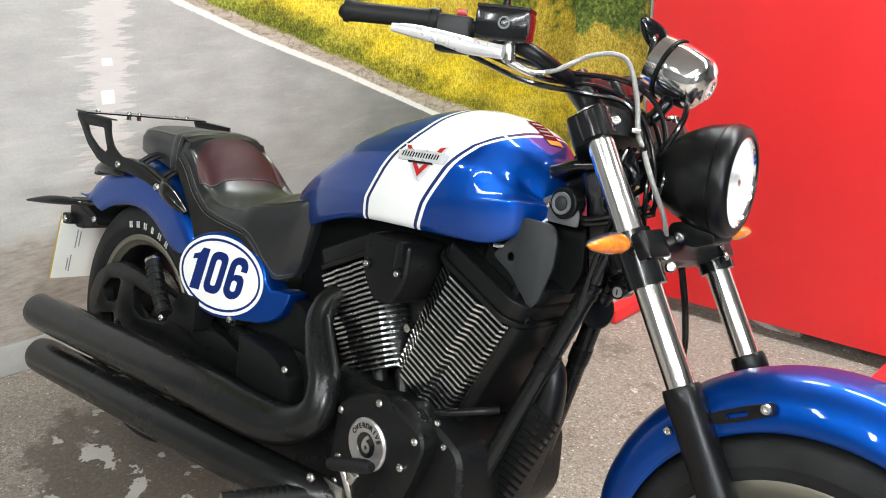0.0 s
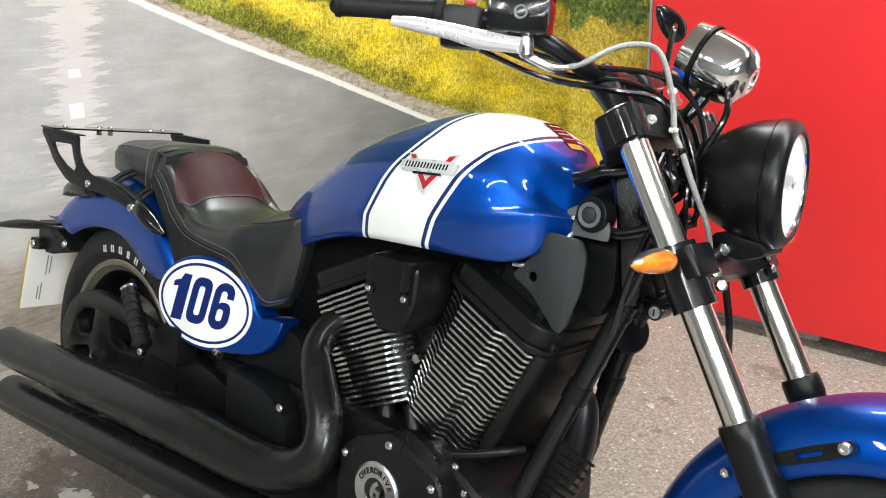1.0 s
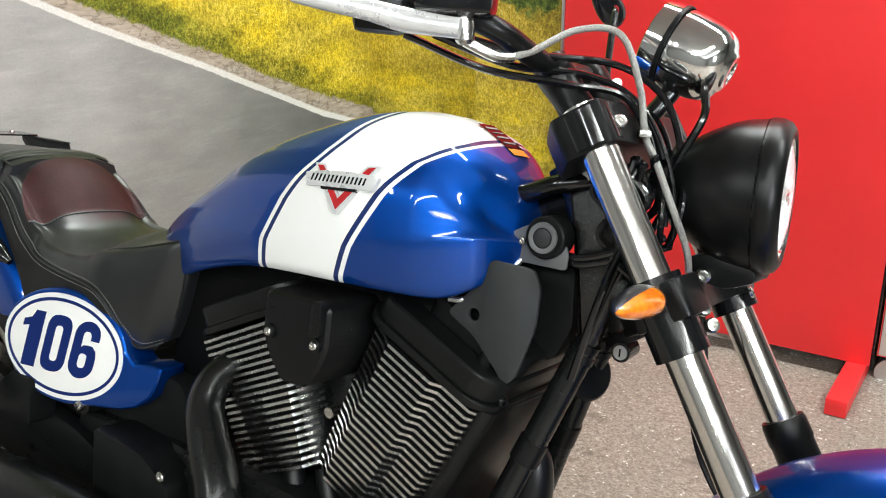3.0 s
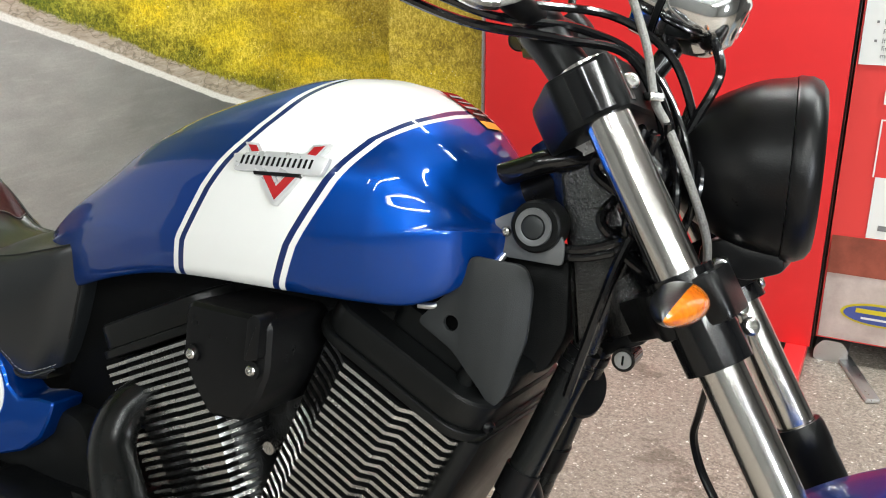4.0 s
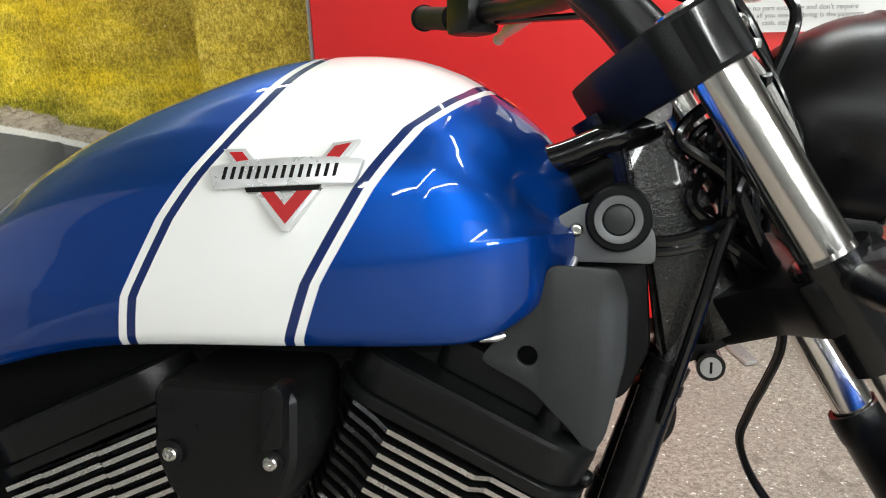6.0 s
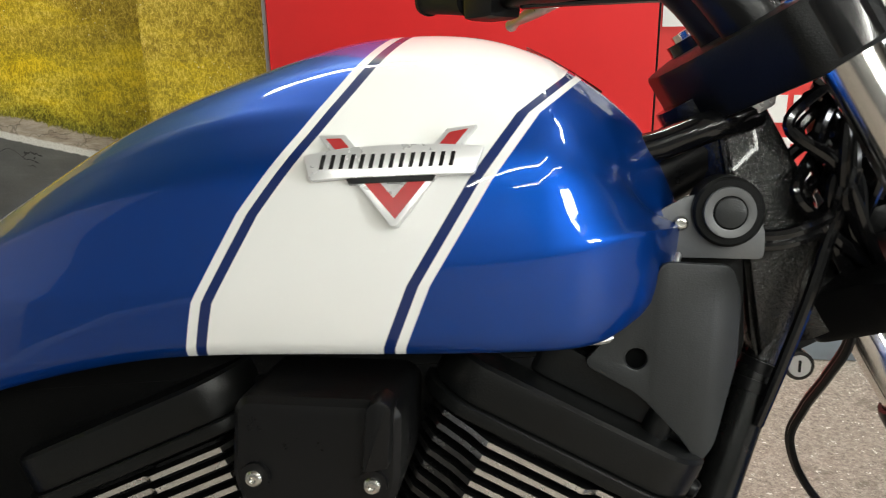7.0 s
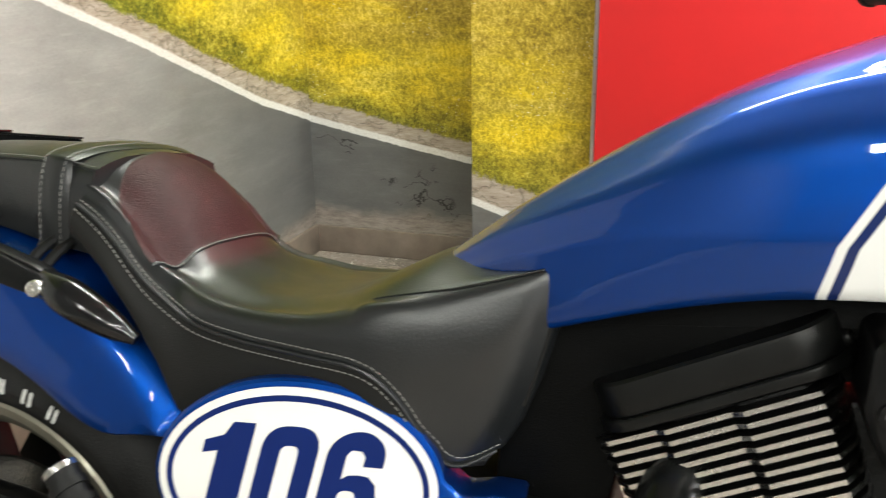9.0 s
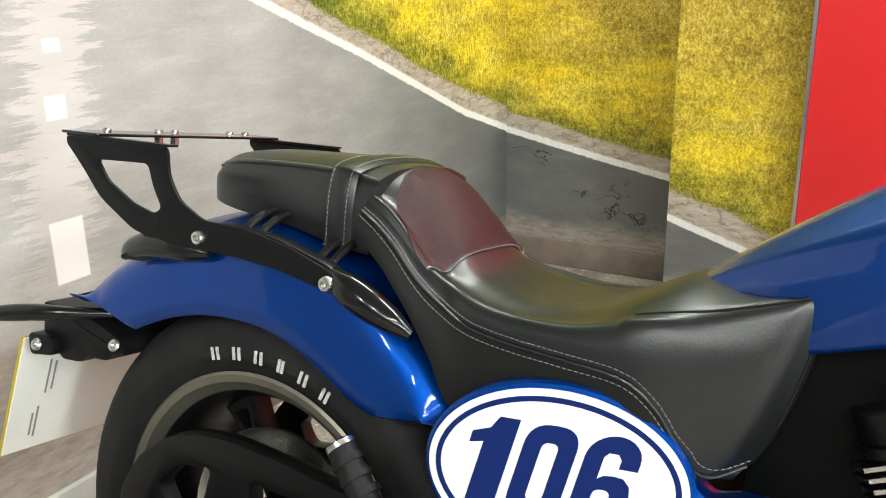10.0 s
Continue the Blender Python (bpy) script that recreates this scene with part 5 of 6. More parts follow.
    shell = [(-0.022, 0.0), (-0.020, 0.020), (-0.008, 0.044), (0.018, 0.064), (0.058, 0.082), (0.092, 0.0890), (0.0945, 0.0895)]
    bm = lathe([tuple(p) for p in spline(shell, 5)], o, ax, seg=72)
    # a raised brow over the upper half that ends in a step short of the bezel
    for v in bm.verts:
        d = v.co - o
        h = d.dot(ax)
        out = d - ax * h
        if out.length > 0.02:
            k = max(0.0, out.normalized().z) ** 2.5 * interp(h, [(-0.01, 0.0), (0.03, 0.7), (0.075, 1.0), (0.084, 0.5), (0.092, 0.4)])
            v.co += out.normalized() * 0.0020 * k
    part("shell", bm, M_SATIN, lamp, "satin black lamp shell with raised brow")
    bez = [(0.0960, 0.080), (0.0960, 0.0905), (0.099, 0.0922), (0.110, 0.0915), (0.119, 0.0875), (0.124, 0.0800), (0.124, 0.0740), (0.116, 0.0690)]
    part("bezel", lathe(bez, o, ax, seg=56), M_SATIN, lamp, "satin black bezel")
    part("lens", lathe([(0.1165, 0.0700), (0.122, 0.060), (0.126, 0.042), (0.128, 0.02), (0.1285, 0.0)], o, ax, seg=48), M_LENS, lamp, "clear headlamp lens").visible_shadow = False
    part("reflector", lathe([(0.1150, 0.0695), (0.100, 0.066), (0.080, 0.054), (0.066, 0.03), (0.062, 0.012)], o, ax, seg=40), M_REFLECT, lamp, "bright faceted reflector", sharp=10)
    part("bulb_shield", lathe([(0.062, 0.012), (0.095, 0.012), (0.101, 0.008), (0.102, 0)], o, ax, seg=20), M_CHROME, lamp)
    part("chrome_rim", lathe([(0.1175, 0.0690), (0.1215, 0.0705), (0.1215, 0.0735), (0.1185, 0.0760)], o, ax, seg=56), M_CHROME, lamp, "thin chrome rim")
    part("bracket", prism(rounded([(1.36, 0.842), (1.41, 0.835), (1.445, 0.850), (1.44, 0.868), (1.39, 0.876), (1.36, 0.868)], 0.01), 0.044, 0.110, 0.004), M_SATIN, lamp, "black lamp bracket")
    bolt(lamp, (1.384, 0.0435, 0.848), (0, -1, 0), 0.0095, 0.007)
    # speedometer
    clock = new("speedometer")
    clock.parent = bike
    tagged(clock, "chrome cup speedometer")
    ax = Vector((0.93, 0.12, -0.34)).normalized()
    o = Vector((1.290, 0.083, 1.115))
    cup = spline([(0.0, 0.0490), (0.010, 0.0510), (0.030, 0.0500), (0.052, 0.0470), (0.064, 0.0425), (0.071, 0.036), (0.074, 0.030), (0.076, 0.026), (0.079, 0.022), (0.0795, 0.014), (0.077, 0.012), (0.077, 0)], 4)
    part("cup", lathe([tuple(p) for p in cup], o, ax, seg=48), M_CHROME, clock, "polished chrome cup", sharp=50)
    part("rubber_band", lathe([(-0.003, 0.0515), (-0.002, 0.0535), (0.003, 0.0535), (0.004, 0.0515)], o, ax, seg=48), M_MATT, clock, "black rubber band")
    part("ring", lathe([(-0.026, 0.046), (-0.024, 0.0500), (-0.003, 0.0520), (-0.003, 0.046)], o, ax, seg=48), M_CHROME, clock, "chrome face ring")
    part("face", lathe([(-0.023, 0.046), (-0.023, 0)], o, ax, seg=40), M_BLACK, clock, "dark dial face")
    part("bracket", tube([(1.30, 0.083, 1.065), (1.285, 0.07, 1.035), (1.27, 0.05, 1.01)], 0.012, seg=12), M_BLACK, clock)


front_end()


def handlebar():
    bar = part("handlebar", tube([(0.905, -0.300, 1.136), (1.01, -0.215, 1.139), (1.09, -0.180, 1.132), (1.165, -0.142, 1.108), (1.188, -0.085, 1.083), (1.192, -0.03, 1.072), (1.190, 0.06, 1.070), (1.155, 0.17, 1.072), (1.10, 0.29, 1.078), (1.06, 0.37, 1.083), (0.992, 0.444, 1.083), (0.926, 0.542, 1.095)], 0.0135, seg=18), M_SATIN, bike, "wide black handlebar")
    for y in (-0.028, 0.068):
        part("riser", tube([(1.258, y, 0.985, 0.027), (1.240, y, 1.012, 0.024), (1.215, y, 1.040, 0.022), (1.192, y, 1.066, 0.025), (1.180, y, 1.082, 0.022)], 0.02, seg=18), M_SATIN, bar, "black bar riser")
    part("grip", tube([(0.900, -0.304, 1.136, 0.0185), (0.906, -0.299, 1.136, 0.0195), (0.915, -0.292, 1.136, 0.0165), (1.00, -0.222, 1.139, 0.0165), (1.012, -0.213, 1.139, 0.020), (1.022, -0.206, 1.139, 0.020)], 0.017, seg=24, n=3), M_GRIP, bar, "black rubber throttle grip")
    part("grip", tube([(0.921, 0.550, 1.096, 0.0185), (0.926, 0.542, 1.095, 0.0195), (0.932, 0.533, 1.094, 0.0165), (0.985, 0.455, 1.084, 0.0165), (0.992, 0.444, 1.083, 0.020)], 0.017, seg=24, n=3), M_GRIP, bar, "black rubber grip")
    turn = Matrix.Rotation(math.atan2(0.085, 0.105), 4, "Z")
    # right-hand controls
    sw = part("switch_housing", block((1.050, -0.195, 1.120), (0.062, 0.050, 0.060), 0.010, turn), M_SATIN, bar, "black switch housing")
    part("kill_switch", block((1.055, -0.190, 1.156), (0.018, 0.014, 0.010), 0.003, turn), M_REDPAINT, sw, "red kill switch")
    mc = part("master_cylinder", block((1.140, -0.180, 1.140), (0.088, 0.056, 0.050), 0.010, Matrix.Rotation(0.45, 4, "Z")), M_BLACK, bar, "black front brake reservoir")
    part("reservoir_lid", block((1.140, -0.180, 1.166), (0.084, 0.053, 0.007), 0.002, Matrix.Rotation(0.45, 4, "Z")), M_SATIN, mc)
    part("maker_mark", lathe([(0.0002, 0.0065), (0.0015, 0.007), (0.0015, 0.0095), (0, 0.0100)], (1.158, -0.205, 1.143), (0.43, -0.90, 0.05), seg=24), M_DULL, mc, "small round silver mark")
    lever = [(1.014, -0.302, 1.115, 0.0055), (1.045, -0.283, 1.113, 0.0085), (1.085, -0.258, 1.108, 0.0095), (1.115, -0.236, 1.102, 0.011), (1.150, -0.224, 1.099, 0.0095), (1.172, -0.214, 1.098, 0.009)]
    part("brake_lever", tube([(a, b, c, r * 1.2) for a, b, c, r in lever], 0.008, seg=14), M_BADGE, bar, "polished alloy brake lever")
    part("mirror_stem", tube([(1.125, -0.165, 1.165), (1.125, -0.165, 1.25)], 0.006, seg=10, smooth=False), M_BLACK, bar)
    part("banjo", lathe([(0, 0), (0, 0.009), (0.012, 0.011), (0.030, 0.011), (0.034, 0.007), (0.034, 0)], (1.152, -0.178, 1.118), (0.1, 0, -1), seg=12), M_STEEL, bar, "steel banjo fitting")
    # left-hand controls and mirror
    part("switch_housing", block((1.02, 0.415, 1.085), (0.06, 0.05, 0.055), 0.010, Matrix.Rotation(-0.85, 4, "Z")), M_SATIN, bar, "black switch housing")
    part("clutch_lever", tube([(1.10, 0.36, 1.075, 0.009), (1.07, 0.43, 1.068, 0.009), (1.05, 0.48, 1.062, 0.006), (1.042, 0.503, 1.059, 0.0085)], 0.008, seg=12), M_ALU, bar, "polished clutch lever")
    part("mirror_stem", tube([(1.085, 0.352, 1.085), (1.077, 0.367, 1.122), (1.066, 0.392, 1.172), (1.058, 0.412, 1.196), (1.035, 0.455, 1.206)], 0.0058, seg=10), M_BLACK, bar, "black mirror stem")
    shell = bmesh.new()
    bmesh.ops.create_uvsphere(shell, u_segments=28, v_segments=18, radius=1.0)
    for v in shell.verts:
        k = 0.75 + 0.25 * v.co.x
        v.co = Vector((v.co.x * 0.046, v.co.y * (0.022 if v.co.y > 0 else 0.010), v.co.z * 0.034 * k))
    bmesh.ops.transform(shell, matrix=Matrix.Translation((1.008, 0.487, 1.214)) @ Matrix.Rotation(radians(62), 4, "Z") @ Matrix.Rotation(radians(38), 4, "Y"), verts=shell.verts)
    part("mirror", shell, M_BLACK, bar, "small black leaf-shaped mirror")
    # hoses and cables
    hose = [(1.152, -0.178, 1.090), (1.178, -0.150, 1.076), (1.195, -0.105, 1.085), (1.222, -0.045, 1.118), (1.262, -0.012, 1.118), (1.295, -0.014, 1.060), (1.313, -0.023, 1.006), (1.330, -0.027, 0.981), (1.355, -0.027, 0.935), (1.374, -0.006, 0.883), (1.376, 0.012, 0.850)]
    part("cable", tube([(1.262, 0.010, 1.050), (1.300, -0.004, 1.035), (1.330, -0.012, 1.000), (1.352, -0.018, 0.955), (1.358, -0.016, 0.915), (1.352, 0.004, 0.880)], 0.0026, seg=8), M_BLACK, bike, "thin black control cable")
    part("brake_hose", tube(hose, 0.0043, seg=10), M_HOSE, bike, "braided brake hose")
    part("hose_sleeve", tube([(1.155, -0.177, 1.088), (1.178, -0.150, 1.076), (1.188, -0.128, 1.077)], 0.0062, seg=10), M_STEEL, bike, "steel hose ferrule")
    part("hose_clip", block((1.312, -0.026, 1.008), (0.014, 0.034, 0.008), 0.002, Matrix.Rotation(0.5, 4, "Z")), M_STEEL, bike, "steel hose clip")
    rnd = random.Random(3)
    runs = [
        [(1.10, -0.16, 1.095), (1.17, -0.10, 1.070), (1.23, -0.02, 1.068), (1.29, 0.00, 1.04), (1.325, 0.02, 0.97), (1.335, 0.02, 0.90)],
        [(1.07, -0.175, 1.092), (1.15, -0.12, 1.062), (1.22, -0.05, 1.055), (1.28, -0.01, 1.045), (1.318, 0.00, 0.98), (1.315, 0.01, 0.92)],
        [(1.09, -0.165, 1.105), (1.18, -0.09, 1.085), (1.25, 0.01, 1.085), (1.31, 0.03, 1.05), (1.345, 0.02, 0.985), (1.362, -0.005, 0.93), (1.350, 0.0, 0.88)],
        [(1.06, 0.37, 1.07), (1.14, 0.24, 1.06), (1.23, 0.10, 1.045), (1.30, 0.05, 1.02), (1.33, 0.04, 0.95), (1.31, 0.04, 0.88)],
        [(1.20, -0.03, 0.86), (1.26, -0.05, 0.855), (1.31, -0.035, 0.872), (1.345, 0.0, 0.89)],
        [(1.21, -0.03, 0.852), (1.26, -0.048, 0.847), (1.31, -0.03, 0.862), (1.35, 0.01, 0.88)],
        [(1.30, 0.03, 0.96), (1.310, -0.02, 0.92), (1.325, -0.02, 0.86), (1.345, -0.01, 0.82)],
        [(1.33, 0.05, 1.0), (1.335, 0.0, 0.965), (1.345, -0.02, 0.91), (1.34, 0.0, 0.86)],
        [(1.345, 0.06, 1.07), (1.36, 0.03, 1.035), (1.345, 0.02, 0.99), (1.33, 0.02, 0.95)],
    ]
    # wiring bunched round the steering head
    for k in range(14):
        a = [(1.285 + 0.05 * rnd.random(), -0.045 + 0.09 * rnd.random(), 0.985 - 0.02 * rnd.random())]
        a.append((1.265 + 0.07 * rnd.random(), -0.055 + 0.06 * rnd.random(), 0.945 - 0.02 * rnd.random()))
        a.append((1.27 + 0.06 * rnd.random(), -0.050 + 0.05 * rnd.random(), 0.905 - 0.02 * rnd.random()))
        a.append((1.295 + 0.05 * rnd.random(), -0.045 + 0.05 * rnd.random(), 0.865 - 0.02 * rnd.random()))
        a.append((1.315 + 0.05 * rnd.random(), -0.030 + 0.06 * rnd.random(), 0.815))
        runs.append(a)
    for r in runs:
        part("cable", tube(r, 0.0042 + 0.001 * rnd.random(), seg=8), M_BLACK, bike, "black control cable")
    # hoses to the front brakes hang behind the yoke
    for dy in (0.0, 0.008):
        part("cable", tube([(1.372, 0.09 + dy, 0.79), (1.377, 0.112 + dy, 0.735), (1.370, 0.145 + dy, 0.69), (1.360, 0.180 + dy, 0.645), (1.355, 0.20 + dy, 0.60), (1.385, 0.20 + dy, 0.54), (1.47, 0.17, 0.46)], 0.0042, seg=8), M_SATIN, bike, "black brake line")


handlebar()


def indicators():
    for s, y in ((-1, LEGS[0]), (1, LEGS[1])):
        x, z = fork_x(0.846) + 0.018 + turned(y), 0.846
        arm = part("indicator", tube([(x - 0.012, y + s * 0.018, z - 0.004, 0.010), (x - 0.010, y + s * 0.045, z - 0.002, 0.010), (x - 0.008, y + s * 0.065, z, 0.012)], 0.012, seg=14), M_BLACK, bike, "black indicator arm")
        # a teardrop pod: amber front half, black rear half
        for nm, a0, a1, mt, lb in (("lens", -80, 72, M_AMBER, "ribbed amber indicator lens"), ("pod", 72, 280, M_SATIN, "black indicator shell")):
            rows = []
            for t in np.linspace(0, 1, 15):
                r = 0.0205 * (0.62 + 0.38 * min(1, t / 0.22) ** 0.6) * max(0.0, 1 - max(0, (t - 0.22) / 0.78) ** 2.0) ** 0.75 + 0.0006
                cx, cy = x - 0.004 + 0.006 * t, y + s * (0.050 + 0.105 * t)
                rows.append([(cx + 1.05 * r * math.cos(radians(a)), cy, z + 0.001 + 0.76 * r * math.sin(radians(a))) for a in np.linspace(a0, a1, 17)])
            bm = bmesh.new()
            grid_mesh(bm, rows)
            part(nm, bm, mt, arm, lb)
    for s in (-1, 1):
        part("rear_indicator", tube([(-0.27, s * 0.115, 0.592, 0.008), (-0.31, s * 0.150, 0.591, 0.009), (-0.36, s * 0.175, 0.587, 0.0125), (-0.41, s * 0.198, 0.580, 0.011), (-0.47, s * 0.225, 0.568, 0.003)], 0.01, seg=14), M_BLACK, bike, "slim black rear indicator")
    br = part("plate_bracket", prism(rounded([(-0.395, 0.592), (-0.30, 0.585), (-0.235, 0.565), (-0.222, 0.545), (-0.25, 0.538), (-0.262, 0.528), (-0.30, 0.526), (-0.315, 0.515), (-0.352, 0.512), (-0.395, 0.545)], 0.006), -0.135, 0.06, 0.005), M_MATT, bike, "black moulded plate bracket")
    part("mount_arm", prism(rounded([(-0.410, 0.545), (-0.36, 0.548), (-0.352, 0.520), (-0.405, 0.512)], 0.010), -0.150, -0.12, 0.004), M_MATT, br)
    bolt(br, (-0.385, -0.151, 0.531), (0.2, -0.9, 0.3), 0.009, 0.007)
    bolt(br, (-0.240, -0.137, 0.556), (0.2, -0.9, 0.3), 0.009, 0.006)
    m = Matrix.Rotation(radians(15), 4, "Y")
    pl = part("number_plate", block((-0.458, -0.020, 0.430), (0.003, 0.24, 0.205), 0.001, m), M_PLATE, bike, "plain white back of the number plate")
    for y, z, h in ((-0.085, 0.455, 0.060), (-0.075, 0.455, 0.050), (-0.100, 0.375, 0.040), (-0.092, 0.378, 0.055)):
        b3 = block((-0.4555 + (z - 0.430) * 0.268, y, z), (0.001, 0.003, h), 0.0, m)
        part("print_bar", b3, M_BAR, pl)
    part("plate_rim", block((-0.461, -0.020, 0.430), (0.003, 0.245, 0.210), 0.001, m), material("plate_yellow", (0.45, 0.33, 0.02), rough=0.4), pl, "yellow plate edge")


indicators()


def engine():
    eng = new("engine")
    eng.parent = bike
    tagged(eng, "black V-twin engine with machined silver cooling fins")
    # crankcase
    part("crankcase", prism(rounded([(0.66, 0.30), (0.70, 0.44), (0.80, 0.47), (0.93, 0.47), (1.05, 0.47), (1.16, 0.42), (1.17, 0.30), (1.10, 0.18), (0.80, 0.16), (0.70, 0.20)], 0.03), -0.155, 0.16, 0.02, seg=3), M_CAST, eng, "black crankcase casting")
    part("gearbox", prism(rounded([(0.42, 0.20), (0.42, 0.45), (0.70, 0.46), (0.78, 0.40), (0.80, 0.17), (0.50, 0.16)], 0.03), -0.140, 0.14, 0.015, seg=3), M_CAST, eng, "black gearbox casing")
    cov = part("primary_cover", prism(rounded([(0.872, 0.31), (0.878, 0.426), (0.905, 0.452), (0.985, 0.484), (1.008, 0.480), (1.098, 0.446), (1.108, 0.420), (1.088, 0.355), (1.055, 0.272), (0.99, 0.242), (0.92, 0.252)], 0.016), -0.196, -0.15, 0.012, seg=3), M_CAST, eng, "black engine side cover")
    for x, z in ((0.894, 0.421), (0.992, 0.467), (1.088, 0.430), (1.062, 0.371), (1.03, 0.270), (0.90, 0.28)):
        bolt(cov, (x, -0.197, z), (0, -1, 0), 0.0075, 0.006)
    for x, z in ((1.098, 0.472), (1.120, 0.436)):
        bolt(eng, (x, -0.156, z - 0.012), (0, -1, 0), 0.0065, 0.006)
    part("breather_pipe", tube([(1.085, -0.150, 0.474), (1.12, -0.140, 0.484), (1.155, -0.120, 0.496), (1.175, -0.09, 0.500)], 0.007, seg=12), M_SATIN, eng, "black breather pipe")
    c = (0.972, 0.380)
    disc = part("medallion", lathe([(0.0, 0.0), (0.0, 0.024), (0.003, 0.024), (0.003, 0.046), (0.0, 0.050), (-0.004, 0.050)], (c[0], -0.198, c[1]), (0, -1, 0), seg=48), M_ALU, cov, "silver ring medallion with engraved words", sharp=20)
    part("medallion_core", lathe([(0.0015, 0.0), (0.0015, 0.0245)], (c[0], -0.198, c[1]), (0, -1, 0), seg=32), M_BLACK, disc)
    face = Matrix.Rotation(math.radians(90), 3, "X")
    letters("6", 0.046, (c[0], -0.2005, c[1]), face, M_ALU, disc, "numeral", bold=0.0012)
    for k, ch in enumerate("OVERDRIVE"):
        a = radians(152 - k * 15.5)
        letters(ch, 0.0135, (c[0] + 0.036 * math.cos(a), -0.2018, c[1] + 0.036 * math.sin(a)), face @ Matrix.Rotation(a - math.pi / 2, 3, "Z"), M_BLACK, disc, "letter", depth=0.0003, bold=0.0004)

    def cylinder(base, tilt, n, pitch, plan, d0, name, label, shrink=0.0):
        """A stack of finned plates along an axis tilted back (minus) or forward by tilt degrees."""
        up = Vector((math.sin(radians(tilt)), 0, math.cos(radians(tilt))))
        ux = Vector((math.cos(radians(tilt)), 0, -math.sin(radians(tilt))))
        frame_m = Matrix((ux, Vector((0, 1, 0)), up)).transposed().to_4x4()
        cyl = part(name, prism([(x * 0.86, z * 0.86) for x, z in plan], 0, n * pitch, 0.003), M_CAST, eng, label)
        place = Matrix.Translation(Vector((base[0], base[2], base[1])) + up * d0) @ frame_m
        turn = Matrix(((1, 0, 0, 0), (0, 0, 1, 0), (0, 1, 0, 0), (0, 0, 0, 1)))
        cyl.data.transform(place @ turn)
        for k in range(n):
            f = 1 - shrink * (n - 1 - k) / (n - 1)
            b2 = bmesh.new()
            pl = [(x * f, z) for x, z in plan]
            lo = [b2.verts.new((x, y, -0.0021)) for x, y in pl]
            hi = [b2.verts.new((x, y, 0.0021)) for x, y in pl]
            m = len(pl)
            for j in range(m):
                fc = b2.faces.new((lo[j], lo[(j + 1) % m], hi[(j + 1) % m], hi[j]))
                fc.material_index = 1 if min(pl[j][1], pl[(j + 1) % m][1]) < -0.100 else 0
            b2.faces.new(hi)
            b2.faces.new(lo[::-1])
            bmesh.ops.transform(b2, matrix=place @ Matrix.Translation((0, 0, (k + 0.5) * pitch)), verts=b2.verts)
            part("fin", b2, [M_CAST, M_FINEDGE], cyl)
        return place

    # plan outlines (along, across) of the fins, with the stepped outer face
    plan_f = [(-0.105, 0.09), (-0.105, -0.075), (-0.085, -0.108), (-0.062, -0.118), (-0.048, -0.128), (0.028, -0.128), (0.040, -0.116), (0.088, -0.116), (0.105, -0.095), (0.108, 0.09)]
    plan_r = [(-0.118, 0.09), (-0.118, -0.090), (-0.104, -0.112), (-0.060, -0.116), (-0.052, -0.124), (0.005, -0.124), (0.014, -0.132), (0.075, -0.132), (0.090, -0.112), (0.095, -0.08), (0.095, 0.09)]
    pf = cylinder((0.998, 0.482, 0.0), 25, 22, 0.01073, plan_f, 0.0, "front_cylinder", "front cylinder with silver-edged fins", 0.18)
    pr = cylinder((0.878, 0.478, 0.0), -25, 21, 0.01022, plan_r, 0.0, "rear_cylinder", "rear cylinder with silver-edged fins", 0.22)
    # rocker heads
    head_plan = [(-0.108, 0.10), (-0.108, -0.10), (-0.085, -0.128), (0.085, -0.128), (0.110, -0.10), (0.112, 0.10)]
    turn = Matrix(((1, 0, 0, 0), (0, 0, 1, 0), (0, 1, 0, 0), (0, 0, 0, 1)))
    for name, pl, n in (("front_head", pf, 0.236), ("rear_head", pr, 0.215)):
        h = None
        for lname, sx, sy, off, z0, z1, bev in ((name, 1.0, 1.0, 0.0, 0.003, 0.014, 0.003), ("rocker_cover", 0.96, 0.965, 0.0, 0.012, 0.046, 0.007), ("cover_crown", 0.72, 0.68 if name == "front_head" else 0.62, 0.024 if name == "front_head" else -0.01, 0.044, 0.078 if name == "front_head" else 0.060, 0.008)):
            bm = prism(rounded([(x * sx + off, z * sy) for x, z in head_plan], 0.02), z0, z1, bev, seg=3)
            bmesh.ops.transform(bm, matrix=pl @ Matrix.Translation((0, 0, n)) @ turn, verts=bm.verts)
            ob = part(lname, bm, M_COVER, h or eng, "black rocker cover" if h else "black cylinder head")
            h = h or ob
        # bolt boss at the front end of the crown, hexagon bolt on the end wall
        q = pl @ Vector((0.062, -0.088, n + 0.046))
        if name == "front_head":
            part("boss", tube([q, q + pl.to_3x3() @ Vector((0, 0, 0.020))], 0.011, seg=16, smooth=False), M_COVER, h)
            bolt(h, q + pl.to_3x3() @ Vector((0, -0.001, 0.020)), pl.to_3x3() @ Vector((0, -0.3, 1)), 0.006, 0.004, mat=M_SATIN)
        q = pl @ Vector((0.104, -0.086, n + 0.020))
        bolt(h, q, pl.to_3x3() @ Vector((0.9, -0.4, 0)), 0.0075, 0.008, mat=M_SATIN)
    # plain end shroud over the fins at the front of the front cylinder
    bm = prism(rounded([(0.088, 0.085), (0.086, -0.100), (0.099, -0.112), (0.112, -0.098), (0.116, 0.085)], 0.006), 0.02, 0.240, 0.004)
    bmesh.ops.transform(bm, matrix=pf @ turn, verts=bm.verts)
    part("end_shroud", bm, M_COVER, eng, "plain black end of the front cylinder")
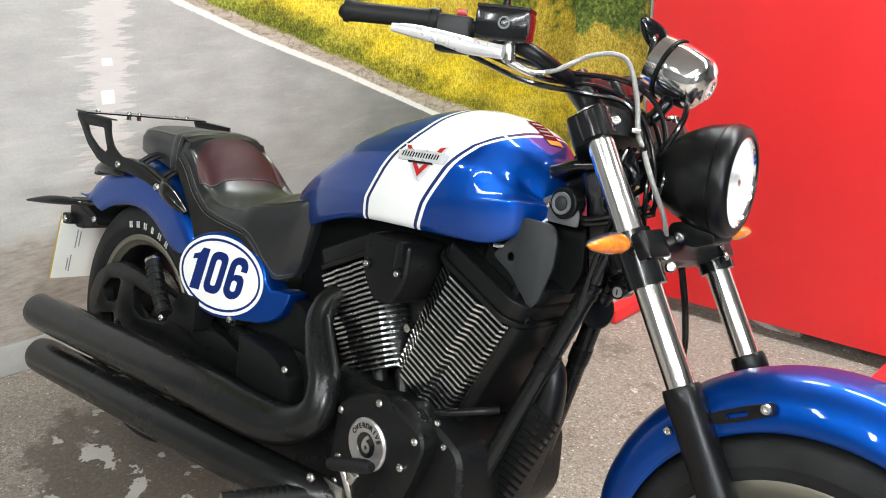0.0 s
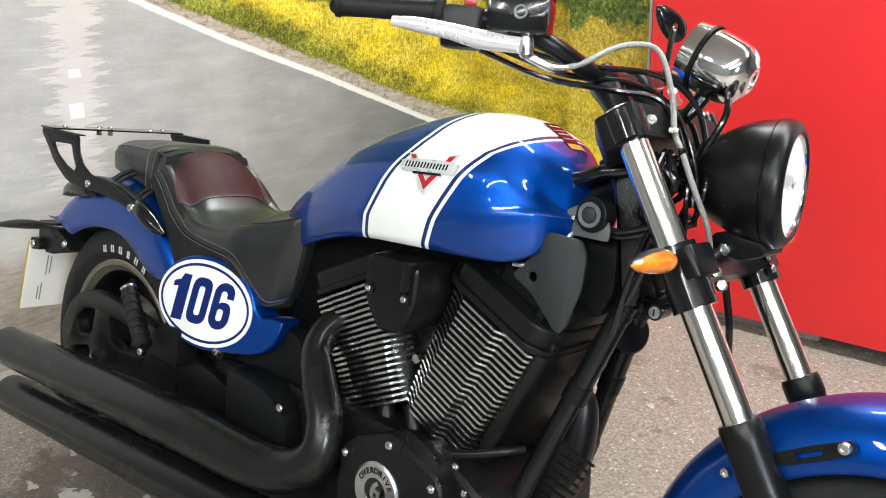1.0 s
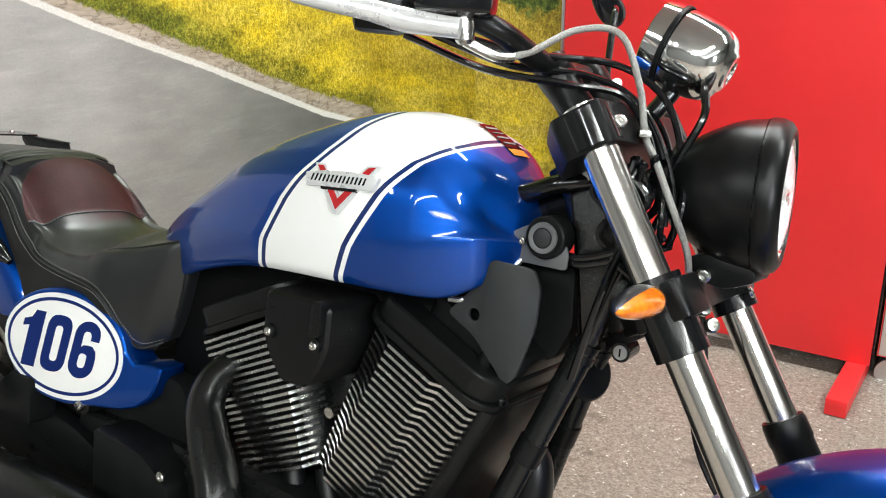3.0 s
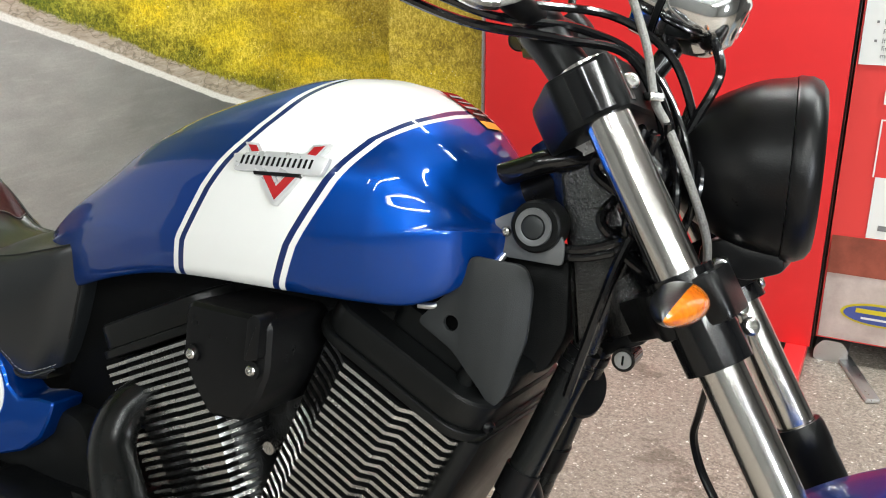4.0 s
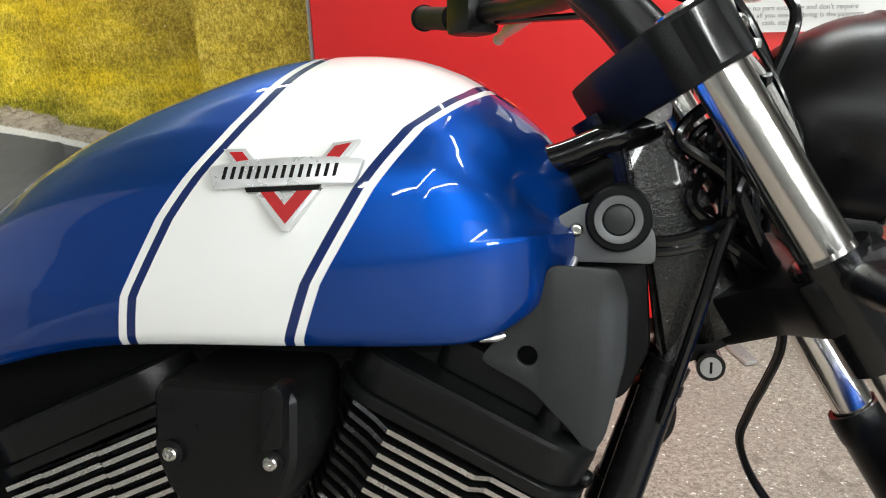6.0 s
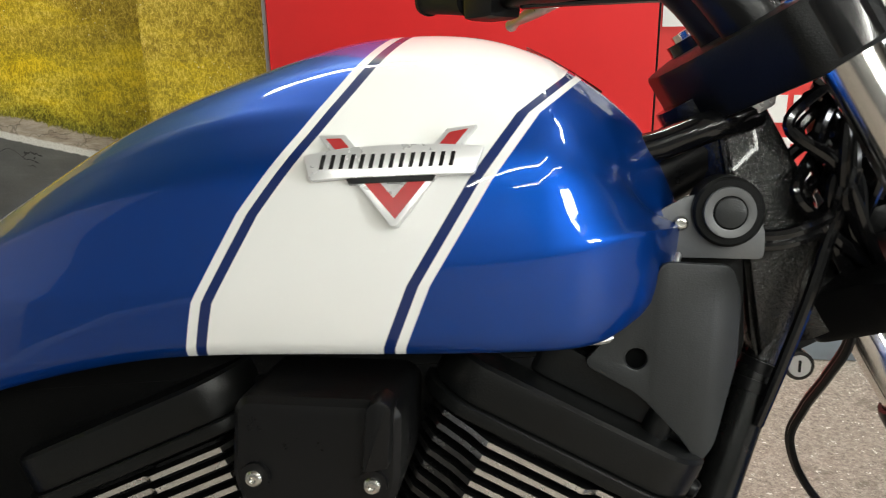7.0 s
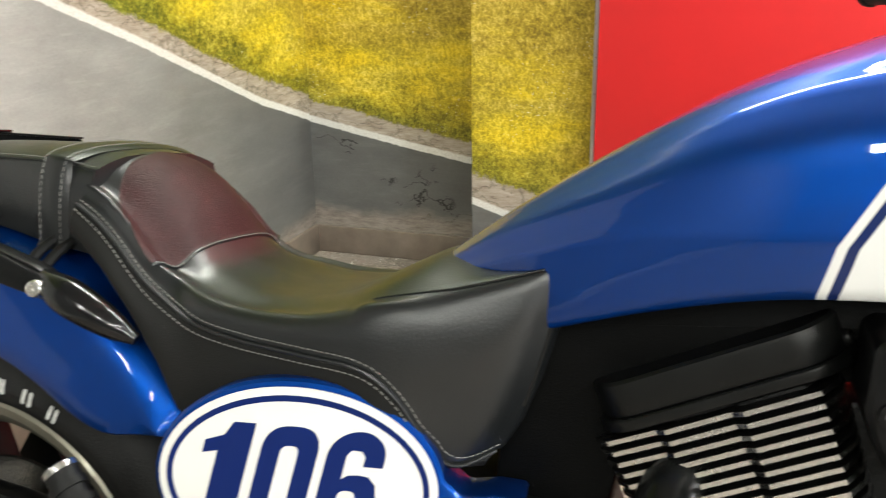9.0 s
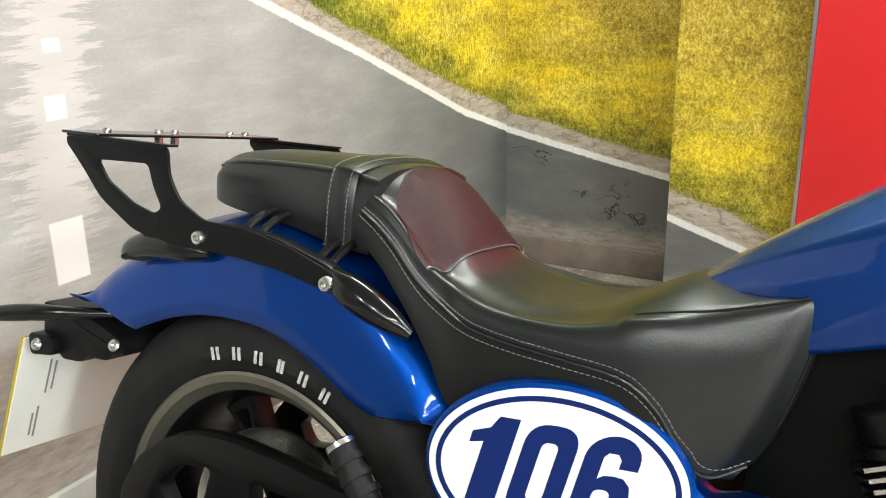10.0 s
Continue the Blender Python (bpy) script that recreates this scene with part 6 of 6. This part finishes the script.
    part("engine_valley", block((0.935, 0.01, 0.56), (0.16, 0.15, 0.24), 0.02), M_CAST, eng, "black casting between the cylinders")
    # pushrod tube stubs
    for dx in (-0.02, 0.045):
        part("pushrod_tube", tube([(0.90 + dx, -0.10, 0.50), (0.93 + dx, -0.115, 0.44)], 0.016, seg=14, smooth=False), M_SATIN, eng, "black pushrod tube")
    part("sensor", tube([(0.945, -0.08, 0.585), (0.945, -0.105, 0.583)], 0.008, seg=12, smooth=False), M_STEEL, eng, "metal sensor plug")
    # intake cover between the heads
    out = rounded([(0.884, 0.750), (0.892, 0.758), (0.990, 0.758), (0.999, 0.750), (0.998, 0.700), (0.988, 0.672), (0.965, 0.640), (0.920, 0.638), (0.893, 0.672), (0.882, 0.70)], 0.008)
    ic = part("intake_cover", prism(out, -0.182, -0.06, 0.011, seg=3), M_SATIN, eng, "black intake cover with two bolts")
    part("cover_rib", prism(rounded([(0.977, 0.757), (0.986, 0.763), (0.994, 0.758), (0.992, 0.716), (0.974, 0.712)], 0.004), -0.1925, -0.165, 0.0025, seg=2), M_SATIN, ic, "raised rib")
    for p in ((0.900, -0.182, 0.703), (0.980, -0.184, 0.702)):
        part("boss", tube([(p[0], -0.165, p[2]), (p[0], -0.186, p[2])], 0.0100, seg=18, smooth=False), M_SATIN, ic)
        bolt(ic, (p[0], -0.186, p[2]), (0, -1, 0), 0.0058, 0.004)


engine()


def chassis():
    # frame down tubes and neck
    for s in (-1, 1):
        def ys(a):
            return MID + s * a
        t = part("frame_tube", tube([(1.300, ys(0.022), 0.850, 0.011), (1.278, ys(0.024), 0.780, 0.0125), (1.266, ys(0.027), 0.742, 0.014)], 0.012, seg=16), M_ROUGHCAST, bike, "black down tube root")
        t = part("frame_tube", tube([(1.266, ys(0.026), 0.740), (1.221, ys(0.050), 0.600), (1.157, ys(0.084), 0.400), (1.115, ys(0.108), 0.26), (1.06, ys(0.125), 0.17), (0.98, ys(0.13), 0.145), (0.70, ys(0.13), 0.14)], 0.0175, seg=20), M_PIPE, bike, "satin black frame down tube")
        part("collar", tube([(1.269, ys(0.0255), 0.746), (1.2655, ys(0.0265), 0.737)], 0.0178, seg=20, smooth=False), M_SATIN, t)
        part("collar", tube([(1.263, ys(0.0275), 0.731), (1.260, ys(0.029), 0.722)], 0.0192, seg=20, smooth=False), M_SATIN, t)
        part("collar", tube([(1.224, ys(0.048), 0.610), (1.214, ys(0.053), 0.580)], 0.0198, seg=20, smooth=False), M_SATIN, t)
    gus = prism(rounded([(1.215, 0.955), (1.255, 0.955), (1.302, 0.875), (1.304, 0.85), (1.276, 0.762), (1.262, 0.745), (1.255, 0.765), (1.246, 0.83), (1.228, 0.90)], 0.008), -0.018, 0.058, 0.006)
    part("neck_gusset", gus, M_ROUGHCAST, bike, "black painted neck gusset with orange-peel texture")
    strip = prism(rounded([(1.205, 0.925), (1.215, 0.925), (1.262, 0.952), (1.262, 0.964), (1.250, 0.964), (1.205, 0.939)], 0.003), -0.024, -0.020, 0.001)
    part("cable_guide", strip, M_BADGE, bike, "pale steel cable guide strip")
    part("frame_backbone", tube([(1.22, MID, 0.92, 0.03), (1.10, MID, 0.86, 0.03), (0.80, MID, 0.79, 0.03), (0.55, MID, 0.72, 0.03)], 0.03, seg=16), M_SATIN, bike, "black frame backbone")
    part("upper_stay", tube([(1.14, -0.025, 0.912), (1.175, -0.028, 0.920), (1.215, -0.028, 0.936), (1.25, -0.01, 0.945)], 0.0125, seg=12), M_BLACK, bike, "black stay tube")
    part("lock_bracket", block((1.298, 0.040, 0.752), (0.046, 0.03, 0.016), 0.004, Matrix.Rotation(-0.5, 4, "Y")), M_SATIN, bike)
    lk = part("steering_lock", tube([(1.303, 0.050, 0.738), (1.304, 0.0155, 0.737)], 0.0125, seg=24, smooth=False), M_BLACK, bike, "round steering lock")
    part("lock_face", tube([(1.304, 0.020, 0.737), (1.304, 0.0142, 0.737)], 0.0092, seg=24, smooth=False), M_ALU, lk, "bright metal lock face")
    part("keyway", block((1.304, 0.0136, 0.737), (0.0022, 0.001, 0.010), 0.0), M_BLACK, lk)
    part("cable", tube([(1.322, -0.030, 0.905), (1.304, -0.040, 0.856), (1.291, -0.042, 0.807), (1.276, -0.036, 0.751), (1.262, -0.028, 0.70)], 0.0052, seg=10), M_BLACK, bike, "black cable beside the neck")
    # ignition knob and plate
    part("switch_plate", prism(rounded([(1.172, 0.872), (1.195, 0.885), (1.235, 0.888), (1.252, 0.860), (1.252, 0.838), (1.175, 0.838)], 0.006), -0.058, -0.054, 0.001), M_DULL, bike, "dull grey switch mounting plate")
    kn = part("ignition_knob", lathe([(-0.02, 0.0), (-0.02, 0.026), (0.008, 0.026), (0.010, 0.024), (0.010, 0.019), (0.006, 0.018), (0.006, 0.014), (0.013, 0.013), (0.014, 0.0)], (1.223, -0.058, 0.874), (0, -1, 0), seg=36), M_MATT, bike, "round black ignition knob")
    part("knob_ring", lathe([(0.0145, 0.0125), (0.0150, 0.0135), (0.0150, 0.0185), (0.0120, 0.0190)], (1.223, -0.058, 0.874), (0, -1, 0), seg=32), M_DULL, kn, "grey ring")
    part("button", lathe([(0.010, 0.0115), (0.0155, 0.0112), (0.0165, 0.009), (0.0165, 0)], (1.223, -0.058, 0.874), (0, -1, 0), seg=28), M_GREYPL, kn, "dark grey centre button")
    bolt(bike, (1.190, -0.058, 0.864), (0, -1, 0), 0.0055, 0.005, "plate_bolt")
    # grey side shield with a round hole
    hole = [(1.157 + 0.0078 * math.cos(a), 0.770 + 0.0078 * math.sin(a)) for a in (2 * math.pi * k / 20 for k in range(20))]
    out = rounded([(1.172, 0.842), (1.224, 0.838), (1.233, 0.815), (1.232, 0.765), (1.217, 0.702), (1.206, 0.690), (1.190, 0.712), (1.160, 0.743), (1.118, 0.765), (1.140, 0.790), (1.165, 0.815)], 0.009)
    bm = prism(out, -0.100, -0.094, 0.002, holes=(hole,))
    # the front of the shield curves in towards the frame
    for k in range(9):
        bmesh.ops.bisect_plane(bm, geom=bm.verts[:] + bm.edges[:] + bm.faces[:], plane_co=(1.170 + 0.007 * k, 0, 0), plane_no=(1, 0, 0))
    for v in bm.verts:
        v.co.y += 5.0 * max(0.0, v.co.x - 1.170) ** 2
    part("side_shield", bm, M_GREYPL, bike, "dark grey plastic side shield with a round hole")
    part("shield_back", prism(rounded([(1.10, 0.75), (1.17, 0.838), (1.246, 0.840), (1.252, 0.76), (1.232, 0.715), (1.20, 0.705), (1.16, 0.745)], 0.012), -0.020, 0.05, 0.006), M_MATT, bike, "black inner shield")
    part("shield_lining", prism(rounded([(1.130, 0.767), (1.166, 0.812), (1.205, 0.81), (1.205, 0.735), (1.165, 0.750)], 0.006), -0.080, -0.020, 0.003), M_MATT, bike, "black lining behind the shield")
    # oil cooler and front duct
    rad = part("oil_cooler", prism(rounded([(1.12, 0.32), (1.20, 0.52), (1.230, 0.50), (1.17, 0.295)], 0.01), -0.045, 0.05, 0.006), M_MATT, bike, "black finned oil cooler")
    for k in range(14):
        u = (k + 0.5) / 14
        part("cooler_fin", block((1.135 + 0.088 * u + 0.028, -0.047, 0.318 + 0.20 * u - 0.008), (0.055, 0.004, 0.004), 0.0, Matrix.Rotation(0.2, 4, "Y")), M_SATIN, rad)
    part("front_duct", tube([(1.208, 0.0, 0.592, 0.014), (1.212, 0.0, 0.570, 0.025), (1.212, 0.0, 0.530, 0.031), (1.205, 0.0, 0.48, 0.033), (1.185, 0.0, 0.43, 0.028)], 0.03, seg=20), M_SATIN, bike, "rounded black regulator housing")
    part("horn", lathe([(0, 0), (0, 0.030), (0.012, 0.034), (0.016, 0.030), (0.018, 0.0)], (1.250, 0.040, 0.690), (0.85, -0.45, 0.2), seg=28), M_MATT, bike, "round black horn")
    # added near-black block: stands in for the deep shade under the tank
    part("air_box", prism(rounded([(0.585, 0.50), (0.60, 0.735), (0.70, 0.760), (1.10, 0.775), (1.12, 0.775), (1.12, 0.73), (1.05, 0.70), (0.92, 0.70), (0.72, 0.68), (0.685, 0.50)], 0.02), -0.082, 0.105, 0.008), M_GAPFILL, bike, "black filler block added for the dark gap under the fuel tank")
    # swing arm
    out = rounded([(-0.200, 0.365), (-0.165, 0.425), (-0.107, 0.467), (-0.060, 0.481), (-0.009, 0.485), (0.081, 0.479), (0.166, 0.468), (0.30, 0.45), (0.46, 0.42), (0.56, 0.385), (0.56, 0.30), (0.40, 0.30), (0.20, 0.325), (0.05, 0.29), (-0.06, 0.265), (-0.15, 0.275), (-0.195, 0.315)], 0.02)
    cuts = [rounded([(-0.125, 0.395), (-0.09, 0.430), (-0.035, 0.440), (-0.050, 0.375), (-0.105, 0.365)], 0.010, 3), rounded([(0.030, 0.440), (0.145, 0.432), (0.21, 0.415), (0.19, 0.385), (0.08, 0.370), (0.035, 0.385)], 0.012, 3), rounded([(-0.13, 0.325), (-0.06, 0.345), (-0.05, 0.300), (-0.11, 0.295)], 0.010, 3)]
    for y in (-0.160, 0.135):
        part("swing_arm", prism(out, y, y + 0.03, 0.006, holes=cuts, seg=2), M_SATIN, bike, "black swing arm")
    part("axle_nut", lathe([(0, 0), (0, 0.02), (0.018, 0.02), (0.02, 0.012), (0.02, 0)], (0.0, -0.16, 0.3285), (0, -1, 0), seg=6), M_STEEL, bike)
    # pivot plate and covers ahead of the wheel
    part("pivot_plate", prism(rounded([(0.34, 0.42), (0.36, 0.56), (0.50, 0.56), (0.66, 0.55), (0.72, 0.42), (0.66, 0.30), (0.45, 0.29)], 0.02), -0.120, 0.12, 0.010), M_MATT, bike, "black frame pivot casting")
    cv = part("pivot_cover", prism(rounded([(0.545, 0.465), (0.66, 0.458), (0.725, 0.425), (0.735, 0.36), (0.70, 0.34), (0.55, 0.345)], 0.01), -0.195, -0.125, 0.006), M_MATT, bike, "black triangular side cover")
    bolt(cv, (0.715, -0.196, 0.440), (0, -1, 0), 0.0085, 0.006)
    bolt(bike, (0.475, -0.165, 0.475), (0, -1, 0), 0.009, 0.012, "pivot_bolt")
    part("pivot_boss", tube([(0.475, -0.11, 0.475), (0.475, -0.165, 0.475)], 0.016, seg=16, smooth=False), M_SATIN, bike)


chassis()


def side_cover():
    """Blue side cover with a white oval race plate."""
    nrm = Vector((0.172, -0.983, 0.059)).normalized()
    ex = Vector((0.985, 0.173, 0.023))
    ex = (ex - nrm * ex.dot(nrm)).normalized()
    ey = nrm.cross(ex)
    basis = Matrix((ex, ey, nrm)).transposed().to_4x4()
    o = Vector((0.430, -0.176, 0.565))
    a, b = 0.130, 0.087
    # x-z prisms with depth along -y become x right, y up, z out of the plate
    lay = Matrix.Translation(o) @ basis @ Matrix(((1, 0, 0, 0), (0, 0, 1, 0), (0, -1, 0, 0), (0, 0, 0, 1)))

    def sheet(name, outline, z0, z1, mat, parent, label="", bevel=0.0, holes=(), seg=2):
        bm = prism(outline, -z1, -z0, bevel, holes=holes, seg=seg)
        bmesh.ops.transform(bm, matrix=lay, verts=bm.verts)
        return part(name, bm, mat, parent, label)

    def oval(sa, sb, n=72):
        return [(sa * math.cos(2 * math.pi * k / n), sb * math.sin(2 * math.pi * k / n)) for k in range(n)]

    arc = [((a + 0.006) * math.cos(radians(q)), (b + 0.008) * math.sin(radians(q))) for q in range(8, 292, 8)]
    out = [(0.152, -0.001), *arc, (0.128, -0.080), (0.160, -0.070), (0.188, -0.048), (0.200, -0.022), (0.207, 0.001), (0.180, 0.003)]
    cov = sheet("side_cover", out, -0.060, -0.0005, M_BLUE, bike, "glossy blue side cover with oval race plate", 0.007, seg=3)
    plate = sheet("race_plate", oval(a, b), -0.001, 0.0012, M_WHITE, cov, "white oval race plate with blue number", 0.0005)
    sheet("oval_line", oval(a - 0.0075, b - 0.0075), 0.0012, 0.0018, M_NAVY, plate, "navy oval outline", holes=(oval(a - 0.0130, b - 0.0130),))
    # condensed slanted numerals, one mesh each
    W, H, T = 0.0265, 0.0485, 0.0085
    ring = rounded([(-W, -H), (W, -H), (W, H), (-W, H)], 0.0235, 8)
    slot = rounded([(-T, -H + 0.018), (T, -H + 0.018), (T, H - 0.018), (-T, H - 0.018)], 0.0075, 5)
    one = [(-0.010, -H), (0.020, -H), (0.020, H), (-0.001, H), (-0.007, 0.036), (-0.024, 0.030), (-0.024, 0.018), (-0.010, 0.021)]
    top = [(W * math.cos(q) * 1.0, H - 0.0235 + 0.0235 * math.sin(q)) for q in np.linspace(0.0, math.pi, 14)]
    bot = [(W * math.cos(q), -H + 0.0235 + 0.0235 * math.sin(q)) for q in np.linspace(math.pi, 2 * math.pi, 14)]
    six = [(W, 0.017), *top, *bot, (W, -0.010), (W - 0.003, 0.001), (W - 0.011, 0.008), (0.006, 0.009), (-0.003, 0.008), (-T, 0.004), (-T, 0.026), (-0.005, 0.031), (0.004, 0.031), (T, 0.026), (T, 0.017)]
    eye = rounded([(-T, -H + 0.018), (T, -H + 0.018), (T, -0.006), (-T, -0.006)], 0.0075, 5)
    for nm, shape, hole, at in (("number_one", one, (), -0.0685), ("number_zero", ring, (slot,), -0.012), ("number_six", six, (eye,), 0.0495)):
        def lean(loop):
            return [(x + at + 0.24 * z, z + 0.003) for x, z in loop]
        sheet(nm, lean(shape), 0.0012, 0.0020, M_NAVY, plate, "bold slanted navy numeral", holes=[lean(h) for h in hole])


side_cover()


def exhaust():
    up = part("exhaust_pipe", tube([(0.785, -0.055, 0.612, 0.023), (0.762, -0.095, 0.607, 0.024), (0.748, -0.132, 0.585, 0.026), (0.756, -0.157, 0.546, 0.028), (0.792, -0.177, 0.502, 0.031), (0.836, -0.196, 0.450, 0.033), (0.836, -0.212, 0.392, 0.036), (0.782, -0.227, 0.353, 0.040), (0.688, -0.240, 0.342, 0.045), (0.495, -0.250, 0.343, 0.048), (0.263, -0.255, 0.333, 0.048), (-0.18, -0.262, 0.309, 0.048), (-0.258, -0.263, 0.305, 0.046)], 0.04, seg=32, cap=False), M_PIPE, bike, "black upper exhaust silencer")
    part("exhaust_tip", lathe([(-0.004, 0.0460), (0.006, 0.0445), (0.014, 0.0395), (0.012, 0.036), (-0.06, 0.034), (-0.06, 0)], (-0.256, -0.263, 0.305), (-1, 0, -0.03), seg=28), M_SATIN, up, "black exhaust tip")
    lo = part("exhaust_pipe", tube([(1.02, -0.10, 0.21, 0.030), (0.93, -0.16, 0.225, 0.034), (0.85, -0.218, 0.243, 0.040), (0.70, -0.238, 0.236, 0.046), (0.50, -0.245, 0.226, 0.048), (0.14, -0.250, 0.206, 0.048), (-0.20, -0.250, 0.182, 0.048), (-0.262, -0.250, 0.177, 0.046)], 0.04, seg=32, cap=False), M_PIPE, bike, "black lower exhaust silencer")
    part("exhaust_tip", lathe([(-0.004, 0.0460), (0.006, 0.0445), (0.014, 0.0395), (0.012, 0.036), (-0.06, 0.034), (-0.06, 0)], (-0.260, -0.250, 0.177), (-1, 0, -0.05), seg=28), M_SATIN, lo, "black exhaust tip")


exhaust()


def pegs():
    # rider peg and brake pedal
    peg = part("rider_peg", tube([(0.885, -0.20, 0.255, 0.013), (0.87, -0.235, 0.25, 0.015), (0.835, -0.30, 0.243, 0.018), (0.795, -0.375, 0.236, 0.019)], 0.017, seg=18), M_GRIP, bike, "ribbed rubber rider foot peg")
    for k in range(9):
        u = 0.25 + k * 0.08
        p = Vector((0.87, -0.235, 0.25)).lerp(Vector((0.795, -0.375, 0.236)), u)
        d = Vector((-0.075, -0.14, -0.014)).normalized()
        part("rib", tube([p - d * 0.004, p + d * 0.004], 0.0205, seg=18, smooth=False), M_GRIP, peg)
    part("peg_end", lathe([(0, 0), (0.003, 0.014), (0.0, 0.0175), (-0.004, 0.0175)], (0.795, -0.376, 0.236), (-0.47, -0.88, -0.09), seg=24), M_LIME, peg, "pale peg end cap")
    part("peg_bracket", block((0.905, -0.195, 0.262), (0.06, 0.03, 0.04), 0.008), M_STEEL, bike, "metal peg bracket")
    part("brake_pedal", tube([(0.934, -0.250, 0.340, 0.008), (0.948, -0.250, 0.346, 0.0125), (0.995, -0.252, 0.362, 0.0130), (1.035, -0.256, 0.376, 0.0125), (1.05, -0.257, 0.381, 0.008)], 0.01, seg=18), M_GRIP, bike, "black rubber brake pedal pad")
    lk = part("pedal_arm", tube([(0.955, -0.240, 0.356, 0.007), (0.962, -0.238, 0.335, 0.008), (0.972, -0.232, 0.310, 0.009), (0.975, -0.222, 0.280, 0.009), (0.965, -0.212, 0.255, 0.010)], 0.008, seg=12), M_STEEL, bike, "bright steel pedal arm")
    part("clevis", block((0.985, -0.236, 0.330), (0.018, 0.012, 0.022), 0.003, Matrix.Rotation(0.4, 4, "Y")), M_STEEL, lk, "steel clevis")
    bolt(lk, (0.952, -0.244, 0.360), (0, -1, 0), 0.007, 0.006)
    part("pushrod", tube([(0.99, -0.236, 0.325), (0.99, -0.228, 0.26), (0.985, -0.22, 0.20)], 0.004, seg=8), M_SATIN, lk, "black brake pushrod")
    bolt(bike, (0.875, -0.235, 0.285), (0, -1, 0.2), 0.009, 0.007, "peg_bolt")
    # folded pillion peg
    peg = part("pillion_peg", tube([(0.198, -0.208, 0.545), (0.214, -0.212, 0.528), (0.262, -0.222, 0.48), (0.300, -0.226, 0.446)], 0.0165, seg=18), M_GRIP, bike, "folded ribbed pillion foot peg")
    for k in range(7):
        p = Vector((0.210, -0.211, 0.532)).lerp(Vector((0.293, -0.225, 0.452)), k / 6)
        d = Vector((0.083, -0.014, -0.080)).normalized()
        part("rib", tube([p - d * 0.004, p + d * 0.004], 0.0190, seg=18, smooth=False), M_GRIP, peg)
    part("peg_end", lathe([(0, 0), (0.002, 0.014), (0.0, 0.017), (-0.006, 0.017)], (0.195, -0.2075, 0.548), (-0.70, 0.1, 0.70), seg=24), M_STEEL, peg, "metal peg cap")
    part("peg_mount", prism(rounded([(0.285, 0.42), (0.285, 0.47), (0.32, 0.50), (0.38, 0.50), (0.38, 0.42)], 0.01), -0.200, -0.15, 0.004), M_MATT, bike, "black pillion peg mount")
    bolt(bike, (0.308, -0.238, 0.440), (0, -1, 0), 0.008, 0.005, "peg_bolt")
    # side stand on the far side
    st = part("side_stand", tube([(0.80, 0.15, 0.16, 0.014), (0.74, 0.22, 0.10, 0.013), (0.68, 0.30, 0.063, 0.012)], 0.013, seg=12), M_SATIN, bike, "black side stand")
    part("stand_foot", block((0.675, 0.305, 0.066), (0.06, 0.045, 0.010), 0.003, Matrix.Rotation(radians(11), 4, "X")), M_SATIN, st)


pegs()
